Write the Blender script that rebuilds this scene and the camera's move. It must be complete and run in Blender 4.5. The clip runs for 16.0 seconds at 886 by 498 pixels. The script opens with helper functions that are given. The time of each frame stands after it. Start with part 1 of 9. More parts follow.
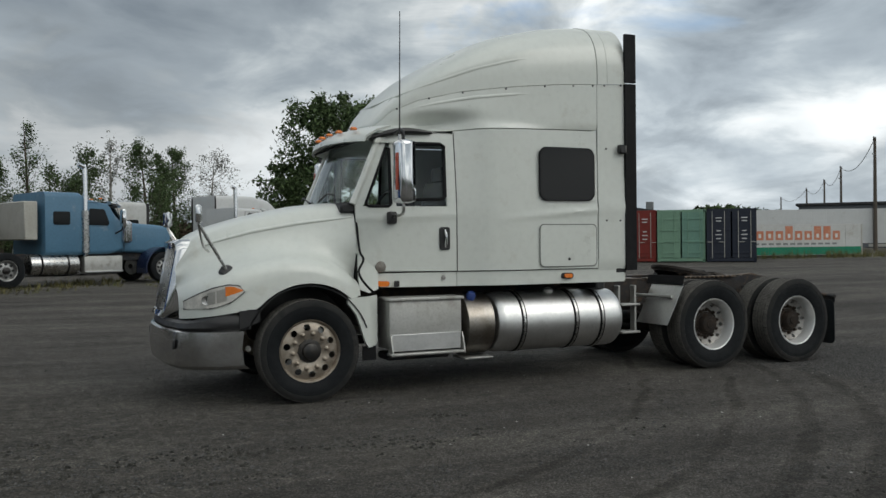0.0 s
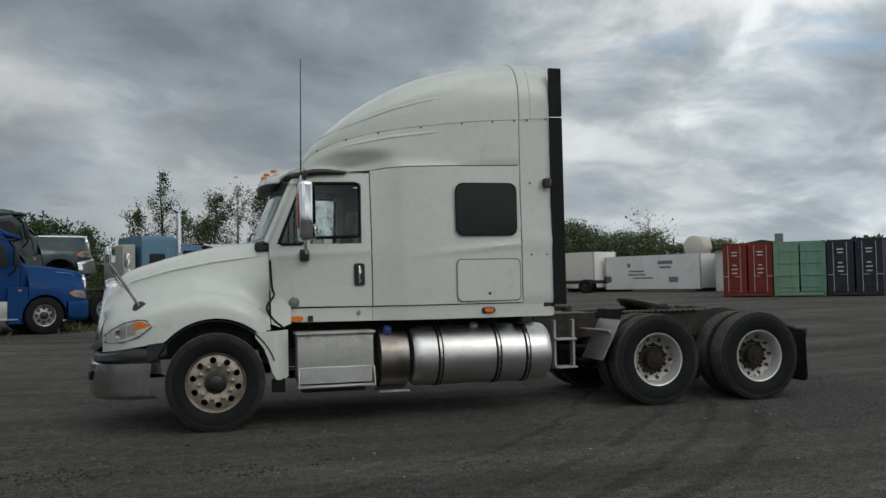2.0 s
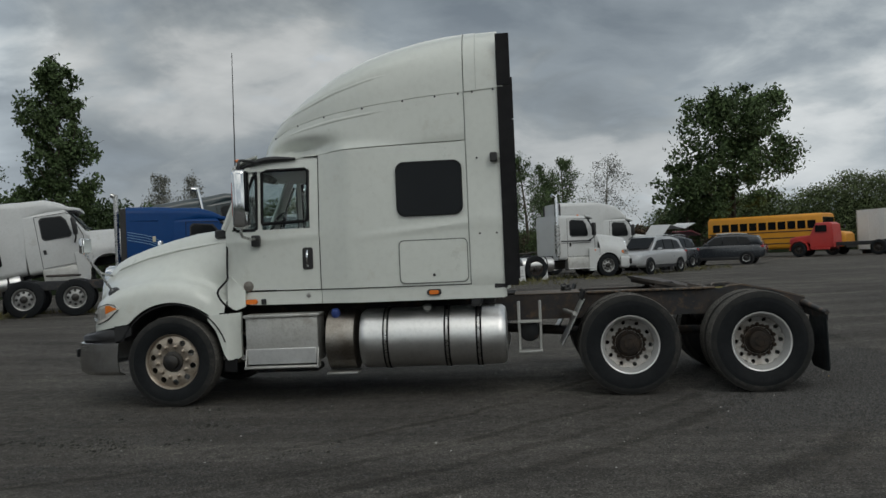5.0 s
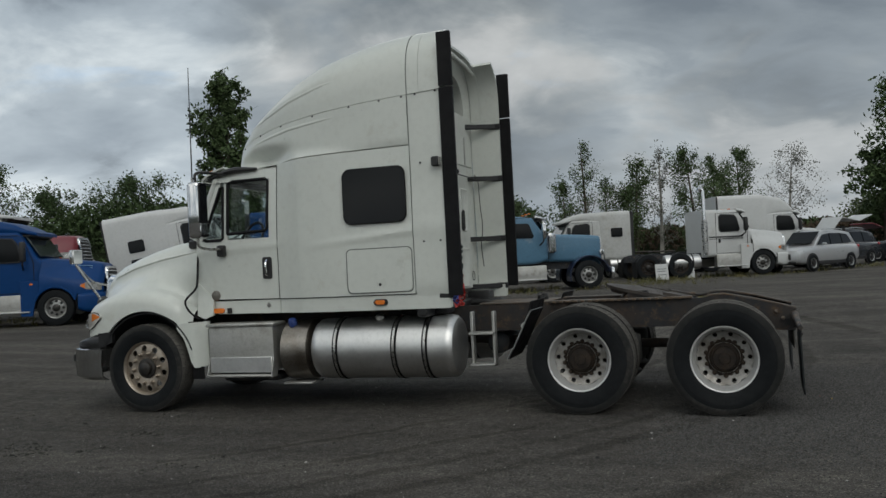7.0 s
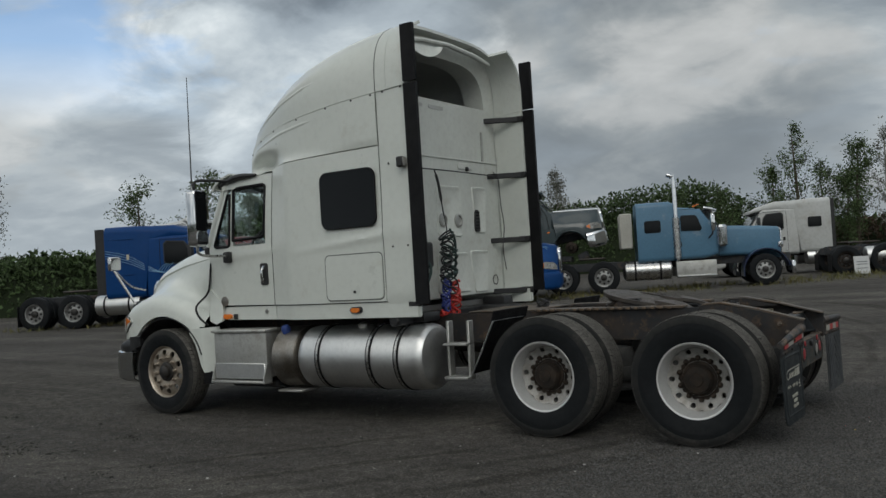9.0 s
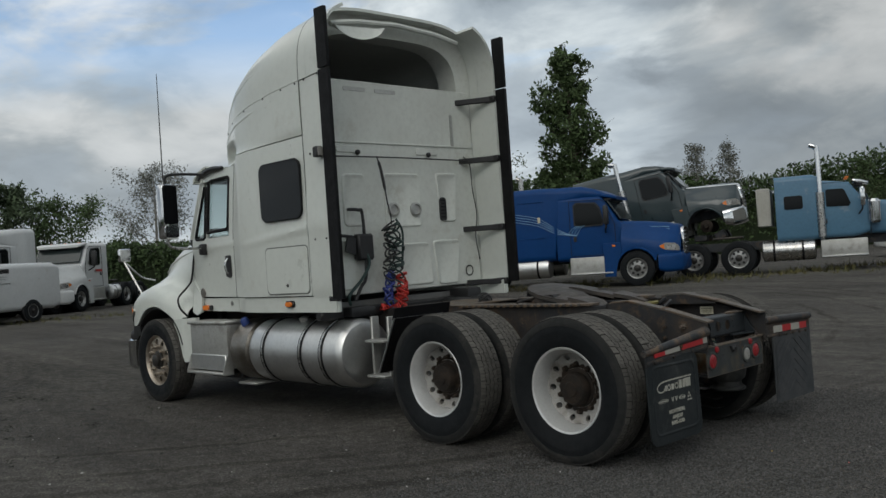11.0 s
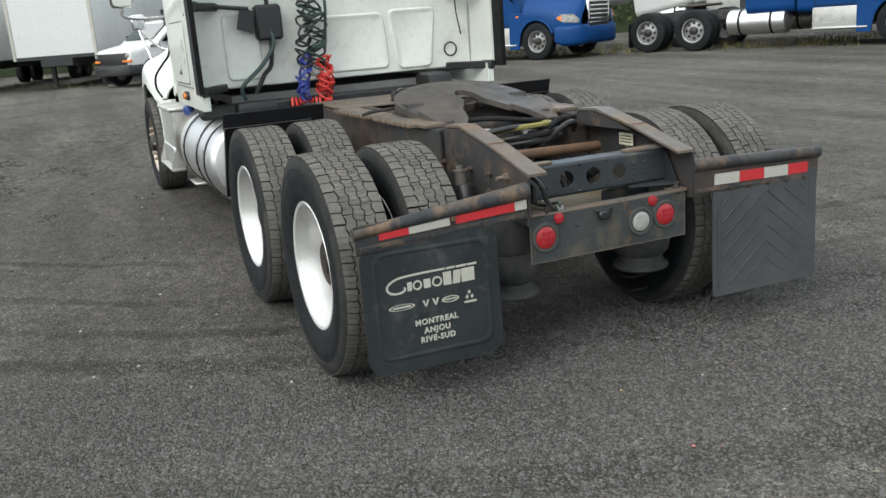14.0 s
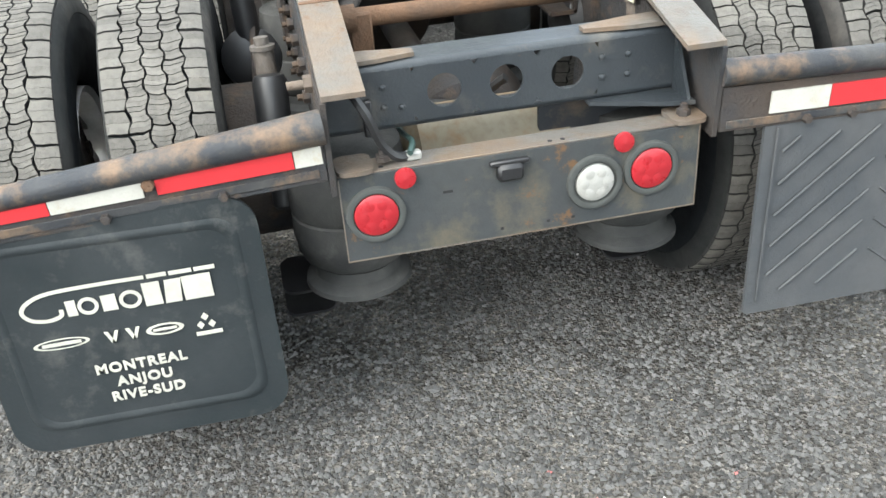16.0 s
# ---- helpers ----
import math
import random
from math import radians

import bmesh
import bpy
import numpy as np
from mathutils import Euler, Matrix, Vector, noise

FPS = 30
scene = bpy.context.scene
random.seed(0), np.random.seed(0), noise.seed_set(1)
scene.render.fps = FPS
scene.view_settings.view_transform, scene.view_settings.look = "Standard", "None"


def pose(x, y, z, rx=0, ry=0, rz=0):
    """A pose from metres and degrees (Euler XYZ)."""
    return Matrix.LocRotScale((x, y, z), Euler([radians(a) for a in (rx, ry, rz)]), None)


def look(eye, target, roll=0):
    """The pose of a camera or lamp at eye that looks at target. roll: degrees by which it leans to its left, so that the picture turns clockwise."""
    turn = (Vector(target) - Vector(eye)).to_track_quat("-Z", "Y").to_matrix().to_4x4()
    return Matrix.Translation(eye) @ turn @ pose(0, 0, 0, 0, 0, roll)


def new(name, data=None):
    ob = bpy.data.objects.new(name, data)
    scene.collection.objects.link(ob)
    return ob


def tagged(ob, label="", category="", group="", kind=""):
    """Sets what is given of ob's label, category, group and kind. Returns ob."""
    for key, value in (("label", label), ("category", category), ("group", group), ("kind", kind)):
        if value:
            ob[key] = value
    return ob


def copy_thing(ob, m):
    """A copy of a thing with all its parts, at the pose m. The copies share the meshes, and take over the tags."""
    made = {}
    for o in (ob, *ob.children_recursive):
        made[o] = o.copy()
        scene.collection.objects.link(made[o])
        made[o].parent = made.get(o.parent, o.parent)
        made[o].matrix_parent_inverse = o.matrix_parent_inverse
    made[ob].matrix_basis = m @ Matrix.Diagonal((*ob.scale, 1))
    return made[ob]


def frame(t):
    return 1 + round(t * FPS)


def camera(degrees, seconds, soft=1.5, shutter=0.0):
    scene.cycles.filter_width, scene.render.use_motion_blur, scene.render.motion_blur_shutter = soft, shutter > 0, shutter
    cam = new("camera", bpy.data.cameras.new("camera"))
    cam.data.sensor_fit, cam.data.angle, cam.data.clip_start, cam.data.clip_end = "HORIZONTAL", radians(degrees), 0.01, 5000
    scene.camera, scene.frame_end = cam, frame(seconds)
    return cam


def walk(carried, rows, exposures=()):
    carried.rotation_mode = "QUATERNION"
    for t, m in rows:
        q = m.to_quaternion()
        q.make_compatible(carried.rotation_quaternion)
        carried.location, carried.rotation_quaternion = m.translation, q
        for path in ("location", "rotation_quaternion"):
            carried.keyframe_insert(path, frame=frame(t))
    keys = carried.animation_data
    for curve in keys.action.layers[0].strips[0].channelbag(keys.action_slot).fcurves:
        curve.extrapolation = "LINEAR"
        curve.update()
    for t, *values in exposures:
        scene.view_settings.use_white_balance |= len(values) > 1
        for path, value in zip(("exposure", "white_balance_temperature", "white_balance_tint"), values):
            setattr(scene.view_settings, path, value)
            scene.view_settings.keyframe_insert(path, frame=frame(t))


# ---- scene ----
cam = camera(52.9, 16.0)
METRES, EYE, TILT, LEAN, TURN = 21.0, 1.52, 0.0, 0.0, -24.8
ROWS = [
    (0.0, 0.0, 0.0, 0.0, -0.0, -0.4, 0.58),
    (0.5, 0.0296, -0.0024, 0.0008, 2.72, -0.19, 0.73),
    (1.0, 0.0605, -0.0051, -0.0002, 5.07, 1.53, 0.91),
    (1.5, 0.0907, -0.0026, -0.0021, 7.17, 2.1, 1.04),
    (2.0, 0.121, 0.0003, -0.0027, 9.83, 2.13, 1.22),
    (2.5, 0.1514, 0.0047, -0.0024, 13.83, 2.14, 1.39),
    (3.0, 0.1825, 0.0137, -0.0012, 17.8, 2.16, 1.61),
    (3.5, 0.215, 0.0236, -0.0009, 20.37, 1.66, 1.79),
    (4.0, 0.2434, 0.0393, -0.0008, 23.16, 0.76, 1.99),
    (6.5, 0.3665, 0.1402, 0.0014, 40.36, 0.78, 2.88),
    (7.0, 0.3872, 0.1647, 0.0008, 43.07, 0.79, 2.96),
    (7.5, 0.403, 0.1926, -0.0003, 46.56, 0.72, 3.09),
    (8.0, 0.4178, 0.22, 0.0002, 50.85, 0.82, 3.28),
    (8.5, 0.4317, 0.2477, 0.0006, 54.62, 0.88, 3.41),
    (11.0, 0.479, 0.3973, -0.0007, 71.02, 0.5, 3.99),
    (11.5, 0.4793, 0.4288, 0.0002, 74.24, -1.49, 4.24),
    (12.0, 0.4752, 0.4631, 0.0002, 78.25, -4.89, 4.32),
    (12.5, 0.4625, 0.4929, 0.001, 81.83, -7.34, 4.36),
    (13.0, 0.4451, 0.5212, 0.0007, 84.61, -9.3, 4.33),
    (13.5, 0.424, 0.5438, 0.0001, 87.86, -12.54, 4.18),
    (14.0, 0.4007, 0.5642, 0.0027, 90.56, -14.45, 4.26),
    (14.5, 0.3762, 0.5815, 0.0031, 93.43, -17.06, 4.11),
    (15.0, 0.3503, 0.5921, 0.0022, 96.29, -22.18, 3.96),
    (15.5, 0.3245, 0.602, 0.0005, 99.02, -26.24, 3.84),
    (16.0, 0.2986, 0.607, 0.0003, 102.02, -30.26, 3.76),
]
OX, OY = -2.407, -9.424
EXPOSURES = [(t, e, 6470 if t < 14.5 else 6420, 8.6) for t, e in ((0.0, -0.05), (1.5, -0.2), (4.0, -0.27), (8.5, -0.26), (11.0, -0.24), (12.5, 0.46), (13.0, 0.56), (13.5, 0.74), (14.0, 1.40), (15.0, 2.14), (16.0, 2.75))]
walk(cam, [(t, pose(OX, OY, EYE, TILT, LEAN, TURN) @ pose(METRES * x, METRES * y, METRES * z, 90 + pitch, roll, yaw)) for t, x, y, z, yaw, pitch, roll in ROWS], EXPOSURES)

# ---- world and light: an overcast afternoon, brighter behind the camera ----
SUN_DIR = Vector((0.45, -0.70, 0.62)).normalized()


def make_world():
    world = bpy.data.worlds.new("overcast_sky")
    scene.world = world
    world.use_nodes = True
    nt = world.node_tree
    nt.nodes.clear()
    n, l = nt.nodes, nt.links
    out = n.new("ShaderNodeOutputWorld")
    coord = n.new("ShaderNodeTexCoord")
    sep = n.new("ShaderNodeSeparateXYZ")
    l.new(coord.outputs["Generated"], sep.inputs[0])

    def math_node(op, a, b=None, clamp=False):
        node = n.new("ShaderNodeMath")
        node.operation, node.use_clamp = op, clamp
        for i, v in enumerate((a, b)):
            if v is None:
                continue
            if isinstance(v, (int, float)):
                node.inputs[i].default_value = v
            else:
                l.new(v, node.inputs[i])
        return node.outputs[0]

    up = math_node("MAXIMUM", sep.outputs[2], 0.0)
    lift = math_node("ADD", up, 0.30)
    px = math_node("DIVIDE", sep.outputs[0], lift)
    py = math_node("DIVIDE", sep.outputs[1], lift)
    plane = n.new("ShaderNodeCombineXYZ")
    l.new(px, plane.inputs[0])
    l.new(py, plane.inputs[1])

    def noise_node(scale, detail, rough, shift, distort=0.0, stretch=(1, 1, 1)):
        m = n.new("ShaderNodeMapping")
        m.inputs["Location"].default_value = shift
        m.inputs["Scale"].default_value = stretch
        l.new(plane.outputs[0], m.inputs[0])
        t = n.new("ShaderNodeTexNoise")
        t.inputs["Scale"].default_value = scale
        t.inputs["Detail"].default_value = detail
        t.inputs["Roughness"].default_value = rough
        t.inputs["Distortion"].default_value = distort
        l.new(m.outputs[0], t.inputs["Vector"])
        return t.outputs["Fac"]

    def ramp(fac, stops):
        r = n.new("ShaderNodeValToRGB")
        el = r.color_ramp.elements
        el[0].position, el[0].color = stops[0][0], (*stops[0][1], 1)
        el[1].position, el[1].color = stops[-1][0], (*stops[-1][1], 1)
        for p, c in stops[1:-1]:
            e = el.new(p)
            e.color = (*c, 1)
        l.new(fac, r.inputs[0])
        return r.outputs[0]

    def mix(fac, a, b, kind="MIX"):
        m = n.new("ShaderNodeMix")
        m.data_type, m.blend_type = "RGBA", kind
        if isinstance(fac, (int, float)):
            m.inputs[0].default_value = fac
        else:
            l.new(fac, m.inputs[0])
        for i, v in ((6, a), (7, b)):
            if isinstance(v, tuple):
                m.inputs[i].default_value = (*v, 1)
            else:
                l.new(v, m.inputs[i])
        return m.outputs[2]

    big = noise_node(1.05, 7, 0.50, (3.1, 7.7, 0), 0.25)
    fine = noise_node(3.2, 8, 0.56, (1.3, 4.2, 2), 0.4)
    blend = math_node("ADD", math_node("MULTIPLY", big, 0.72), math_node("MULTIPLY", fine, 0.28))
    clouds = ramp(blend, [(0.38, (0.16, 0.195, 0.235)), (0.46, (0.30, 0.345, 0.385)), (0.505, (0.50, 0.545, 0.57)),
                          (0.55, (0.84, 0.86, 0.86)), (0.62, (1.10, 1.11, 1.10))])
    # a paler band low over the horizon
    low = ramp(up, [(0.0, (1, 1, 1)), (0.16, (0.45, 0.45, 0.45)), (0.34, (0, 0, 0))])
    clouds = mix(math_node("MULTIPLY", low, 0.70), clouds, (0.475, 0.530, 0.575))
    # the cloud cover lies thinner towards the hidden sun
    dot = n.new("ShaderNodeVectorMath")
    dot.operation = "DOT_PRODUCT"
    l.new(coord.outputs["Generated"], dot.inputs[0])
    dot.inputs[1].default_value = SUN_DIR
    glow = ramp(dot.outputs["Value"], [(0.0, (0.92, 0.92, 0.92)), (0.35, (1.0, 0.99, 0.98)), (1.0, (1.45, 1.42, 1.36))])
    clouds = mix(1.0, clouds, glow, "MULTIPLY")
    # and thinner again low in the west
    dot2 = n.new("ShaderNodeVectorMath")
    dot2.operation = "DOT_PRODUCT"
    l.new(coord.outputs["Generated"], dot2.inputs[0])
    dot2.inputs[1].default_value = (-0.90, 0.10, 0.42)
    west = ramp(dot2.outputs["Value"], [(0.45, (1.0, 1.0, 1.0)), (0.95, (1.12, 1.12, 1.12))])
    clouds = mix(1.0, clouds, west, "MULTIPLY")
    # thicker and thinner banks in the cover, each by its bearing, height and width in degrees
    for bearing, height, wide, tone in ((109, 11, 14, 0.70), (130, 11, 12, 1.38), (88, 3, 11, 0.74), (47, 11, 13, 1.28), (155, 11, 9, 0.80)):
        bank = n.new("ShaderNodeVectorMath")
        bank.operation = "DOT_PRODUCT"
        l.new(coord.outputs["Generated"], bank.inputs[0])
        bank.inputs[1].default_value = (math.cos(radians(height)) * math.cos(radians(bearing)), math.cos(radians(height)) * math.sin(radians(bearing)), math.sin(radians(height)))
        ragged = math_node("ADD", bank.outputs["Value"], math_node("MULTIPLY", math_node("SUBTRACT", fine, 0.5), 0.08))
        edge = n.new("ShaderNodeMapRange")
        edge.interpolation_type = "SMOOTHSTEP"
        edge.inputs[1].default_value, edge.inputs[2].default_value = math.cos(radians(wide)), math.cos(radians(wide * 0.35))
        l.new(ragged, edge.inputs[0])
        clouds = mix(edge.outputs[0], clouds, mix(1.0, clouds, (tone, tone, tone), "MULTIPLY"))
    sky = n.new("ShaderNodeTexSky")
    sky.sky_type, sky.sun_disc = "NISHITA", False
    sky.sun_elevation = math.asin(SUN_DIR.z)
    sky.sun_rotation = math.atan2(SUN_DIR.x, SUN_DIR.y)
    skyc = mix(1.0, sky.outputs[0], (0.13, 0.14, 0.15), "MULTIPLY")
    # the clouds break open in the west
    dot3 = n.new("ShaderNodeVectorMath")
    dot3.operation = "DOT_PRODUCT"
    l.new(coord.outputs["Generated"], dot3.inputs[0])
    dot3.inputs[1].default_value = (-0.87, 0.405, 0.285)
    opening = n.new("ShaderNodeMapRange")
    opening.inputs[1].default_value, opening.inputs[2].default_value, opening.inputs[4].default_value = 0.94, 0.99, 0.26
    l.new(dot3.outputs["Value"], opening.inputs[0])
    gap = ramp(math_node("ADD", noise_node(1.7, 6, 0.55, (9.0, 2.4, 5), 0.3), opening.outputs[0]), [(0.60, (0, 0, 0)), (0.70, (0.85, 0.85, 0.85))])
    bg = n.new("ShaderNodeBackground")
    bg.inputs[1].default_value = 1.14
    gap = mix(1.0, gap, ramp(up, [(0.17, (0, 0, 0)), (0.25, (1, 1, 1))]), "MULTIPLY")
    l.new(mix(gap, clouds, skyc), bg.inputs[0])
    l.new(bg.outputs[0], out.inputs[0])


make_world()
sun = new("sun", bpy.data.lights.new("sun", "SUN"))
sun.data.energy, sun.data.angle, sun.data.color = 0.50, radians(30), (1.0, 0.97, 0.92)
sun.matrix_world = look((0, 0, 30), Vector((0, 0, 30)) - SUN_DIR)

# ---- materials ----
def surf(name, base, rough=0.5, metal=0.0, second=None, scale=6.0, amount=0.35, bump=0.0, bump_scale=120.0, dirt=None, dirt_amount=0.0,
         dirt_scale=2.5, coat=0.0, piece=0.0, rust=None, rust_amount=0.0):
    """A surface with mottling at two scales, fine relief, and blotches of dirt or rust."""
    m = bpy.data.materials.new(name)
    m.use_nodes = True
    nt = m.node_tree
    n, l = nt.nodes, nt.links
    b = n["Principled BSDF"]
    b.inputs["Metallic"].default_value = metal
    b.inputs["Coat Weight"].default_value = coat
    b.inputs["Coat Roughness"].default_value = 0.08
    b.inputs["Specular IOR Level"].default_value = 0.5 if rough < 0.5 or metal > 0.5 else 0.18
    pos = n.new("ShaderNodeTexCoord").outputs["Object"]

    def tex(sc, detail=5, rg=0.6):
        t = n.new("ShaderNodeTexNoise")
        t.inputs["Scale"].default_value, t.inputs["Detail"].default_value, t.inputs["Roughness"].default_value = sc, detail, rg
        l.new(pos, t.inputs["Vector"])
        return t.outputs["Fac"]

    def span(v, a, b0, c=0.0, d=1.0):
        r = n.new("ShaderNodeMapRange")
        r.inputs[1].default_value, r.inputs[2].default_value, r.inputs[3].default_value, r.inputs[4].default_value = a, b0, c, d
        l.new(v, r.inputs[0])
        return r.outputs[0]

    def mixc(f, a, c):
        x = n.new("ShaderNodeMix")
        x.data_type = "RGBA"
        l.new(f, x.inputs[0])
        for i, v in ((6, a), (7, c)):
            if isinstance(v, tuple):
                x.inputs[i].default_value = (*v, 1)
            else:
                l.new(v, x.inputs[i])
        return x.outputs[2]

    second = second or tuple(c * 0.72 for c in base)
    col = mixc(span(tex(scale), 0.4, 0.68, 0.0, amount), base, second)
    col = mixc(span(tex(scale * 9, 3), 0.45, 0.75, 0.0, amount * 0.5), col, tuple(c * 0.6 for c in second))
    if dirt:
        col = mixc(span(tex(dirt_scale, 8, 0.68), 0.62 - 0.3 * dirt_amount, 0.74 - 0.2 * dirt_amount, 0.0, min(1.0, 0.35 + dirt_amount)), col, dirt)
    if rust:
        col = mixc(span(tex(dirt_scale * 1.9, 9, 0.74), 0.64 - 0.25 * rust_amount, 0.70 - 0.2 * rust_amount, 0.0, 0.85), col, rust)
    if piece:
        info = n.new("ShaderNodeObjectInfo")
        geo = n.new("ShaderNodeNewGeometry")
        add = n.new("ShaderNodeMath")
        add.operation = "ADD"
        l.new(info.outputs["Random"], add.inputs[0])
        l.new(geo.outputs["Random Per Island"], add.inputs[1])
        fr = n.new("ShaderNodeMath")
        fr.operation = "FRACT"
        l.new(add.outputs[0], fr.inputs[0])
        h = n.new("ShaderNodeHueSaturation")
        l.new(span(fr.outputs[0], 0, 1, 1 - piece, 1 + piece), h.inputs["Value"])
        l.new(col, h.inputs["Color"])
        col = h.outputs[0]
    l.new(col, b.inputs["Base Color"])
    l.new(span(tex(scale * 2.3), 0.3, 0.7, rough * 0.82, min(1.0, rough * 1.2)), b.inputs["Roughness"])
    if bump:
        bp = n.new("ShaderNodeBump")
        bp.inputs["Strength"].default_value, bp.inputs["Distance"].default_value = bump, 0.01
        l.new(tex(bump_scale, 4, 0.65), bp.inputs["Height"])
        l.new(bp.outputs[0], b.inputs["Normal"])
    return m


def calm(m, level):
    """Sets how strongly a surface mirrors."""
    m.node_tree.nodes["Principled BSDF"].inputs["Specular IOR Level"].default_value = level
    return m


def glass(name, tint, rough=0.02):
    m = bpy.data.materials.new(name)
    m.use_nodes = True
    b = m.node_tree.nodes["Principled BSDF"]
    b.inputs["Base Color"].default_value = (*tint, 1)
    b.inputs["Roughness"].default_value, b.inputs["Transmission Weight"].default_value, b.inputs["IOR"].default_value = rough, 1.0, 1.3
    return m


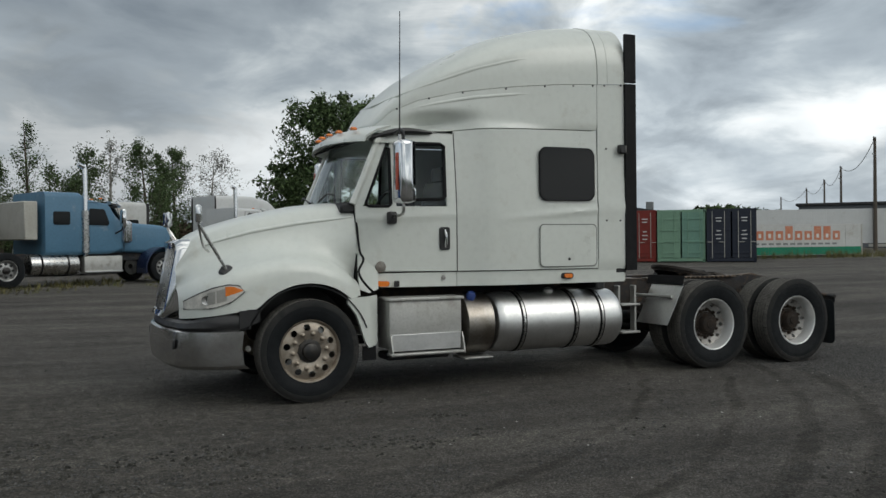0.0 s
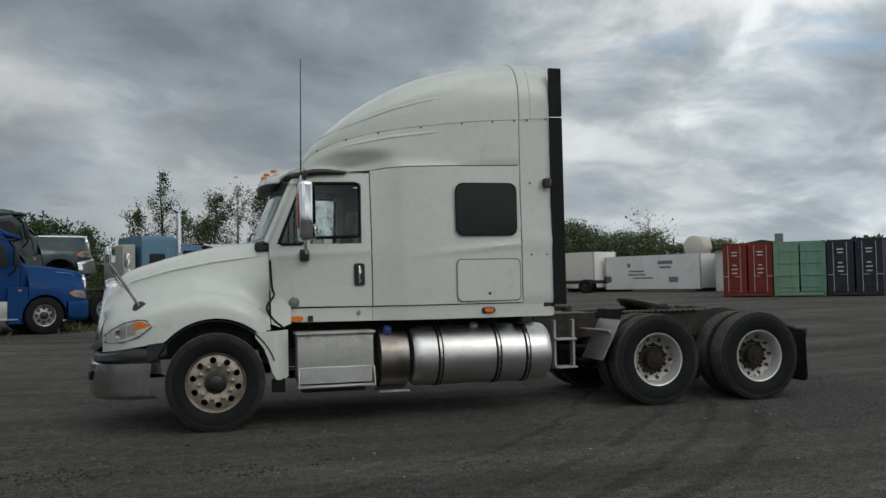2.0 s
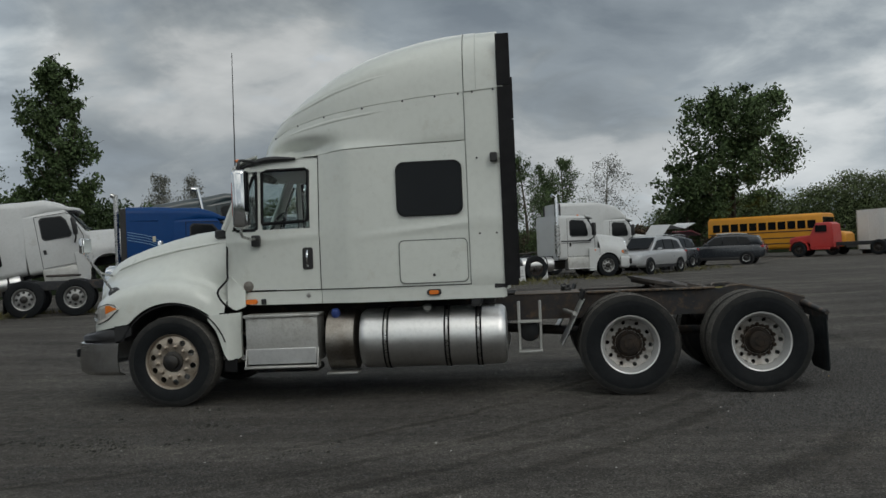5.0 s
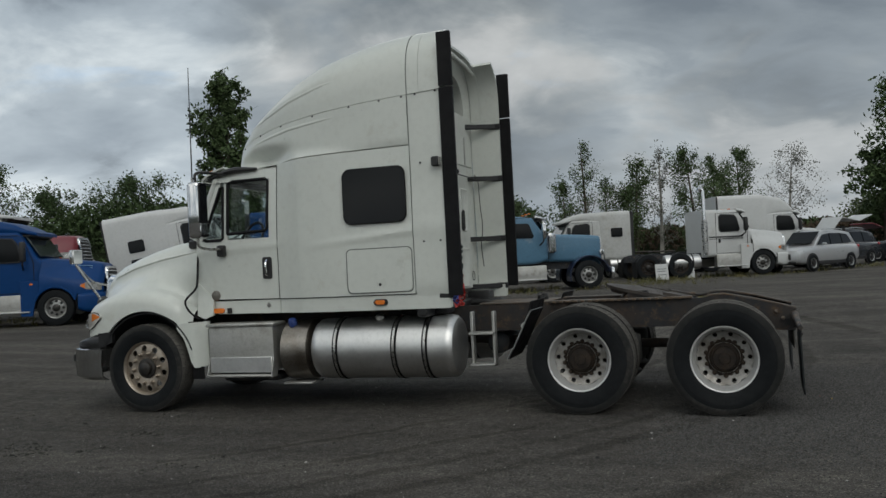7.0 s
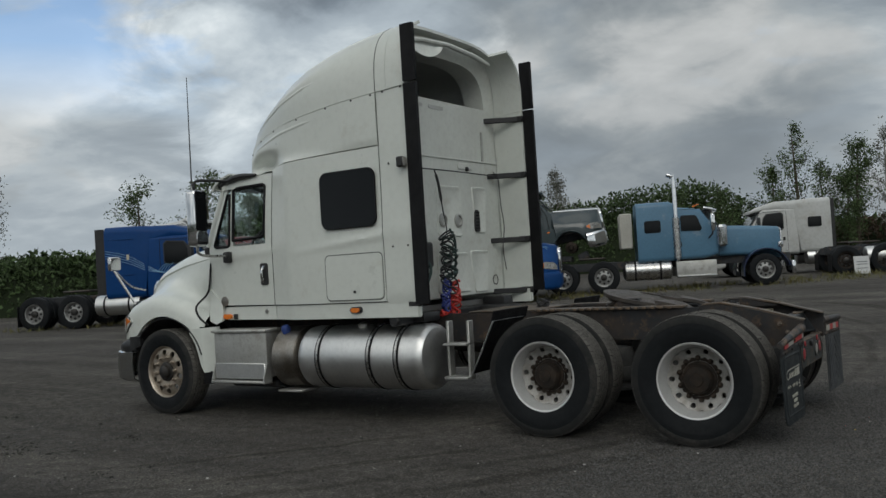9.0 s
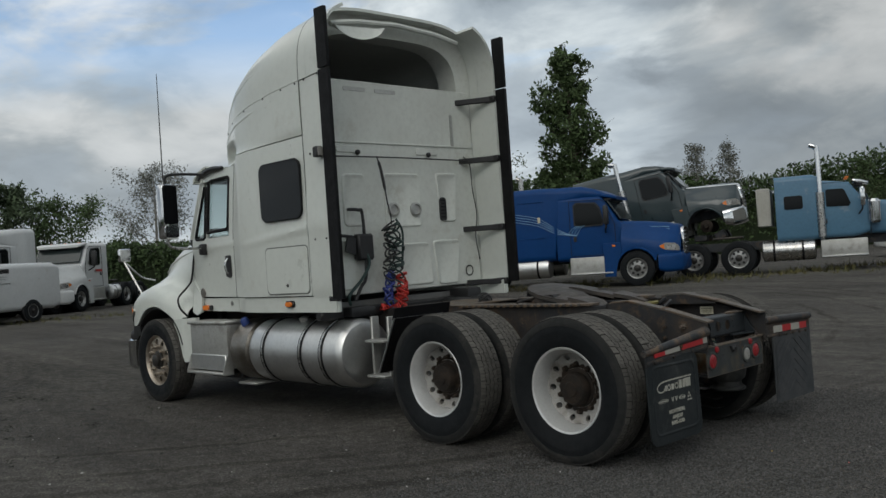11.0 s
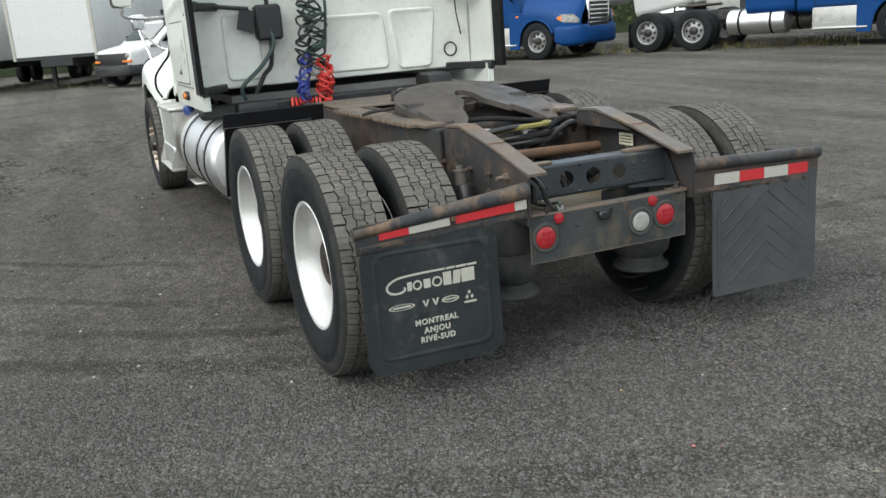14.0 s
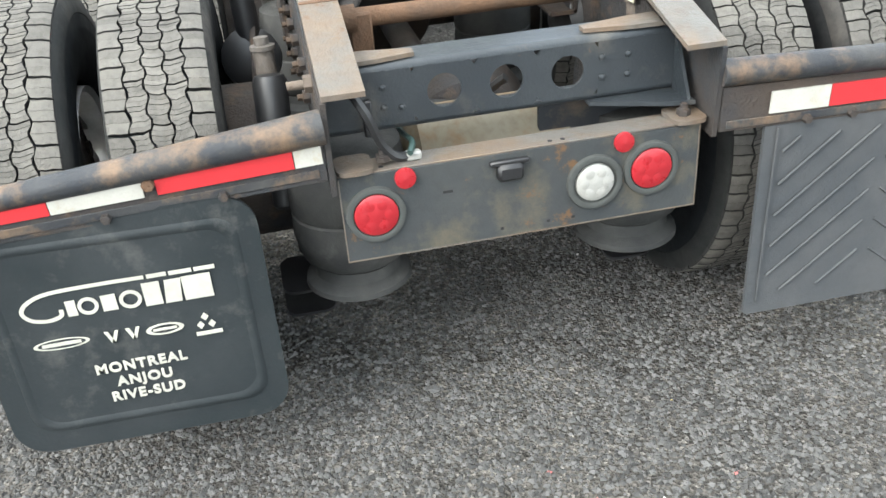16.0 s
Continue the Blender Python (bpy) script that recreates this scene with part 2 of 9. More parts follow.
M = dict(
    white=surf("white_truck_paint", (0.60, 0.625, 0.585), 0.32, coat=0.35, second=(0.53, 0.55, 0.51), scale=1.6, amount=0.25,
               dirt=(0.42, 0.40, 0.34), dirt_amount=0.06, dirt_scale=3.0),
    white_in=surf("white_panel_paint", (0.60, 0.62, 0.575), 0.45, second=(0.50, 0.50, 0.46), scale=2.2, amount=0.4, dirt=(0.36, 0.33, 0.27), dirt_amount=0.14),
    seam=surf("dark_panel_gap", (0.02, 0.02, 0.02), 0.7),
    rubber=surf("black_rubber", (0.006, 0.006, 0.007), 0.6, second=(0.018, 0.018, 0.019), scale=5, bump=0.25),
    tyre=surf("tyre_sidewall", (0.0075, 0.0090, 0.0105), 0.72, second=(0.015, 0.016, 0.017), scale=3.5, amount=0.6, bump=0.2, dirt=(0.045, 0.043, 0.041), dirt_amount=0.08),
    tread=surf("worn_tyre_tread", (0.128, 0.121, 0.108), 0.88, second=(0.080, 0.076, 0.070), scale=7, amount=0.75, bump=0.6, bump_scale=160, dirt=(0.17, 0.15, 0.12), dirt_amount=0.12, dirt_scale=5, piece=0.14),
    shoulder=surf("dusty_tyre_shoulder", (0.018, 0.019, 0.019), 0.85, second=(0.036, 0.035, 0.033), scale=6, amount=0.7, bump=0.3, bump_scale=80, dirt=(0.10, 0.09, 0.08), dirt_amount=0.15),
    groove=surf("tyre_groove", (0.035, 0.034, 0.033), 0.9),
    alu=surf("brushed_aluminium", (0.70, 0.70, 0.69), 0.40, 1.0, second=(0.58, 0.58, 0.57), scale=3, amount=0.45, bump=0.05, bump_scale=300,
             dirt=(0.30, 0.29, 0.27), dirt_amount=0.08),
    alu_dull=surf("dull_tread_plate", (0.50, 0.50, 0.48), 0.5, 0.85, second=(0.38, 0.37, 0.34), scale=5, amount=0.6, bump=0.25, bump_scale=90,
                  dirt=(0.22, 0.2, 0.17), dirt_amount=0.18),
    wheel_f=surf("tarnished_aluminium_wheel", (0.42, 0.37, 0.31), 0.42, 0.8, second=(0.25, 0.20, 0.15), scale=9, amount=0.7, dirt=(0.10, 0.08, 0.06), dirt_amount=0.2),
    wheel_r=surf("white_steel_wheel", (0.42, 0.425, 0.42), 0.4, 0.3, second=(0.30, 0.30, 0.29), scale=6, amount=0.5, dirt=(0.25, 0.22, 0.19), dirt_amount=0.14),
    rim_r=surf("pale_polished_rim", (0.62, 0.62, 0.61), 0.34, 0.45, second=(0.48, 0.48, 0.46), scale=7, amount=0.4, dirt=(0.30, 0.27, 0.23), dirt_amount=0.06),
    disc_r=surf("dirty_wheel_disc", (0.36, 0.35, 0.33), 0.45, 0.3, second=(0.20, 0.18, 0.16), scale=9, amount=0.7, dirt=(0.10, 0.075, 0.055), dirt_amount=0.22, dirt_scale=7),
    gap=surf("grey_panel_gap", (0.17, 0.18, 0.17), 0.7),
    hanger=surf("scuffed_black_tube", (0.030, 0.033, 0.038), 0.5, 0.2, second=(0.075, 0.072, 0.068), scale=5, amount=0.8, bump=0.25, dirt=(0.19, 0.125, 0.078), dirt_amount=0.42, dirt_scale=6),
    lampplate=surf("dirty_lamp_plate", (0.040, 0.044, 0.046), 0.55, 0.1, second=(0.062, 0.064, 0.062), scale=4, amount=0.7, bump=0.25, dirt=(0.105, 0.092, 0.066), dirt_amount=0.40, dirt_scale=6, rust=(0.13, 0.072, 0.035), rust_amount=0.22),
    ring=surf("grey_lamp_ring", (0.055, 0.058, 0.055), 0.6),
    bag=surf("dusty_rubber_bellows", (0.030, 0.031, 0.031), 0.7, second=(0.075, 0.074, 0.070), scale=5, amount=0.8, bump=0.2, dirt=(0.12, 0.115, 0.105), dirt_amount=0.16, dirt_scale=6),
    alu_streak=surf("streaked_dark_aluminium", (0.34, 0.32, 0.29), 0.36, 1.0, second=(0.20, 0.17, 0.14), scale=4, amount=0.8, dirt=(0.14, 0.11, 0.08), dirt_amount=0.15, dirt_scale=3),
    deepblue=surf("blue_black_frame_paint", (0.019, 0.0235, 0.028), 0.42, 0.1, second=(0.037, 0.042, 0.046), scale=3.5, amount=0.75, bump=0.2, dirt=(0.085, 0.078, 0.066), dirt_amount=0.28, dirt_scale=5, rust=(0.12, 0.075, 0.045), rust_amount=0.08),
    ramp=surf("scraped_ramp_steel", (0.125, 0.118, 0.108), 0.55, 0.35, second=(0.17, 0.115, 0.075), scale=5, amount=0.75, bump=0.4, dirt=(0.17, 0.115, 0.070), dirt_amount=0.40, dirt_scale=4, rust=(0.12, 0.065, 0.035), rust_amount=0.12),
    hub=surf("greasy_rusty_hub", (0.022, 0.019, 0.017), 0.6, 0.3, second=(0.060, 0.043, 0.031), scale=14, amount=0.7, bump=0.4),
    chrome=surf("chrome", (0.72, 0.73, 0.74), 0.09, 1.0, second=(0.6, 0.6, 0.61), scale=4, amount=0.3),
    chrome_dull=surf("scuffed_chrome", (0.55, 0.55, 0.54), 0.28, 1.0, second=(0.36, 0.34, 0.31), scale=5, amount=0.6, bump=0.08, bump_scale=30,
                     dirt=(0.18, 0.16, 0.14), dirt_amount=0.15),
    black=surf("black_plastic", (0.011, 0.011, 0.012), 0.45, second=(0.03, 0.03, 0.03), scale=8),
    steel=surf("black_frame_steel", (0.035, 0.038, 0.043), 0.55, 0.2, second=(0.06, 0.06, 0.06), scale=4, amount=0.6, bump=0.25,
               dirt=(0.15, 0.105, 0.07), dirt_amount=0.30, dirt_scale=7),
    rusty=surf("rusty_frame_steel", (0.034, 0.036, 0.039), 0.66, 0.15, second=(0.078, 0.057, 0.043), scale=3.5, amount=0.8, bump=0.5, dirt=(0.145, 0.092, 0.056), dirt_amount=0.26, dirt_scale=9),
    rusttube=surf("bare_rusted_tube", (0.13, 0.075, 0.045), 0.75, 0.1, second=(0.07, 0.05, 0.038), scale=8, amount=0.7, bump=0.5),
    bumper=surf("streaked_chrome_bumper", (0.60, 0.60, 0.60), 0.2, 1.0, second=(0.42, 0.41, 0.39), scale=4, amount=0.5, dirt=(0.22, 0.20, 0.18), dirt_amount=0.06, dirt_scale=5),
    worn=surf("worn_dusty_steel", (0.11, 0.10, 0.09), 0.7, 0.15, second=(0.17, 0.13, 0.10), scale=6, amount=0.7, bump=0.5, dirt=(0.06, 0.05, 0.045), dirt_amount=0.2, dirt_scale=5),
    hubblack=surf("black_oily_hub", (0.018, 0.018, 0.018), 0.4, 0.2, second=(0.05, 0.04, 0.03), scale=14, amount=0.6),
    grease=surf("greasy_fifth_wheel", (0.055, 0.051, 0.048), 0.52, 0.3, second=(0.11, 0.092, 0.078), scale=5, amount=0.7, bump=0.3, dirt=(0.03, 0.028, 0.026), dirt_amount=0.25, dirt_scale=3),
    screen=surf("sky_reflecting_windscreen", (0.030, 0.040, 0.040), 0.10, second=(0.018, 0.024, 0.025), scale=1.5, coat=0.3),
    rim_far=surf("dull_polished_wheel", (0.40, 0.40, 0.39), 0.38, 0.75, second=(0.22, 0.22, 0.21), scale=8, amount=0.7, dirt=(0.10, 0.095, 0.09), dirt_amount=0.15, dirt_scale=6),
    darkglass=surf("tinted_window", (0.008, 0.009, 0.010), 0.06, second=(0.010, 0.011, 0.012), scale=2),
    glass=glass("clear_glass", (0.80, 0.87, 0.85)),
    lens=glass("headlamp_lens", (0.92, 0.93, 0.92), 0.05),
    amber=surf("amber_lens", (0.75, 0.20, 0.03), 0.2, coat=0.5),
    red=surf("red_lens", (0.30, 0.014, 0.020), 0.3, coat=0.2, second=(0.22, 0.012, 0.016), scale=25),
    clear=surf("clear_lens", (0.27, 0.265, 0.245), 0.3, coat=0.3, second=(0.36, 0.355, 0.33), scale=25),
    tape_red=surf("red_reflective_tape", (0.44, 0.025, 0.03), 0.35, second=(0.34, 0.022, 0.025), scale=30),
    tape_white=surf("white_reflective_tape", (0.40, 0.39, 0.35), 0.35, second=(0.31, 0.29, 0.25), scale=20, dirt=(0.30, 0.23, 0.11), dirt_amount=0.30, dirt_scale=9),
    flap=surf("black_rubber_mud_flap", (0.018, 0.022, 0.024), 0.55, second=(0.034, 0.038, 0.040), scale=3, amount=0.75, bump=0.15, dirt=(0.085, 0.085, 0.080), dirt_amount=0.2, dirt_scale=7),
    flap_grey=surf("grey_rubber_mud_flap", (0.052, 0.056, 0.060), 0.7, second=(0.085, 0.085, 0.085), scale=5, amount=0.6, bump=0.2),
    print=surf("cream_printed_letters", (0.42, 0.41, 0.355), 0.6),
    hose_red=surf("red_air_hose", (0.55, 0.04, 0.03), 0.4), hose_blue=surf("blue_air_hose", (0.03, 0.05, 0.25), 0.4),
    hose_yellow=surf("pale_yellow_hose", (0.20, 0.175, 0.06), 0.5), hose_green=surf("dark_green_cable", (0.02, 0.045, 0.04), 0.45),
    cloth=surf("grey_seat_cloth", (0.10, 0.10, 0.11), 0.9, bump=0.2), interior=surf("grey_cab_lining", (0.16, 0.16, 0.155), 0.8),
    blue_cap=surf("blue_plastic_cap", (0.03, 0.06, 0.22), 0.4),
    label=surf("pale_sticker", (0.55, 0.52, 0.40), 0.6),
)

calm(M["darkglass"], 0.22)


# ---- mesh tools ----
def part(name, bm, mat, parent, label="", smooth=38):
    """Links a bmesh as one mesh object under its thing or part."""
    bmesh.ops.recalc_face_normals(bm, faces=bm.faces)
    me = bpy.data.meshes.new(name)
    bm.to_mesh(me)
    bm.free()
    me.materials.append(M[mat] if isinstance(mat, str) else mat)
    me.shade_smooth()
    me.set_sharp_from_angle(angle=radians(smooth))
    ob = new(name, me)
    ob.parent = parent
    if label:
        ob["label"] = label
    return ob


def twin(ob, m, parent=None):
    """A second object on the same mesh, at the pose m."""
    o = ob.copy()
    scene.collection.objects.link(o)
    o.parent = parent or ob.parent
    o.matrix_basis = m
    return o


def thing(name, m, label, category, group="", kind=""):
    e = new(name)
    e.empty_display_size = 0.2
    e.matrix_world = m
    return tagged(e, label, category, group, kind)


def nb():
    return bmesh.new()


def box(bm, c, s, bevel=0.0, rot=None, seg=1):
    r = bmesh.ops.create_cube(bm, size=1.0)
    vs = r["verts"]
    m = Matrix.Translation(c) @ (rot or Matrix()) @ Matrix.Diagonal((*s, 1))
    bmesh.ops.transform(bm, matrix=m, verts=vs)
    if bevel:
        es = list({e for v in vs for e in v.link_edges})
        bmesh.ops.bevel(bm, geom=es, offset=min(bevel, 0.45 * min(s)), segments=seg, affect="EDGES", profile=0.6)
    return bm


def turn_to(d):
    return Vector(d).to_track_quat("Z", "Y").to_matrix().to_4x4()


def cyl(bm, p0, p1, r0, r1=None, seg=20):
    p0, p1 = Vector(p0), Vector(p1)
    m = Matrix.Translation((p0 + p1) / 2) @ turn_to(p1 - p0)
    bmesh.ops.create_cone(bm, cap_ends=True, segments=seg, radius1=r0, radius2=r0 if r1 is None else r1, depth=(p1 - p0).length, matrix=m)
    return bm


def lathe(bm, prof, origin=(0, 0, 0), axis=(0, 1, 0), seg=32, closed=False):
    """prof: (radius, distance along the axis)."""
    m = Matrix.Translation(origin) @ turn_to(axis)
    rings = []
    for r, a in prof:
        rings.append([bm.verts.new(m @ Vector((r * math.cos(2 * math.pi * i / seg), r * math.sin(2 * math.pi * i / seg), a))) for i in range(seg)])
    pairs = list(zip(rings, rings[1:])) + ([(rings[-1], rings[0])] if closed else [])
    for a, b in pairs:
        for i in range(seg):
            bm.faces.new((a[i], a[(i + 1) % seg], b[(i + 1) % seg], b[i]))
    if not closed:
        bm.faces.new(rings[0])
        bm.faces.new(rings[-1])
    return bm


def curve_points(pts, n=6):
    """A smooth line through the points."""
    p = [Vector(q) for q in pts]
    if len(p) < 3:
        return p
    p = [2 * p[0] - p[1]] + p + [2 * p[-1] - p[-2]]
    out = []
    for i in range(1, len(p) - 2):
        for k in range(n):
            t = k / n
            a, b, c, d = p[i - 1], p[i], p[i + 1], p[i + 2]
            out.append(0.5 * ((2 * b) + (c - a) * t + (2 * a - 5 * b + 4 * c - d) * t * t + (3 * b - a - 3 * c + d) * t ** 3))
    return out + [p[-2]]


def tube(bm, pts, r, seg=8, smooth=6):
    line = curve_points(pts, smooth) if smooth else [Vector(q) for q in pts]
    rings = []
    last = None
    for i, p in enumerate(line):
        d = (line[min(i + 1, len(line) - 1)] - line[max(i - 1, 0)]).normalized()
        side = last if last is not None else d.orthogonal()
        side = (side - d * side.dot(d))
        side = side.normalized() if side.length > 1e-6 else d.orthogonal().normalized()
        last, up = side, d.cross(side)
        rr = r(i / (len(line) - 1)) if callable(r) else r
        rings.append([bm.verts.new(p + rr * (math.cos(2 * math.pi * k / seg) * side + math.sin(2 * math.pi * k / seg) * up)) for k in range(seg)])
    for a, b in zip(rings, rings[1:]):
        for k in range(seg):
            bm.faces.new((a[k], a[(k + 1) % seg], b[(k + 1) % seg], b[k]))
    bm.faces.new(rings[0])
    bm.faces.new(rings[-1])
    return bm


def prism(bm, poly, depth, m, bevel=0.0):
    """A flat outline in its own x, y, made `depth` thick along z, then placed by m."""
    lo = [bm.verts.new(m @ Vector((x, y, 0))) for x, y in poly]
    hi = [bm.verts.new(m @ Vector((x, y, depth))) for x, y in poly]
    k = len(poly)
    fs = [bm.faces.new(lo), bm.faces.new(hi)] + [bm.faces.new((lo[i], lo[(i + 1) % k], hi[(i + 1) % k], hi[i])) for i in range(k)]
    if bevel:
        es = list({e for f in fs[:2] for e in f.edges})
        bmesh.ops.bevel(bm, geom=es, offset=bevel, segments=1, affect="EDGES")
    return bm


def rounded(x0, y0, x1, y1, r, n=5):
    pts = []
    for cx, cy, a in ((x1 - r, y0 + r, -90), (x1 - r, y1 - r, 0), (x0 + r, y1 - r, 90), (x0 + r, y0 + r, 180)):
        pts += [(cx + r * math.cos(radians(a + 90 * k / n)), cy + r * math.sin(radians(a + 90 * k / n))) for k in range(n + 1)]
    return pts


XZ = Matrix(((1, 0, 0, 0), (0, 0, -1, 0), (0, 1, 0, 0), (0, 0, 0, 1)))   # outline x, y -> world x, z; depth towards -y
YZ = Matrix(((0, 0, 1, 0), (1, 0, 0, 0), (0, 1, 0, 0), (0, 0, 0, 1)))    # outline x, y -> world y, z; depth towards +x


def loft(bm, rings, cap=False, closed=False):
    vs = [[bm.verts.new(p) for p in r] for r in rings]
    k = len(vs[0])
    for a, b in zip(vs, vs[1:]):
        for i in range(k if closed else k - 1):
            bm.faces.new((a[i], a[(i + 1) % k], b[(i + 1) % k], b[i]))
    if cap:
        bm.faces.new(vs[0])
        bm.faces.new(vs[-1])
    return bm


def shell(bm, thick):
    """Gives an open skin its thickness."""
    bmesh.ops.recalc_face_normals(bm, faces=bm.faces)
    bmesh.ops.solidify(bm, geom=bm.faces[:], thickness=thick)
    return bm


def table(*pairs):
    pairs = sorted(pairs)
    xs, ys = [p[0] for p in pairs], [p[1] for p in pairs]
    return lambda x: float(np.interp(x, xs, ys))


def spans(a, b, n):
    return [a + (b - a) * i / n for i in range(n + 1)]


def sheet(bm, xs, zl, zh, nz, width, side, out=0.0, thick=0.03, hole=None):
    """A body panel on the skin |y| = width(x, z), between the lines zl(x) and zh(x). side: -1 driver's, +1 the other."""
    g = {}
    for i, x in enumerate(xs):
        for j in range(nz + 1):
            z = zl(x) + (zh(x) - zl(x)) * j / nz
            for k in (0, 1):
                g[i, j, k] = bm.verts.new((x, side * (width(x, z) + out - k * thick), z))
    cells = {}
    for i in range(len(xs) - 1):
        for j in range(nz):
            c = sum((g[a, b, 0].co for a in (i, i + 1) for b in (j, j + 1)), Vector()) / 4
            if not (hole and hole(c.x, c.z)):
                cells[i, j] = True
    for i, j in cells:
        a, b, c, d = (i, j), (i + 1, j), (i + 1, j + 1), (i, j + 1)
        for k in (0, 1):
            bm.faces.new([g[(*q, k)] for q in (a, b, c, d)])
        for (p, q), nbr in (((a, b), (i, j - 1)), ((b, c), (i + 1, j)), ((c, d), (i, j + 1)), ((d, a), (i - 1, j))):
            if nbr not in cells:
                bm.faces.new((g[(*p, 0)], g[(*q, 0)], g[(*q, 1)], g[(*p, 1)]))
    loose = [v for v in bm.verts if not v.link_faces]
    bmesh.ops.delete(bm, geom=loose, context="VERTS")
    return bm


def text_on(name, body, size, m, mat, parent, depth=0.0015):
    cu = bpy.data.curves.new(name, "FONT")
    cu.body, cu.size, cu.extrude, cu.align_x, cu.align_y, cu.offset, cu.space_character = body, size, depth, "CENTER", "CENTER", 0.0011, 1.16
    tmp = bpy.data.objects.new(name, cu)
    scene.collection.objects.link(tmp)
    me = bpy.data.meshes.new_from_object(tmp.evaluated_get(bpy.context.evaluated_depsgraph_get()))
    bpy.data.objects.remove(tmp)
    bpy.data.curves.remove(cu)
    me.materials.clear()
    me.materials.append(M[mat] if isinstance(mat, str) else mat)
    ob = new(name, me)
    ob.parent = parent
    ob.matrix_basis = m
    return ob


def grade(x, y):
    """The yard rises gently away from the truck."""
    r = math.hypot(x - 3.5, y)
    return float(np.interp(r, (0, 6, 9, 12, 15, 20, 40, 70, 200), (0, 0, 0.08, 0.19, 0.27, 0.31, 0.40, 0.50, 0.60))) - 0.014 * min(1.0, max(0.0, (x - 4.7) / 1.4))

# ---- ground ----
def ground_material():
    m = bpy.data.materials.new("dark_gravel_yard")
    m.use_nodes = True
    nt = m.node_tree
    n, l = nt.nodes, nt.links
    b = n["Principled BSDF"]
    pos = n.new("ShaderNodeTexCoord").outputs["Object"]

    def noise_tex(sc, detail=6, rg=0.6, stretch=None):
        v = pos
        if stretch:
            mp = n.new("ShaderNodeMapping")
            mp.inputs["Rotation"].default_value, mp.inputs["Scale"].default_value = (0, 0, stretch[0]), (stretch[1], stretch[2], 1)
            l.new(pos, mp.inputs[0])
            v = mp.outputs[0]
        t = n.new("ShaderNodeTexNoise")
        t.inputs["Scale"].default_value, t.inputs["Detail"].default_value, t.inputs["Roughness"].default_value = sc, detail, rg
        l.new(v, t.inputs["Vector"])
        return t.outputs["Fac"]

    def voro(sc, out="Color"):
        t = n.new("ShaderNodeTexVoronoi")
        t.inputs["Scale"].default_value = sc
        l.new(pos, t.inputs["Vector"])
        return t.outputs[out]

    def ramp(f, stops):
        r = n.new("ShaderNodeValToRGB")
        e = r.color_ramp.elements
        e[0].position, e[0].color = stops[0][0], (*stops[0][1], 1)
        e[1].position, e[1].color = stops[-1][0], (*stops[-1][1], 1)
        for p, c in stops[1:-1]:
            e.new(p).color = (*c, 1)
        l.new(f, r.inputs[0])
        return r.outputs[0]

    def mix(f, a, c, kind="MIX"):
        x = n.new("ShaderNodeMix")
        x.data_type, x.blend_type = "RGBA", kind
        if isinstance(f, float):
            x.inputs[0].default_value = f
        else:
            l.new(f, x.inputs[0])
        for i, v in ((6, a), (7, c)):
            if isinstance(v, tuple):
                x.inputs[i].default_value = (*v, 1)
            else:
                l.new(v, x.inputs[i])
        return x.outputs[2]

    stones = n.new("ShaderNodeSeparateColor")
    l.new(voro(100.0), stones.inputs[0])
    col = ramp(stones.outputs[0], [(0.0, (0.046, 0.044, 0.041)), (0.50, (0.085, 0.081, 0.076)), (0.84, (0.125, 0.120, 0.113)), (1.0, (0.21, 0.203, 0.193))])
    dark = ramp(noise_tex(0.35, 8, 0.65), [(0.36, (0.74, 0.73, 0.72)), (0.62, (1.14, 1.12, 1.09))])
    col = mix(1.0, col, dark, "MULTIPLY")
    lanes = ramp(noise_tex(0.6, 7, 0.62, (-0.34, 0.16, 1.7)), [(0.36, (0.72, 0.71, 0.70)), (0.50, (0.96, 0.95, 0.94)), (0.62, (1.28, 1.26, 1.22))])
    col = mix(1.0, col, lanes, "MULTIPLY")
    # curving wheel ruts where trucks swing round
    wob = n.new("ShaderNodeVectorMath")
    wob.operation = "DISTANCE"
    l.new(pos, wob.inputs[0])
    wob.inputs[1].default_value = (-4.0, 3.8, 0.0)
    jit = n.new("ShaderNodeMath")
    jit.operation = "MULTIPLY_ADD"
    l.new(noise_tex(0.7, 9, 0.72), jit.inputs[0])
    jit.inputs[1].default_value = 0.5
    l.new(wob.outputs["Value"], jit.inputs[2])
    band = n.new("ShaderNodeMapRange")
    band.inputs[1].default_value, band.inputs[2].default_value = 9.05, 13.25
    l.new(jit.outputs[0], band.inputs[0])
    one, low, high = (1, 1, 1), (0.63, 0.62, 0.60), (1.14, 1.14, 1.12)
    stops = [(0.0, one)]
    for radius, half in ((9.33, 0.045), (10.2, 0.05), (10.78, 0.06), (11.28, 0.075), (12.6, 0.12)):
        c = (radius - 8.8) / 4.2
        h = half / 4.2
        stops += [(c - 3 * h, one), (c - 1.7 * h, high), (c - 0.7 * h, low), (c + 0.7 * h, low), (c + 1.7 * h, high), (c + 3 * h, one)]
    ruts = ramp(band.outputs[0], stops)
    fade = ramp(noise_tex(0.45, 5, 0.6), [(0.36, (0.1, 0.1, 0.1)), (0.56, (1, 1, 1))])
    plain = mix(fade, one, ruts)
    col = mix(1.0, col, plain, "MULTIPLY")
    lumps = ramp(noise_tex(7.0, 8, 0.72), [(0.36, (0.76, 0.75, 0.74)), (0.50, (1.0, 1.0, 0.99)), (0.64, (1.28, 1.26, 1.23))])
    col = mix(1.0, col, lumps, "MULTIPLY")
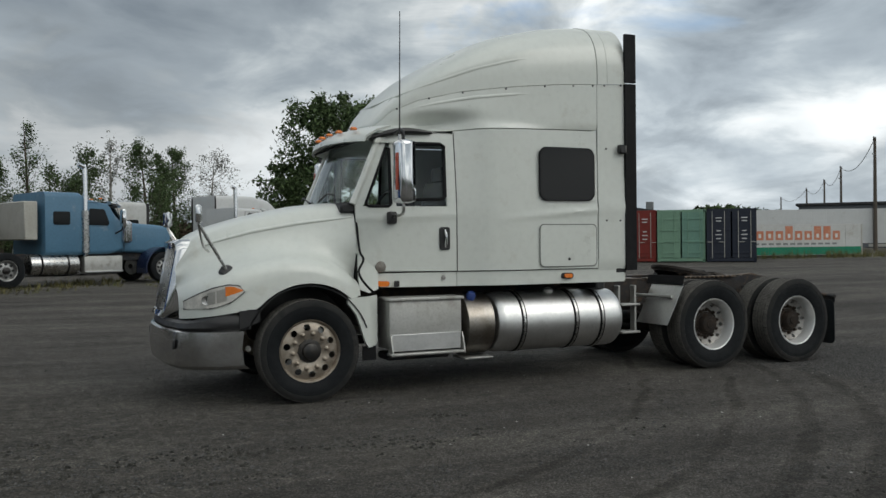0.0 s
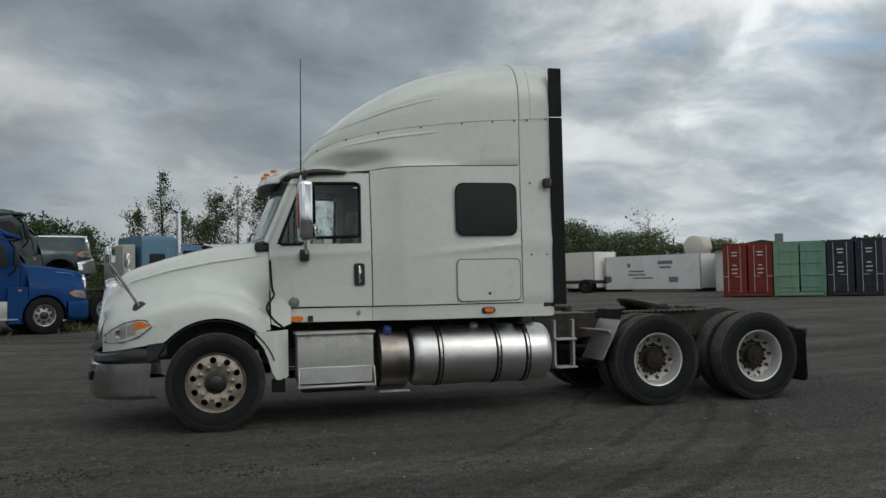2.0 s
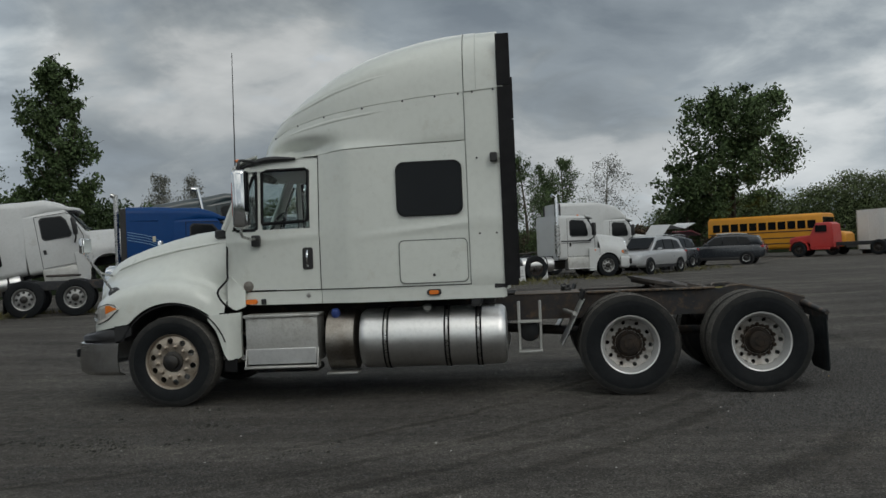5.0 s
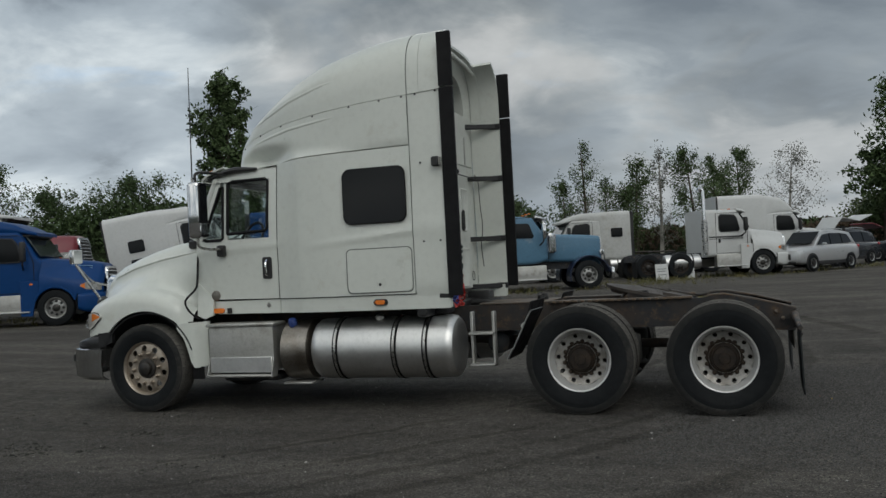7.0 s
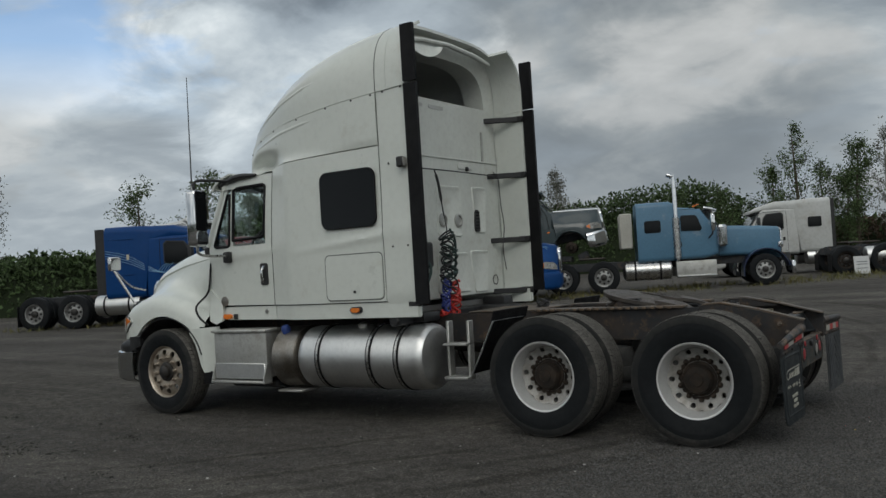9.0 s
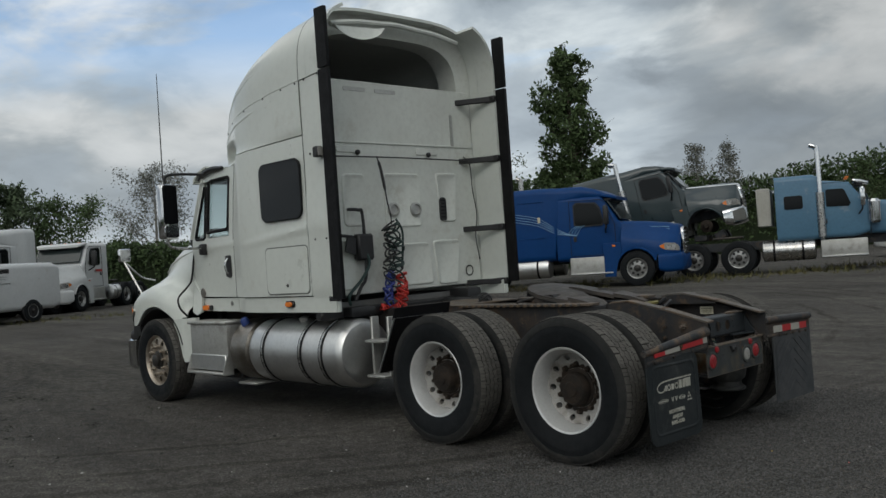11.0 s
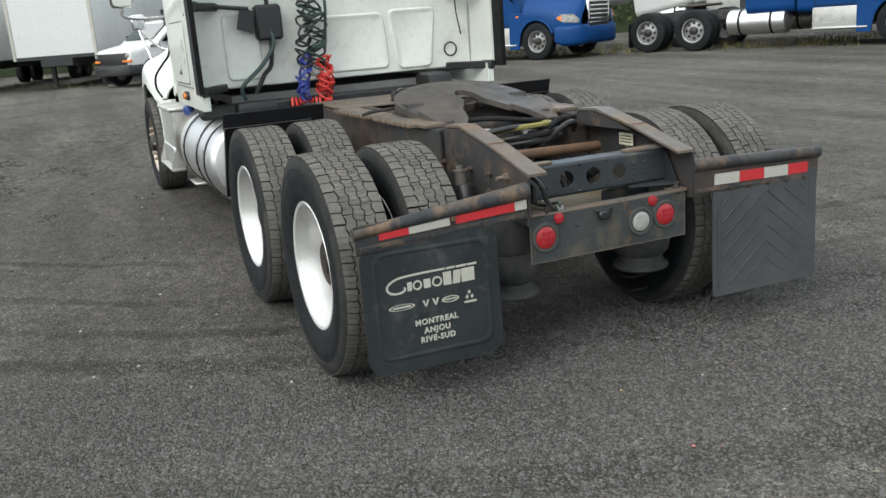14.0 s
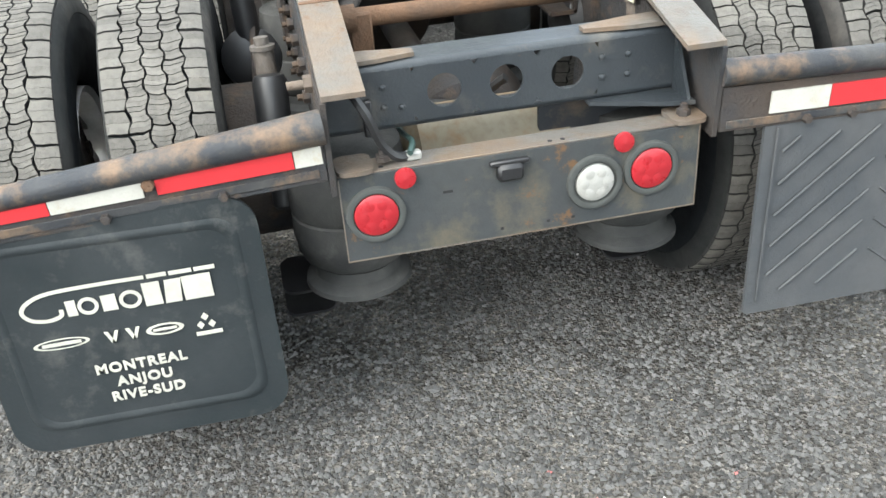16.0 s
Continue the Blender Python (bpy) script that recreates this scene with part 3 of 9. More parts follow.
    brown = ramp(noise_tex(0.9, 7, 0.7), [(0.52, (0, 0, 0)), (0.70, (0.4, 0.4, 0.4))])
    col = mix(brown, col, (0.062, 0.054, 0.047))
    far = n.new("ShaderNodeVectorMath")
    far.operation = "DISTANCE"
    l.new(pos, far.inputs[0])
    far.inputs[1].default_value = (-5.0, -2.6, 0.0)
    near = n.new("ShaderNodeMapRange")
    near.inputs[1].default_value, near.inputs[2].default_value, near.inputs[3].default_value, near.inputs[4].default_value = 2.5, 6.5, 1.0, 0.0
    l.new(far.outputs["Value"], near.inputs[0])
    moss = ramp(noise_tex(9.0, 10, 0.78), [(0.40, (0.50, 0.51, 0.48)), (0.50, (0.86, 0.86, 0.83)), (0.62, (1.35, 1.32, 1.26))])
    col = mix(near.outputs[0], col, mix(1.0, col, moss, "MULTIPLY"))
    l.new(col, b.inputs["Base Color"])
    b.inputs["Roughness"].default_value = 0.9
    b.inputs["Specular IOR Level"].default_value = 0.2
    bp = n.new("ShaderNodeBump")
    bp.inputs["Strength"].default_value, bp.inputs["Distance"].default_value = 0.9, 0.012
    l.new(voro(100.0, "Distance"), bp.inputs["Height"])
    bp2 = n.new("ShaderNodeBump")
    bp2.inputs["Strength"].default_value, bp2.inputs["Distance"].default_value = 0.9, 0.06
    l.new(noise_tex(5.0, 8, 0.7), bp2.inputs["Height"])
    l.new(bp.outputs[0], bp2.inputs["Normal"])
    bp3 = n.new("ShaderNodeBump")
    bp3.inputs["Strength"].default_value, bp3.inputs["Distance"].default_value = 0.6, 0.05
    l.new(plain, bp3.inputs["Height"])
    l.new(bp2.outputs[0], bp3.inputs["Normal"])
    l.new(bp3.outputs[0], b.inputs["Normal"])
    return m


def make_ground():
    def axis(c, near):
        a = [c + s * v for v in (6.5, 7.5, 9, 10.5, 12, 13.5, 15, 17.5, 20, 25, 30, 37, 45, 70, 110, 180, 300, 500, 900, 1500) for s in (-1, 1)]
        return sorted(a + near)
    xs, ys = axis(3.5, spans(-2, 9, 22)), axis(0, spans(-5.5, 5.5, 22))
    verts = []
    for y in ys:
        for x in xs:
            d = math.hypot(x - 3.5, y)
            verts.append((x, y, grade(x, y) + (0.02 * noise.noise((x * 0.25, y * 0.25, 3.0)) if d > 6 else 0.0)))
    k = len(xs)
    faces = [(j * k + i, j * k + i + 1, (j + 1) * k + i + 1, (j + 1) * k + i) for j in range(len(ys) - 1) for i in range(k - 1)]
    me = bpy.data.meshes.new("ground")
    me.from_pydata(verts, [], faces)
    me.materials.append(ground_material())
    me.shade_smooth()
    tagged(new("ground", me), "dark grey compacted gravel and asphalt yard with faint wheel ruts", "ground", "", "structure")


make_ground()

# ---- the white tractor unit; the world's origin is the ground under the middle of its front axle, x runs to its tail ----
truck = thing("semi_truck", Matrix(), "white conventional sleeper tractor unit parked on a dark gravel yard", "truck")

cab_w = table((0.45, 0.885), (0.8, 0.925), (1.5, 0.98), (1.66, 0.995), (1.80, 1.045), (2.0, 1.125), (2.3, 1.16), (3.3, 1.172), (3.7, 1.18))
fair_w = table((0.90, 0.36), (0.95, 0.47), (1.0, 0.55), (1.1, 0.65), (1.3, 0.77), (1.6, 0.905), (1.9, 1.02), (2.3, 1.115), (2.8, 1.160), (3.3, 1.172), (3.7, 1.18))
seam_1 = table((0.90, 2.72), (0.93, 2.77), (1.07, 2.92), (1.32, 3.03), (1.69, 3.11), (2.18, 3.17), (2.81, 3.23), (3.32, 3.26), (3.7, 3.285))
seam_2 = table((0.90, 2.62), (0.97, 2.64), (1.31, 2.69), (1.61, 2.70), (1.86, 2.72), (2.54, 2.735), (3.32, 2.745), (3.7, 2.75))
roof_z = table((0.90, 2.80), (0.97, 2.90), (1.04, 2.99), (1.16, 3.12), (1.30, 3.25), (1.48, 3.40), (1.69, 3.53), (1.94, 3.672), (2.21, 3.79), (2.5, 3.875),
               (2.86, 3.955), (3.1, 3.99), (3.35, 4.01), (3.7, 4.022))


def bell(v, c, s):
    return math.exp(-((v - c) / s) ** 2)


def skin(x, z):
    w = cab_w(x)
    lean = 0.075 if x < 1.66 else 0.075 - 0.06 * min(1.0, (x - 1.66) / 0.35)
    w -= lean * max(0.0, (z - 1.85) / 0.85) ** 1.3
    if x > 2.0:
        w += 0.016 * bell(z, 1.79 + 0.09 * (x - 2.4), 0.026) * min(1.0, (x - 2.0) / 0.8)
    elif x < 1.66:
        w += 0.008 * bell(z, 1.79 + 0.04 * (x - 1.0), 0.03)
    if z < 1.22:
        w -= 0.03
    return w


def fairing_skin(x, z):
    w = fair_w(x)
    f = (z - seam_2(x)) / max(0.02, seam_1(x) - seam_2(x))
    w += 0.11 * max(0.0, 1.0 - f) * max(0.0, 1.0 - (x - 0.9) / 1.5)
    foot = max(0.0, 1.0 - (z - seam_2(x)) / 0.10)
    w = w + (skin(x, 2.70) - w) * foot ** 2 if x > 1.5 else w
    w -= 0.19 * bell(x, 1.45, 0.30) * bell(z, seam_2(x) + 0.08, 0.085)
    return w


# sleeper
for s in (-1, 1):
    bm = sheet(nb(), spans(1.655, 1.95, 9) + spans(1.99, 3.30, 16), lambda x: 1.225, lambda x: seam_2(x) - 0.006, 46, skin, s)
    part("sleeper_side", bm, "white", truck)
    bm = sheet(nb(), spans(1.655, 2.0, 8) + spans(2.1, 3.66, 8), lambda x: 1.065, lambda x: 1.213, 3, skin, s, out=0.012, thick=0.05)
    part("sleeper_skirt", bm, "white", truck)
    bm = sheet(nb(), spans(0.62, 1.65, 10), lambda x: table((0.62, 1.20), (0.80, 1.07), (1.65, 1.065))(x), lambda x: 1.213, 3, skin, s, out=0.012, thick=0.05)
    part("door_sill", bm, "white", truck)
    bm = sheet(nb(), [0.905, 0.92, 0.94, 0.97, 1.0, 1.05, 1.1, 1.17, 1.24] + spans(1.3, 2.0, 14) + spans(2.1, 3.30, 10), lambda x: seam_2(x) + 0.004,
               lambda x: seam_1(x) - 0.005, 14, fairing_skin, s, thick=0.025)
    part("lower_roof_fairing", bm, "white", truck)
    bm = sheet(nb(), spans(3.312, 3.68, 4), lambda x: 1.075, lambda x: seam_1(x) - 0.006, 24, lambda x, z: skin(x, min(z, 2.2)) if z < 2.2 else cab_w(x) - 0.012, s, out=0.002)
    part("side_extender", bm, "white", truck)
    bm = nb()
    for z0, z1 in ((1.19, 3.285), (3.30, 3.845)):
        prism(bm, rounded(3.665, z0, 3.81, z1, 0.008, 2), 0.035, Matrix.Translation((0, s * 1.185 + 0.0175, 0)) @ XZ)
    part("extender_rubber", bm, "rubber", truck, "black rubber edge strip")


def roof_section(x, n=22, inset=0.0, lo=0.0, hi=math.pi):
    w, z0, z1 = fair_w(x) - inset, seam_1(x), roof_z(x) - inset
    pts = []
    for k in range(n + 1):
        th = lo + (hi - lo) * k / n
        c, q = math.cos(th), math.sin(th)
        z = z0 + (z1 - z0) * max(q, 0.0) ** 0.65
        ridge = 0.016 * bell(z, z0 + 0.10 + 0.30 * min(1.0, max(0.0, (x - 1.05) / 1.5)), 0.035) * min(1.0, max(0.0, (x - 1.0) / 0.3)) * min(1.0, max(0.0, (2.9 - x) / 0.5))
        pts.append((x, -math.copysign(w * abs(c) ** 0.46 + ridge, c), z))
    return pts


xs = [0.90, 0.92, 0.95, 0.99, 1.05, 1.12, 1.2, 1.3] + spans(1.4, 3.305, 18)
bm = loft(nb(), [roof_section(x, 44) for x in xs])
bm.faces.new([bm.verts[i] for i in range(45)]) if bm.verts.ensure_lookup_table() is None else None
part("upper_roof_fairing", shell(bm, 0.03), "white", truck)
bm = loft(nb(), [roof_section(x, 44) for x in (3.315, 3.38, 3.44)])
for s in (0, 1):
    lo, hi = (0.0, 1.02) if s == 0 else (math.pi - 1.02, math.pi)
    loft(bm, [roof_section(x, 14, 0.0, lo, hi) for x in (3.443, 3.55, 3.68)])
part("roof_extender", shell(bm, 0.03), "white", truck)
# pressed creases that run up the fairing
for s in (-1, 1):
    up = []
    for x in spans(1.10, 2.78, 24):
        z = table((1.08, 3.05), (1.47, 3.21), (1.89, 3.36), (2.33, 3.47), (2.80, 3.54))(x)
        q = ((z - seam_1(x)) / (roof_z(x) - seam_1(x))) ** (1 / 0.65)
        up.append((x, s * (fair_w(x) * math.sqrt(max(0.0, 1 - q * q)) ** 0.46 - 0.022), z))
    part("fairing_crease", tube(nb(), up, lambda f: 0.004 + 0.026 * max(0.0, math.sin(math.pi * min(1.0, 0.12 + 0.88 * f))) ** 0.5, 16, 0), "white", truck)
    lowc = [(x, s * (fairing_skin(x, table((1.08, 2.895), (1.47, 2.985), (1.85, 3.05), (2.32, 3.10), (2.91, 3.15))(x)) - 0.024), table((1.08, 2.895), (1.47, 2.985), (1.85, 3.05), (2.32, 3.10), (2.91, 3.15))(x)) for x in spans(1.2, 2.88, 24)]
    part("fairing_crease", tube(nb(), lowc, lambda f: 0.004 + 0.026 * max(0.0, math.sin(math.pi * min(1.0, 0.12 + 0.88 * f))) ** 0.5, 16, 0), "white", truck)
# curled lip inside the roof's open back
bm = tube(nb(), [(3.44, y, 3.90 - 0.06 * abs(y) - 0.12 * max(0, abs(y) - 0.55)) for y in spans(-0.85, 0.85, 10)], 0.028, 8, 3)
part("roof_lip", bm, "white_in", truck)
lip = []
for k in range(13):
    y = -0.86 + 0.62 * k / 12
    sag = math.sin(math.pi * k / 12) ** 0.6
    lip.append([(3.47, y, 3.86 - 0.06 * abs(y) - 0.02), (3.50, y, 3.84 - 0.05 * abs(y) - 0.10 * sag), (3.53, y, 3.83 - 0.05 * abs(y) - 0.13 * sag)])
part("torn_lip", shell(loft(nb(), lip), 0.008), "white_in", truck, "curled white lip hanging in the roof's open back")
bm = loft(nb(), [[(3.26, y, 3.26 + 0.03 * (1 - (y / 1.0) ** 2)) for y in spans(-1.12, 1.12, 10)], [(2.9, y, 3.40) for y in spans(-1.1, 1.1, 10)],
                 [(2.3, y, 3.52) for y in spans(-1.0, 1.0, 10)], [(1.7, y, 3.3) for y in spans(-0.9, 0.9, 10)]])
rim_o, rim_i = roof_section(3.305, 44, 0.02), roof_section(3.27, 44, 0.20)
rim_i = [(x, y, max(z, 3.27)) for x, y, z in rim_i]
part("roof_flange", shell(loft(nb(), [rim_o, rim_i, [(x - 0.25, y * 0.98, z) for x, y, z in rim_i]]), 0.012), "white_in", truck)
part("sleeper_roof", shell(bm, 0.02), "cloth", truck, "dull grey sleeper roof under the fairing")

# back wall with pressed panels
bw = nb()
box(bw, (3.275, 0, 2.255), (0.05, 2.28, 2.13), 0.01)
back = part("sleeper_back_wall", bw, "white_in", truck)
def pressed(y0, z0, y1, z1, r, taper=0.0):
    """A panel pressed into the sheet: a raised rim round a shallow field, its lower end narrowed by taper."""
    def ring(inset, x):
        return [(x, y + (taper * (1 - (z - z0) / (z1 - z0)) * (1 if y < (y0 + y1) / 2 else -1)), z) for y, z in rounded(y0 + inset, z0 + inset, y1 - inset, z1 - inset, max(0.01, r - inset), 5)]
    bm = loft(nb(), [ring(0.0, 3.299), ring(0.012, 3.313), ring(0.022, 3.314), ring(0.040, 3.303)], closed=True)
    bm.verts.ensure_lookup_table()
    k = len(bm.verts) // 4
    bm.faces.new([bm.verts[3 * k + i] for i in range(k)])
    part("pressed_panel", bm, "white_in", back)


pressed(-0.74, 1.86, -0.44, 2.39, 0.06)
pressed(-0.21, 1.84, 0.30, 2.40, 0.06)
pressed(0.52, 1.88, 0.85, 2.41, 0.05, 0.05)
pressed(-0.24, 1.23, 0.385, 1.675, 0.06, -0.03)
pressed(0.42, 1.21, 0.84, 1.69, 0.05, 0.06)
pressed(-0.90, 1.24, -0.62, 1.74, 0.05)
bm = nb()
box(bm, (3.302, 0, 2.70), (0.02, 2.2, 0.018), 0.004)
part("wall_ledge", bm, "white_in", back)
for y in (-0.62, 0.42):
    part("recess", prism(nb(), rounded(y - 0.16, 2.595, y + 0.16, 2.665, 0.025, 3), 0.012, Matrix.Translation((3.299, 0, 0)) @ YZ, 0.005), "white_in", back)
for y in (-0.50, -0.10):
    part("roof_slot", prism(nb(), rounded(y - 0.14, 3.215, y + 0.14, 3.255, 0.012, 2), 0.006, Matrix.Translation((3.299, 0, 0)) @ YZ), "alu_dull", back)
for y in (-0.097, 0.209):
    bm = lathe(nb(), [(0.075, 0.0), (0.075, 0.02), (0.055, 0.026), (0.05, 0.008)], (3.300, y, 2.022), (1, 0, 0), 24)
    part("port_ring", bm, "alu_dull", back, "round grey port with a raised rim")
part("wall_vent", prism(nb(), rounded(0.555, 1.895, 0.655, 2.145, 0.03, 3), 0.02, Matrix.Translation((3.30, 0, 0)) @ YZ, 0.005), "black", back, "black slatted vent")
for k in range(6):
    part("slat", box(nb(), (3.322, 0.605, 1.935 + k * 0.036), (0.01, 0.08, 0.012), 0.002), "rubber", back)
part("grab_slot", prism(nb(), rounded(0.80, 2.70, 0.835, 3.05, 0.015, 3), 0.012, Matrix.Translation((3.299, 0, 0)) @ YZ), "alu_dull", back)
part("decal_ring", lathe(nb(), [(0.060, 0), (0.060, 0.003), (0.048, 0.003), (0.048, 0)], (3.303, 0.955, 1.338), (1, 0, 0), 24, True), "black", back, "small round dark decal")
for s in (-1, 1):
    for z in (3.19, 2.54, 1.79, 1.20):
        bm = nb()
        box(bm, (3.45, s * 1.03, z), (0.42, 0.05, 0.060), 0.008, pose(0, 0, 0, 0, 0, s * 32))
        box(bm, (3.62, s * 1.14, z), (0.14, 0.05, 0.070), 0.008)
        part("stay_bracket", bm, "black", truck, "black bracket holding the extender")
# seals, gaps and screws on the skin
for s in (-1, 1):
    rim = [p for p in roof_section(3.307, 44) if p[1] * s > 0.55]
    part("panel_gap", tube(nb(), [(x, y * 0.9985, z) for x, y, z in rim], 0.004, 6, 0), "gap", truck)
    for pts in ([(3.306, z) for z in spans(1.08, 3.25, 16)],):
        part("panel_gap", tube(nb(), [(x, s * (skin(x, min(z, 2.2)) - 0.0012), z) for x, z in pts], 0.003, 6, 0), "gap", truck)
    part("panel_gap", tube(nb(), [(x, s * (skin(x, 1.219) + 0.004), 1.219) for x in spans(0.62, 3.66, 40)], 0.004, 6, 0), "seam", truck)
    part("panel_gap", tube(nb(), [(1.653, s * (skin(1.653, z) - 0.002), z) for z in spans(1.22, 2.68, 16)], 0.005, 6, 0), "seam", truck)
    dot = None
    for x, z in [(1.12, 2.94), (1.42, 3.045), (1.75, 3.105), (2.2, 3.155), (2.65, 3.20), (3.0, 3.225), (3.25, 3.24), (3.4, 3.25), (3.62, 3.265),
                 (3.42, 2.55), (3.42, 1.75), (3.60, 1.75), (3.42, 1.16), (3.60, 1.16)]:
        bm = lathe(nb(), [(0.012, 0), (0.010, 0.005)], (0, 0, 0), (0, s, 0), 8)
        y = s * ((fair_w(x) if z > 2.8 else skin(x, min(z, 2.2))) + 0.001)
        if dot is None:
            dot = part("screw", bm, "black", truck)
            dot.matrix_basis = pose(x, y, z)
        else:
            bm.free()
            twin(dot, pose(x, y, z))
    win = part("sleeper_window", prism(nb(), rounded(2.555, 1.972, 3.245, 2.535, 0.085, 6), 0.05, Matrix.Translation((0, s * 1.168 + 0.025, 0)) @ XZ, 0.006), "darkglass", truck, "dark tinted rounded sleeper window")
    ring = nb()
    loft(ring, [[(x, s * 1.186, z) for x, z in rounded(2.545, 1.962, 3.255, 2.545, 0.09, 6)], [(x, s * 1.194, z) for x, z in rounded(2.549, 1.966, 3.251, 2.541, 0.088, 6)],
                [(x, s * 1.194, z) for x, z in rounded(2.558, 1.975, 3.242, 2.532, 0.082, 6)], [(x, s * 1.16, z) for x, z in rounded(2.562, 1.98, 3.238, 2.528, 0.08, 6)]], closed=True)
    part("seal", ring, "rubber", win)
    hatch = part("luggage_door", prism(nb(), rounded(2.56, 1.255, 3.275, 1.70, 0.05, 5), 0.02, Matrix.Translation((0, s * 1.170 + 0.010, 0)) @ XZ, 0.004), "white", truck)
    gap = nb()
    loft(gap, [[(x, s * 1.174, z) for x, z in rounded(2.548, 1.243, 3.287, 1.712, 0.055, 5)], [(x, s * 1.1765, z) for x, z in rounded(2.551, 1.246, 3.284, 1.709, 0.054, 5)],
               [(x, s * 1.174, z) for x, z in rounded(2.558, 1.253, 3.277, 1.702, 0.05, 5)]], closed=True)
    part("seal", gap, "gap", hatch)
    part("latch", lathe(nb(), [(0.016, 0), (0.014, 0.008)], (2.92, s * 1.18, 1.33), (0, s, 0), 12), "black", hatch)
    lamp = part("marker_lamp", prism(nb(), rounded(2.83, 1.115, 2.985, 1.18, 0.03, 5), 0.03, Matrix.Translation((0, s * 1.155 + 0.015, 0)) @ XZ, 0.008), "black", truck)
    part("lens", prism(nb(), rounded(2.855, 1.125, 2.96, 1.17, 0.02, 5), 0.02, Matrix.Translation((0, s * 1.178 + 0.010, 0)) @ XZ, 0.006), "amber", lamp, "amber marker lens")
    box_l = part("work_lamp", box(nb(), (3.60, s * 1.215, 2.545), (0.08, 0.07, 0.10), 0.012), "black", truck, "small square black work lamp")
    part("lens", box(nb(), (3.642, s * 1.215, 2.545), (0.008, 0.055, 0.08), 0.002), "clear", box_l)

# cab: doors, windows, roof
for s in (-1, 1):
    bm = nb()
    sheet(bm, spans(0.565, 1.645, 18), lambda x: table((0.565, 1.42), (0.78, 1.235), (1.645, 1.225))(x), lambda x: 1.90, 22, skin, s)
    sheet(bm, spans(1.545, 1.645, 2), lambda x: 1.90, lambda x: 2.665, 8, skin, s)
    sheet(bm, spans(0.90, 1.545, 8), lambda x: 2.555, lambda x: 2.665, 3, skin, s)
    sheet(bm, spans(0.565, 0.93, 10), lambda x: max(1.90, 1.90 + (x - 0.655) * 2.62), lambda x: min(2.66, 1.93 + (x - 0.565) * 2.25), 3, skin, s)
    sheet(bm, spans(0.945, 0.995, 1), lambda x: 1.90, lambda x: 2.56, 6, skin, s, out=-0.004)
    door = part("door", bm, "white", truck)
    pane = part("window_pane", sheet(nb(), spans(0.99, 1.55, 6), lambda x: 1.89, lambda x: 2.56, 6, skin, s, out=-0.016, thick=0.006), "glass", door, "clear side glass")
    pane.visible_shadow = False
    pane = part("quarter_pane", sheet(nb(), spans(0.655, 0.955, 6), lambda x: 1.89, lambda x: min(2.56, 1.92 + (x - 0.64) * 2.6), 6, skin, s, out=-0.016, thick=0.006), "glass", door)
    pane.visible_shadow = False

    def edge(pts, r=0.014):
        return tube(nb(), [(x, s * (skin(x, z) + 0.001), z) for x, z in pts], r, 6, 0)
    part("window_seal", edge([(1.0, 1.965), (1.0, 2.54), (1.06, 2.555), (1.50, 2.555), (1.535, 2.53), (1.525, 2.0), (1.49, 1.975), (1.0, 1.965)], 0.019), "rubber", door)
    part("window_seal", edge([(0.67, 1.925), (0.70, 1.90), (0.91, 1.90), (0.935, 1.925), (0.935, 2.50), (0.90, 2.50), (0.67, 1.925)], 0.017), "rubber", door)
    part("handle_plate", prism(nb(), rounded(1.455, 1.445, 1.57, 1.685, 0.025, 4), 0.03, Matrix.Translation((0, s * 0.985 + 0.015, 0)) @ XZ, 0.006), "black", door, "black recessed handle plate")
    part("door_handle", tube(nb(), [(1.512, s * 0.995, 1.48), (1.512, s * 1.025, 1.52), (1.512, s * 1.03, 1.60), (1.512, s * 0.995, 1.65)], 0.014, 8, 4), "chrome", door, "chrome pull handle")
    part("badge", lathe(nb(), [(0.058, 0), (0.054, 0.006), (0.0, 0.009)], (0.815, s * 0.935, 1.28), (0, s, 0), 24), "alu_streak", door, "round grey badge")
    part("emblem", prism(nb(), [(1.50, 1.125), (1.53, 1.155), (1.50, 1.185), (1.47, 1.155)], 0.006, Matrix.Translation((0, s * 0.972 + 0.003, 0)) @ XZ), "chrome_dull", truck, "small diamond emblem")
    lamp = part("turn_lamp", prism(nb(), rounded(0.77, 1.08, 0.91, 1.135, 0.026, 5), 0.03, Matrix.Translation((0, s * 0.925 + 0.015, 0)) @ XZ, 0.008), "amber", truck, "amber side turn lamp")
    part("sill_plug", box(nb(), (0.985, s * 0.945, 1.105), (0.055, 0.02, 0.06), 0.004), "black", truck)
    part("drip_rail", tube(nb(), [(0.74, s * 0.86, 2.60), (1.05, s * 0.90, 2.675), (1.40, s * 0.925, 2.672)], lambda t: 0.016 + 0.02 * math.sin(math.pi * t), 8, 5), "black", truck, "black door visor")

roof_line = lambda y: 2.735 - 0.06 * (y / 0.88) ** 4
part("cab_roof", loft(nb(), [[(x, y, roof_line(y) - dz) for y in spans(-0.90, 0.90, 14)] for x, dz in ((0.70, 0.10), (0.76, 0.03), (0.95, 0.0), (1.66, 0.0), (1.66, 0.10), (0.8, 0.12), (0.70, 0.10))]), "white", truck)
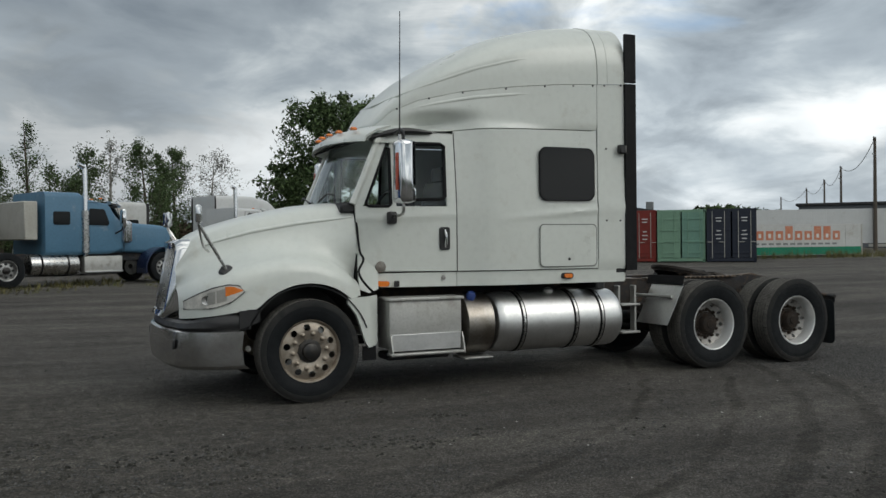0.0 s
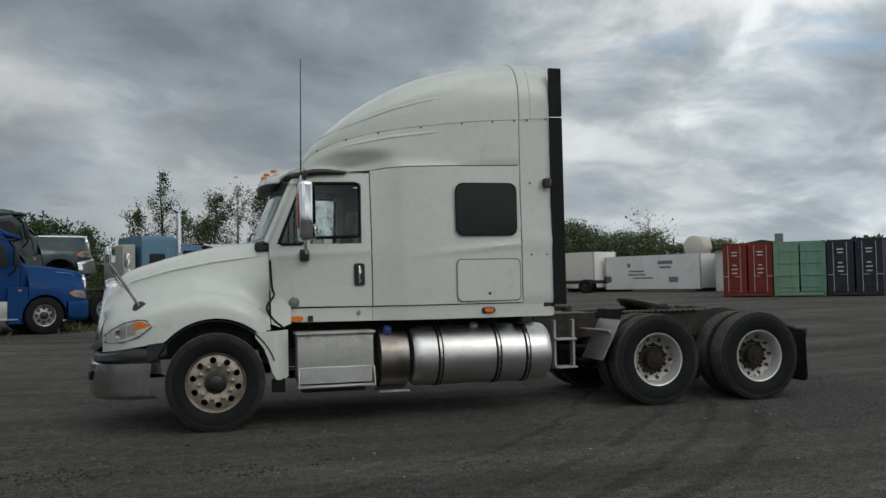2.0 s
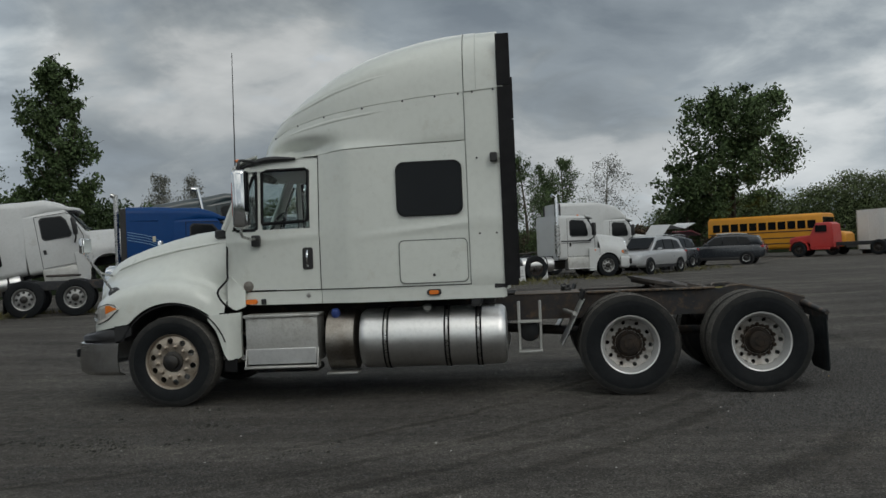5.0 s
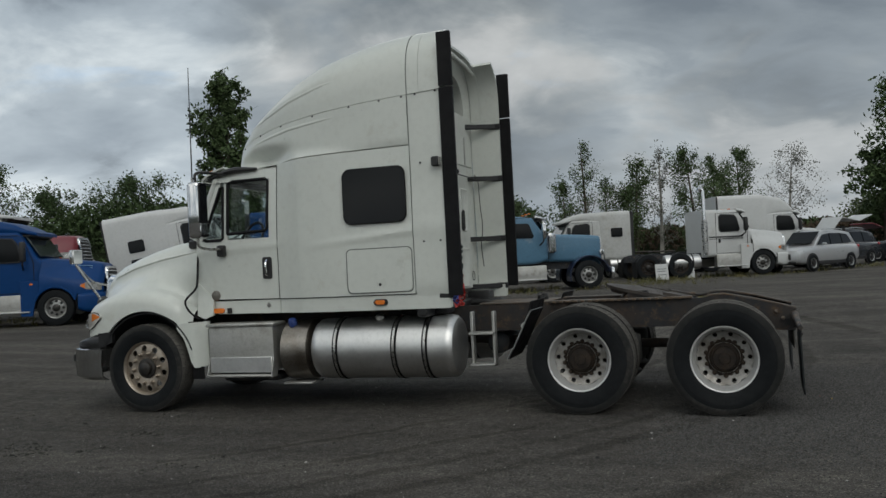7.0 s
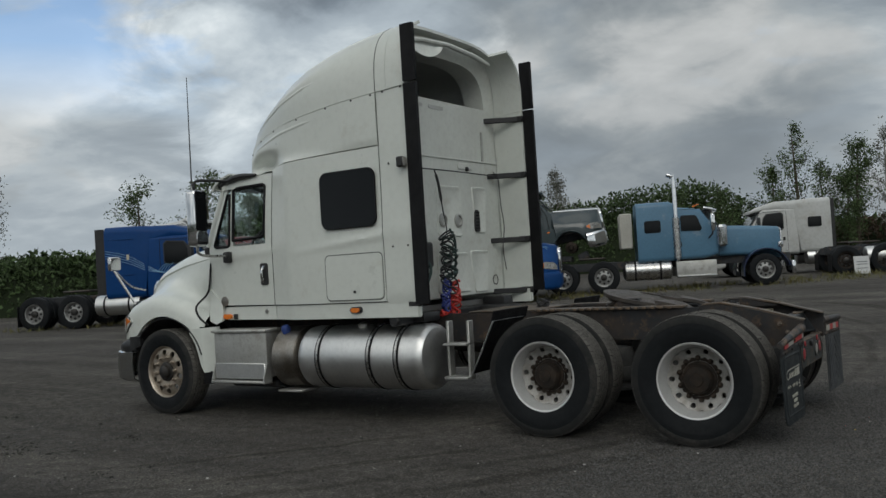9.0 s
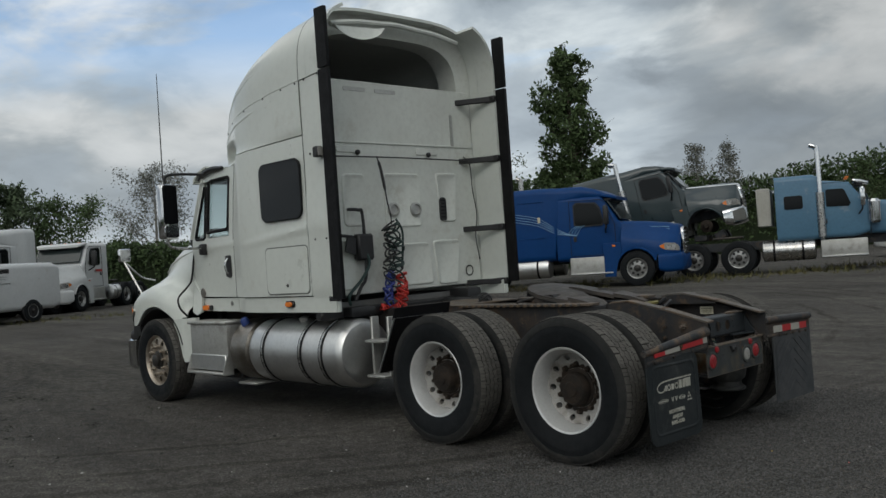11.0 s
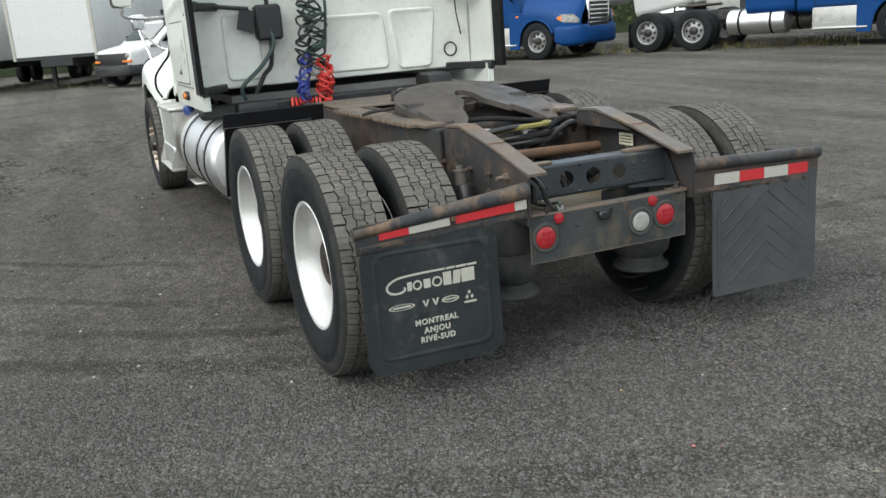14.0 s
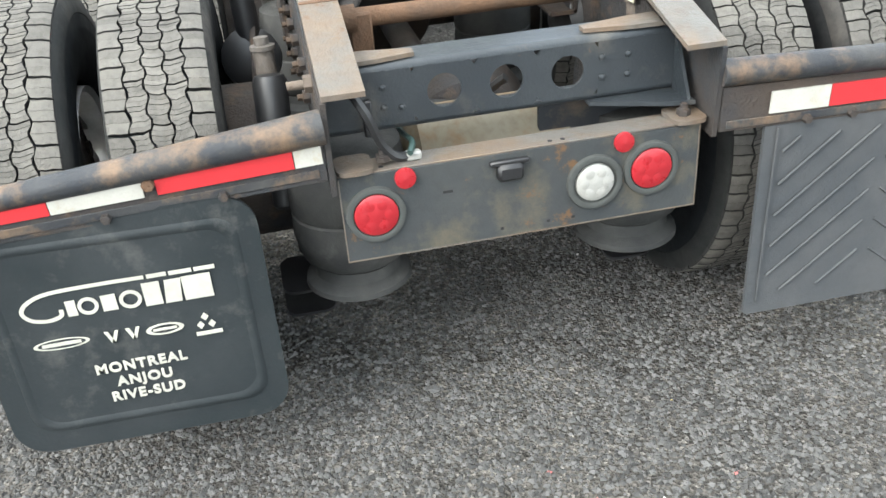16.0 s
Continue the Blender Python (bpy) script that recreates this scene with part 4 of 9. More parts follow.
# windscreen
def screen_ring(t, inset=0.0):
    out = []
    for y in spans(-1, 1, 14):
        x0, x1 = 0.40 + 0.17 * abs(y) ** 2.2, 0.70 + 0.14 * abs(y) ** 2.2
        out.append((x0 + (x1 - x0) * t + inset, y * (0.86 - 0.04 * t), 1.93 + (2.62 - 1.93) * t))
    return out
ws = part("windscreen", shell(loft(nb(), [screen_ring(t) for t in (0, 0.33, 0.66, 1)]), 0.008), "glass", truck, "wide curved windscreen")
ws.visible_shadow = False
part("screen_seal", tube(nb(), [Vector(p) for p in screen_ring(0.0)], 0.016, 6, 0), "rubber", truck)
for s in (-1, 1):
    part("windscreen_pillar", tube(nb(), [(0.545, s * 0.875, 1.92), (0.70, s * 0.865, 2.27), (0.85, s * 0.845, 2.63)], 0.040, 8, 4), "white", truck)
    part("wiper", tube(nb(), [(0.40, s * 0.18, 1.975), (0.41, s * 0.45, 2.04), (0.44, s * 0.62, 2.02)], 0.010, 6, 3), "black", truck)
part("cowl", box(nb(), (0.50, 0, 1.88), (0.16, 1.72, 0.10), 0.02), "black", truck, "black cowl under the windscreen")
part("firewall", box(nb(), (0.60, 0, 1.45), (0.05, 1.70, 0.80), 0.01), "black", truck)
# sun visor with marker lamps
vis = part("sun_visor", shell(loft(nb(), [[(0.50 + dx + 0.16 * (abs(y) / 0.9) ** 2.4, y, z - 0.03 * (abs(y) / 0.9) ** 2) for y in spans(-0.9, 0.9, 16)] for dx, z in ((0.0, 2.59), (0.02, 2.645), (0.14, 2.72), (0.30, 2.765))]), 0.02), "white", truck, "white painted sun visor")
part("visor_shade", box(nb(), (0.70, 0, 2.60), (0.14, 1.62, 0.012), 0.004, pose(0, 0, 0, 0, -28, 0)), "black", vis, "dark tinted shade under the visor")
for y in (-0.62, -0.30, 0, 0.30, 0.62):
    part("marker_lamp", box(nb(), (0.58 + 0.16 * (abs(y) / 0.9) ** 2.4, y, 2.715), (0.07, 0.085, 0.032), 0.014), "amber", truck, "amber roof marker lamp")
# inside of the cab
part("cab_floor", box(nb(), (1.95, 0, 1.10), (2.6, 1.76, 0.06)), "interior", truck)
part("sleeper_partition", box(nb(), (2.6, 0, 1.95), (0.04, 2.0, 1.6)), "interior", truck)
part("dashboard", box(nb(), (0.78, 0, 1.78), (0.34, 1.60, 0.26), 0.06, None, 3), "black", truck)
part("steering_wheel", tube(nb(), [(1.02 + 0.10 * math.cos(a), -0.45 + 0.22 * math.sin(a), 1.90 + 0.20 * math.cos(a)) for a in spans(0, 2 * math.pi, 20)], 0.016, 8, 0), "black", truck)
for s in (-1, 1):
    bm = nb()
    box(bm, (1.40, s * 0.50, 1.50), (0.50, 0.50, 0.16), 0.05, None, 3)
    box(bm, (1.62, s * 0.50, 1.86), (0.16, 0.48, 0.66), 0.06, pose(0, 0, 0, 0, 9, 0), 3)
    box(bm, (1.68, s * 0.50, 2.26), (0.10, 0.26, 0.18), 0.04, None, 2)
    part("seat", bm, "cloth", truck)

# bonnet and wings
top_z = table((-1.13, 1.44), (-1.05, 1.55), (-0.95, 1.63), (-0.8, 1.70), (-0.5, 1.79), (-0.2, 1.865), (0.1, 1.925), (0.4, 1.955), (0.56, 1.96))
shoulder = table((-1.13, 0.34), (-1.0, 0.42), (-0.8, 0.51), (-0.5, 0.61), (-0.2, 0.69), (0.1, 0.755), (0.4, 0.81), (0.56, 0.83))
crease = table((-1.13, 1.32), (-1.0, 1.44), (-0.8, 1.53), (-0.44, 1.63), (0.0, 1.71), (0.56, 1.775))
outer = table((-1.13, 0.60), (-1.06, 0.76), (-0.98, 0.89), (-0.86, 1.02), (-0.7, 1.10), (-0.5, 1.145), (-0.2, 1.165), (0.25, 1.165), (0.42, 1.13), (0.56, 1.04))
crown = table((-1.13, 1.10), (-1.0, 1.19), (-0.8, 1.27), (-0.5, 1.36), (-0.2, 1.42), (0.05, 1.41), (0.3, 1.34), (0.45, 1.25), (0.56, 1.16))


def arch(x):
    if x < -0.60:
        return 0.905 + 0.17 * (x + 0.60)
    if x > 0.50:
        return 1.005
    return max(0.915, 0.50 + math.sqrt(max(0.0, 0.645 ** 2 - x * x)))


def bonnet_ring(x):
    hw, zt, zc, yo, zf = shoulder(x), top_z(x), crease(x), outer(x), crown(x)
    dip = 0.35 * max(0.0, yo - hw - 0.12)
    half = [(0, zt), (0.35 * hw, zt - 0.004), (0.70 * hw, zt - 0.022), (0.92 * hw, zt - 0.062), (hw + 0.02, zc + 0.03), (hw + 0.035, zc), (hw + 0.05, zc - 0.05),
            (hw + 0.08 + 0.2 * dip, 0.5 * (zc + zf) + 0.0), (yo - 0.22 + 0.1 * (0.3 - min(0.3, yo - hw)), zf + 0.015), (yo - 0.11, zf - 0.025), (yo - 0.04, zf - 0.08),
            (yo - 0.008, zf - 0.15)]
    lo = arch(x)
    last = half[-1]
    half += [(yo, last[1] + (lo - last[1]) * 0.5), (yo + 0.004, lo)]
    half = [(y, max(z, lo)) for y, z in half]
    fine = [(p.x, p.y) for p in curve_points([(y, z, 0) for y, z in half], 3)]
    return [(x, -y, z) for y, z in reversed(fine)] + [(x, y, z) for y, z in fine[1:]]


xs = [-1.13, -1.11, -1.08, -1.04, -0.99, -0.93, -0.86, -0.78, -0.70, -0.62, -0.58] + spans(-0.55, 0.49, 26) + [0.52, 0.56]
bm = loft(nb(), [bonnet_ring(x) for x in xs])
part("bonnet", shell(bm, 0.022), "white", truck, smooth=50)
bm = prism(nb(), [(-0.50, 0.70), (0.50, 0.70), (0.48, 1.10), (0.30, 1.30), (-0.30, 1.30), (-0.48, 1.10)], 1.4, Matrix.Translation((-1.0, 0, 0)) @ YZ)
part("engine_block", bm, "black", truck, "dark engine bay")
for s in (-1, 1):
    # arch lip and liner
    part("arch_liner", shell(loft(nb(), [[(0.625 * math.cos(a), s * y, 0.50 + 0.625 * math.sin(a)) for a in spans(radians(18), radians(158), 18)] for y in (0.55, 1.13)]), 0.012), "black", truck)
    lens = sheet(nb(), spans(-1.10, -0.615, 16), lambda x: table((-1.10, 0.915), (-0.90, 0.930), (-0.74, 0.985), (-0.615, 1.085))(x),
                 lambda x: table((-1.10, 0.985), (-1.0, 1.055), (-0.88, 1.115), (-0.75, 1.145), (-0.66, 1.135), (-0.615, 1.10))(x), 8, lambda x, z: outer(x) - 0.03 * max(0, z - 1.02), s, out=0.022, thick=0.03)
    lamp = part("headlamp", lens, surf("hazy_headlamp", (0.78, 0.76, 0.70), 0.16, 0.15, second=(0.48, 0.47, 0.44), scale=7, amount=0.8, coat=1.0), truck, "hazy headlamp")
    part("amber_corner", sheet(nb(), spans(-0.78, -0.63, 6), lambda x: table((-0.78, 1.04), (-0.63, 1.09))(x), lambda x: table((-0.78, 1.130), (-0.72, 1.135), (-0.63, 1.10))(x), 3, lambda x, z: outer(x) - 0.03 * max(0, z - 1.02), s, out=0.025, thick=0.01), "amber", lamp)
    part("reflector", lathe(nb(), [(0.046, 0.012), (0.044, 0.020), (0.030, 0.016), (0.0, 0.015)], (-0.93, s * (outer(-0.93) + 0.008), 1.005), (-0.45, s, 0), 18), "chrome_dull", lamp)
    part("bright_bowl", sheet(nb(), spans(-0.93, -0.77, 6), lambda x: table((-0.93, 0.955), (-0.77, 1.0))(x), lambda x: table((-0.93, 1.07), (-0.77, 1.12))(x), 4, lambda x, z: outer(x) - 0.03 * max(0, z - 1.02), s, out=0.0235, thick=0.004), "clear", lamp)
    part("lamp_rim", tube(nb(), [(x, s * (outer(x) - 0.03 * max(0, z - 1.02) + 0.016), z) for x, z in ((-1.10, 0.915), (-0.90, 0.930), (-0.74, 0.985), (-0.615, 1.085), (-0.66, 1.138), (-0.75, 1.148), (-0.88, 1.118), (-1.0, 1.058), (-1.10, 0.985))], 0.008, 5, 0), "black", lamp)
    # rear splash piece of the wing and the cowl-side panel
    bm = sheet(nb(), spans(0.40, 0.74, 8), lambda x: table((0.40, 0.93), (0.50, 0.80), (0.59, 0.49), (0.70, 0.49), (0.74, 0.52))(x), lambda x: table((0.40, 0.985), (0.74, 1.00))(x), 8,
               lambda x, z: 1.12 - 0.10 * max(0, x - 0.62) / 0.12, s, thick=0.05)
    part("wing_splash_panel", bm, "white", truck)
    part("splash_flap", sheet(nb(), spans(0.56, 0.70, 3), lambda x: 0.36, lambda x: 0.50, 3, lambda x, z: 1.08, s, thick=0.02), "rubber", truck)
    bm = sheet(nb(), spans(0.575, 0.78, 6), lambda x: table((0.575, 1.06), (0.68, 1.02), (0.78, 1.06))(x), lambda x: table((0.575, 1.43), (0.78, 1.24))(x), 6, lambda x, z: 0.93 + 0.12 * max(0, 1.3 - z), s)
    part("cowl_side", bm, "white", truck)
    part("bonnet_gap", tube(nb(), [(0.57, s * 0.84, 1.93), (0.575, s * 0.90, 1.70), (0.585, s * 0.95, 1.45), (0.60, s * 1.02, 1.36), (0.52, s * 1.10, 1.24), (0.58, s * 1.12, 1.12), (0.68, s * 1.09, 1.03)],
                            0.012, 6, 5), "rubber", truck, "black rubber seal behind the bonnet")
    part("bonnet_crease", tube(nb(), [(x, s * (shoulder(x) + 0.024), crease(x) + 0.016) for x in spans(-0.86, 0.54, 24)], lambda f: 0.004 + 0.016 * math.sin(math.pi * min(1.0, 0.15 + 0.8 * f)) ** 0.5, 10, 0), "white", truck)
    # bonnet mirror on two rods
    mir = part("bonnet_mirror", box(nb(), (-1.01, s * 1.04, 1.81), (0.05, 0.15, 0.17), 0.022, pose(0, 0, 0, 0, 0, s * 12), 2), "chrome", truck, "bonnet mirror on two slim rods")
    part("mirror_glass", box(nb(), (-0.983, s * 1.035, 1.81), (0.012, 0.13, 0.15), 0.004, pose(0, 0, 0, 0, 0, s * 12)), "chrome", mir)
    part("rod", tube(nb(), [(-0.745, s * 0.95, 1.29), (-1.01, s * 1.04, 1.72)], 0.015, 8, 0), "chrome_dull", mir)
    part("rod", tube(nb(), [(-0.86, s * 0.70, 1.46), (-0.94, s * 0.86, 1.52), (-1.01, s * 1.03, 1.72)], 0.012, 8, 4), "chrome_dull", mir)
    part("foot", lathe(nb(), [(0.075, -0.03), (0.065, 0.012), (0.035, 0.030), (0.0, 0.034)], (-0.735, s * 0.935, 1.275), (0, s, 0.8), 16), "black", mir)
    # door mirror and its arms
    mir = part("door_mirror", box(nb(), (0.90, s * 1.36, 2.22), (0.15, 0.20, 0.62), 0.05, pose(0, 0, 0, 0, 0, s * -8), 3), "chrome", truck, "tall chrome door mirror on tubular arms")
    part("mirror_glass", prism(nb(), rounded(-0.092, -0.14, 0.092, 0.295, 0.03, 3), 0.012, Matrix.Translation((0.972, s * 1.36, 2.22)) @ pose(0, 0, 0, 0, 0, s * -8) @ YZ, 0.003), "darkglass", mir)
    part("mirror_glass", prism(nb(), rounded(-0.092, -0.295, 0.092, -0.16, 0.03, 3), 0.012, Matrix.Translation((0.972, s * 1.36, 2.22)) @ pose(0, 0, 0, 0, 0, s * -8) @ YZ, 0.003), "chrome", mir)
    # this red-orange strip stands for a reddish reflection in the chrome front
    part("reflector_strip", box(nb(), (0.822, s * 1.385, 2.22), (0.010, 0.045, 0.36), 0.004, pose(0, 0, 0, 0, 0, s * -8)), surf("red_reflection%d" % (s + 1), (0.45, 0.07, 0.03), 0.3), mir, "reddish reflection in the chrome, painted on as a strip")
    part("arm", tube(nb(), [(0.98, s * 0.90, 2.64), (0.92, s * 1.20, 2.645), (0.90, s * 1.36, 2.62), (0.90, s * 1.37, 2.52)], 0.016, 8, 5), "black", mir)
    part("arm", tube(nb(), [(0.90, s * 1.37, 1.92), (0.90, s * 1.35, 1.83), (0.93, s * 1.20, 1.80), (0.94, s * 0.97, 1.80)], 0.016, 8, 5), "chrome_dull", mir)
    part("arm_foot", box(nb(), (0.93, s * 0.965, 1.78), (0.10, 0.07, 0.13), 0.025, None, 2), "black", mir)
part("aerial", tube(nb(), [(0.86, -1.37, 2.50), (0.875, -1.37, 3.78)], lambda t: 0.008 - 0.004 * t, 6, 0), "black", truck, "long thin whip aerial")
part("aerial_base", cyl(nb(), (0.86, -1.37, 2.42), (0.86, -1.37, 2.58), 0.018, 0.014, 10), "chrome_dull", truck)

# grille and bumper
def front_x(y, z):
    return -1.31 + 0.15 * (z - 0.80) / 0.78 + 0.10 * (abs(y) / 0.4) ** 2.2
bm = nb()
loft(bm, [[(front_x(y, z) + d, y, z) for y, z in pts] for d, pts in ((0.24, rounded(-0.42, 0.80, 0.42, 1.58, 0.10, 5)), (0.02, rounded(-0.40, 0.80, 0.40, 1.58, 0.10, 5)), (-0.02, rounded(-0.37, 0.83, 0.37, 1.55, 0.09, 5)),
                                                                  (0.0, rounded(-0.32, 0.88, 0.32, 1.49, 0.07, 5)), (0.06, rounded(-0.31, 0.89, 0.31, 1.48, 0.07, 5)))], closed=True)
grille = part("grille_shell", bm, "chrome", truck, "chrome grille surround")
for k in range(17):
    y = -0.30 + 0.6 * k / 16
    part("grille_bar", box(nb(), (front_x(y, 1.2) + 0.03, y, 1.19), (0.02, 0.018, 0.60), 0.003, pose(0, 0, 0, 0, 11, 0)), "chrome_dull", grille)
part("grille_mesh", box(nb(), (-1.13, 0, 1.18), (0.03, 0.64, 0.62), 0.0, pose(0, 0, 0, 0, 11, 0)), "black", grille)


def front_path(y_out, n=26):
    out = []
    for k in range(n + 1):
        a = -1 + 2 * k / n
        out.append((-1.29 + 0.20 * abs(a) ** 2.0 + 0.47 * max(0.0, abs(a) - 0.72) / 0.28 * (abs(a) ** 3), math.copysign(y_out * min(1.0, (abs(a) / 0.93)) ** 0.9, a) if a else 0.0))
    return out


bm = loft(nb(), [[(x + dx, y * f, z) for x, y in front_path(1.13)] for z, dx, f in ((0.36, 0.05, 0.97), (0.40, 0.0, 1.0), (0.56, -0.02, 1.0), (0.715, 0.0, 1.0), (0.73, 0.03, 0.98))])
part("bumper", shell(bm, 0.012), "bumper", truck, "scuffed chrome bumper")
bm = loft(nb(), [[(x + dx + 0.10 * max(0, abs(y) - 1.0), y * f, 0.725 + (z - 0.725) * (0.50 + 0.5 * min(1.0, max(0.0, (x + 1.15) / 0.5)))) for x, y in front_path(1.12)] for z, dx, f in ((0.725, 0.06, 0.985), (0.77, 0.03, 1.0), (0.86, 0.04, 0.99), (0.905, 0.07, 0.96))])
part("bumper_trim", shell(bm, 0.02), "black", truck, "black plastic trim above the bumper")
for s in (-1, 1):
    part("bumper_trim_end", sheet(nb(), spans(-0.66, -0.47, 4), lambda x: table((-0.66, 0.73), (-0.47, 0.80))(x), lambda x: 0.905, 4, lambda x, z: 1.13, s, thick=0.05), "black", truck)
    part("fog_lamp", prism(nb(), rounded(-0.05, -0.045, 0.05, 0.045, 0.015, 3), 0.02, Matrix.Translation((-1.205, s * 0.84, 0.60)) @ pose(0, 0, 0, 0, 0, s * 12) @ pose(0, 0, 0, 0, 0, 180) @ YZ), "black", truck)

# steps, tanks
for s in (-1, 1):
    st = part("step_box", box(nb(), (1.225, s * 0.97, 0.70), (0.80, 0.34, 0.50), 0.02, None, 2), "alu_dull", truck, "dull aluminium step and battery box")
    part("step_top", box(nb(), (1.225, s * 1.02, 0.955), (0.84, 0.30, 0.035), 0.01), "alu_dull", st)
    part("lower_panel", box(nb(), (1.225, s * 1.15, 0.52), (0.76, 0.02, 0.17), 0.006), "alu", st)
    part("step_tread", box(nb(), (1.225, s * 1.145, 0.405), (0.82, 0.13, 0.028), 0.008), "alu_dull", st)
    for x in (0.83, 1.62):
        part("step_side", prism(nb(), [(1.08, 0.39), (1.21, 0.39), (1.21, 0.43), (1.15, 0.60), (1.08, 0.60)] if s > 0 else [(-1.08, 0.39), (-1.21, 0.39), (-1.21, 0.43), (-1.15, 0.60), (-1.08, 0.60)],
                                0.012, Matrix.Translation((x, 0, 0)) @ YZ), "alu_dull", st)
    part("step_bracket", box(nb(), (1.225, s * 0.80, 0.36), (0.7, 0.3, 0.08), 0.02), "steel", truck)
    fluid = part("fluid_tank", lathe(nb(), [(0.27, 0.0), (0.325, 0.02), (0.325, 0.32), (0.27, 0.34)], (1.69, s * 0.83, 0.655), (1, 0, 0), 36), "alu_streak", truck, "short brushed fluid tank with a blue cap")
    part("cap", lathe(nb(), [(0.045, -0.02), (0.05, 0.03), (0.035, 0.06)], (1.80, s * 1.0, 0.94), (0, s * 0.35, 1), 14), "blue_cap", fluid, "blue filler cap")
    part("tank_shelf", box(nb(), (1.86, s * 0.92, 0.305), (0.34, 0.30, 0.025), 0.008), "alu_dull", fluid)
    tank = part("fuel_tank", lathe(nb(), [(0.22, 0.0), (0.29, 0.012), (0.318, 0.045), (0.325, 0.09), (0.325, 1.51), (0.318, 1.555), (0.29, 1.588), (0.22, 1.60)], (2.06, s * 0.845, 0.655), (1, 0, 0), 48), "alu", truck,
                "long cylindrical brushed aluminium fuel tank")
    for x in (2.36, 3.02, 3.36):
        part("tank_strap", lathe(nb(), [(0.327, -0.032), (0.334, -0.028), (0.334, 0.028), (0.327, 0.032)], (x, s * 0.845, 0.655), (1, 0, 0), 48, True), "rubber", tank, "black tank strap")
        part("strap_band", lathe(nb(), [(0.334, -0.013), (0.338, -0.012), (0.338, 0.012), (0.334, 0.013)], (x, s * 0.845, 0.655), (1, 0, 0), 48, True), "chrome_dull", tank)
    part("filler_cap", lathe(nb(), [(0.05, -0.02), (0.05, 0.02), (0.03, 0.03)], (2.80, s * 0.93, 0.978), (0, s * 0.2, 1), 16), "alu_dull", tank)
    # catwalk ladder
    lad = nb()
    for x in (3.79, 4.02):
        box(lad, (x, s * 0.84, 0.72), (0.03, 0.09, 0.56), 0.006)
    for z in (0.46, 0.78):
        box(lad, (3.905, s * 0.88, z), (0.26, 0.16, 0.025), 0.006)
    part("side_steps", lad, "alu_dull", truck, "two-step aluminium ladder behind the tank")
    # quarter fender
    prof = curve_points([(4.485, 1.012), (4.425, 0.90), (4.335, 0.72), (4.235, 0.54)], 4)
    part("quarter_fender", shell(loft(nb(), [[(p.x, s * y, p.y) for p in prof] for y in (0.62, 0.9, 1.19)]), 0.006), "alu", truck, "polished quarter fender ahead of the rear tyres")
    part("fender_top_strip", box(nb(), (4.478, s * 0.86, 1.052), (0.012, 0.66, 0.110), 0.003, pose(0, 0, 0, 0, 18, 0)), "rubber", truck, "black rubber strip along the fender's top")
    part("fender_stay", cyl(nb(), (4.30, s * 0.45, 0.86), (4.38, s * 1.10, 0.86), 0.022, 0.022, 10), "alu_dull", truck)
    part("fender_flap", shell(loft(nb(), [[(p.x + 0.014, s * y, p.y) for p in prof] for y in (0.62, 0.9, 1.185)]), 0.004), "rubber", truck, "black rubber backing")

# ---- wheels ----
def holed_disc(bm, r0, r1, ring, hr, n, yf, thick=0.012):
    """A dished wheel disc with round hand holes; yf gives its depth by radius."""
    m = 20
    for k in range(n):
        a0 = 2 * math.pi * k / n
        inner, outl = [], []
        h = math.pi / n
        for i in range(m):
            t = 2 * math.pi * i / m
            inner.append((ring + hr * math.cos(t), hr / ring * math.sin(t)))
            c, q = math.cos(t), math.sin(t)
            f = min((r1 - ring) / c if c > 1e-6 else ((r0 - ring) / c if c < -1e-6 else 9), h / abs(q / ring) / 1.0 if abs(q) > 1e-6 else 9)
            outl.append((ring + f * c, f * q / ring))
        def put(p):
            r, a = p
            r = min(max(r, r0), r1)
            return bm.verts.new((r * math.cos(a0 + a), yf(r), r * math.sin(a0 + a)))
        vi, vo = [put(p) for p in inner], [put(p) for p in outl]
        vb = [bm.verts.new(v.co + Vector((0, 0.02, 0))) for v in vi]
        for i in range(m):
            j = (i + 1) % m
            bm.faces.new((vi[i], vi[j], vo[j], vo[i]))
            bm.faces.new((vi[i], vi[j], vb[j], vb[i]))
    bmesh.ops.remove_doubles(bm, verts=bm.verts, dist=0.0008)
    return bm


def tyre_mesh(R, w):
    side = [(0.287, -0.74), (0.31, -0.86), (0.36, -0.97), (0.42, -1.0), (R - 0.11, -1.0), (R - 0.060, -0.975), (R - 0.034, -0.92), (R - 0.022, -0.84), (R - 0.019, -0.5)]
    prof = [(r, a * w) for r, a in side] + [(r, -a * w) for r, a in reversed(side)] + [(0.285, 0.6 * w), (0.285, -0.6 * w)]
    return lathe(nb(), prof, (0, 0, 0), (0, 1, 0), 56, True)


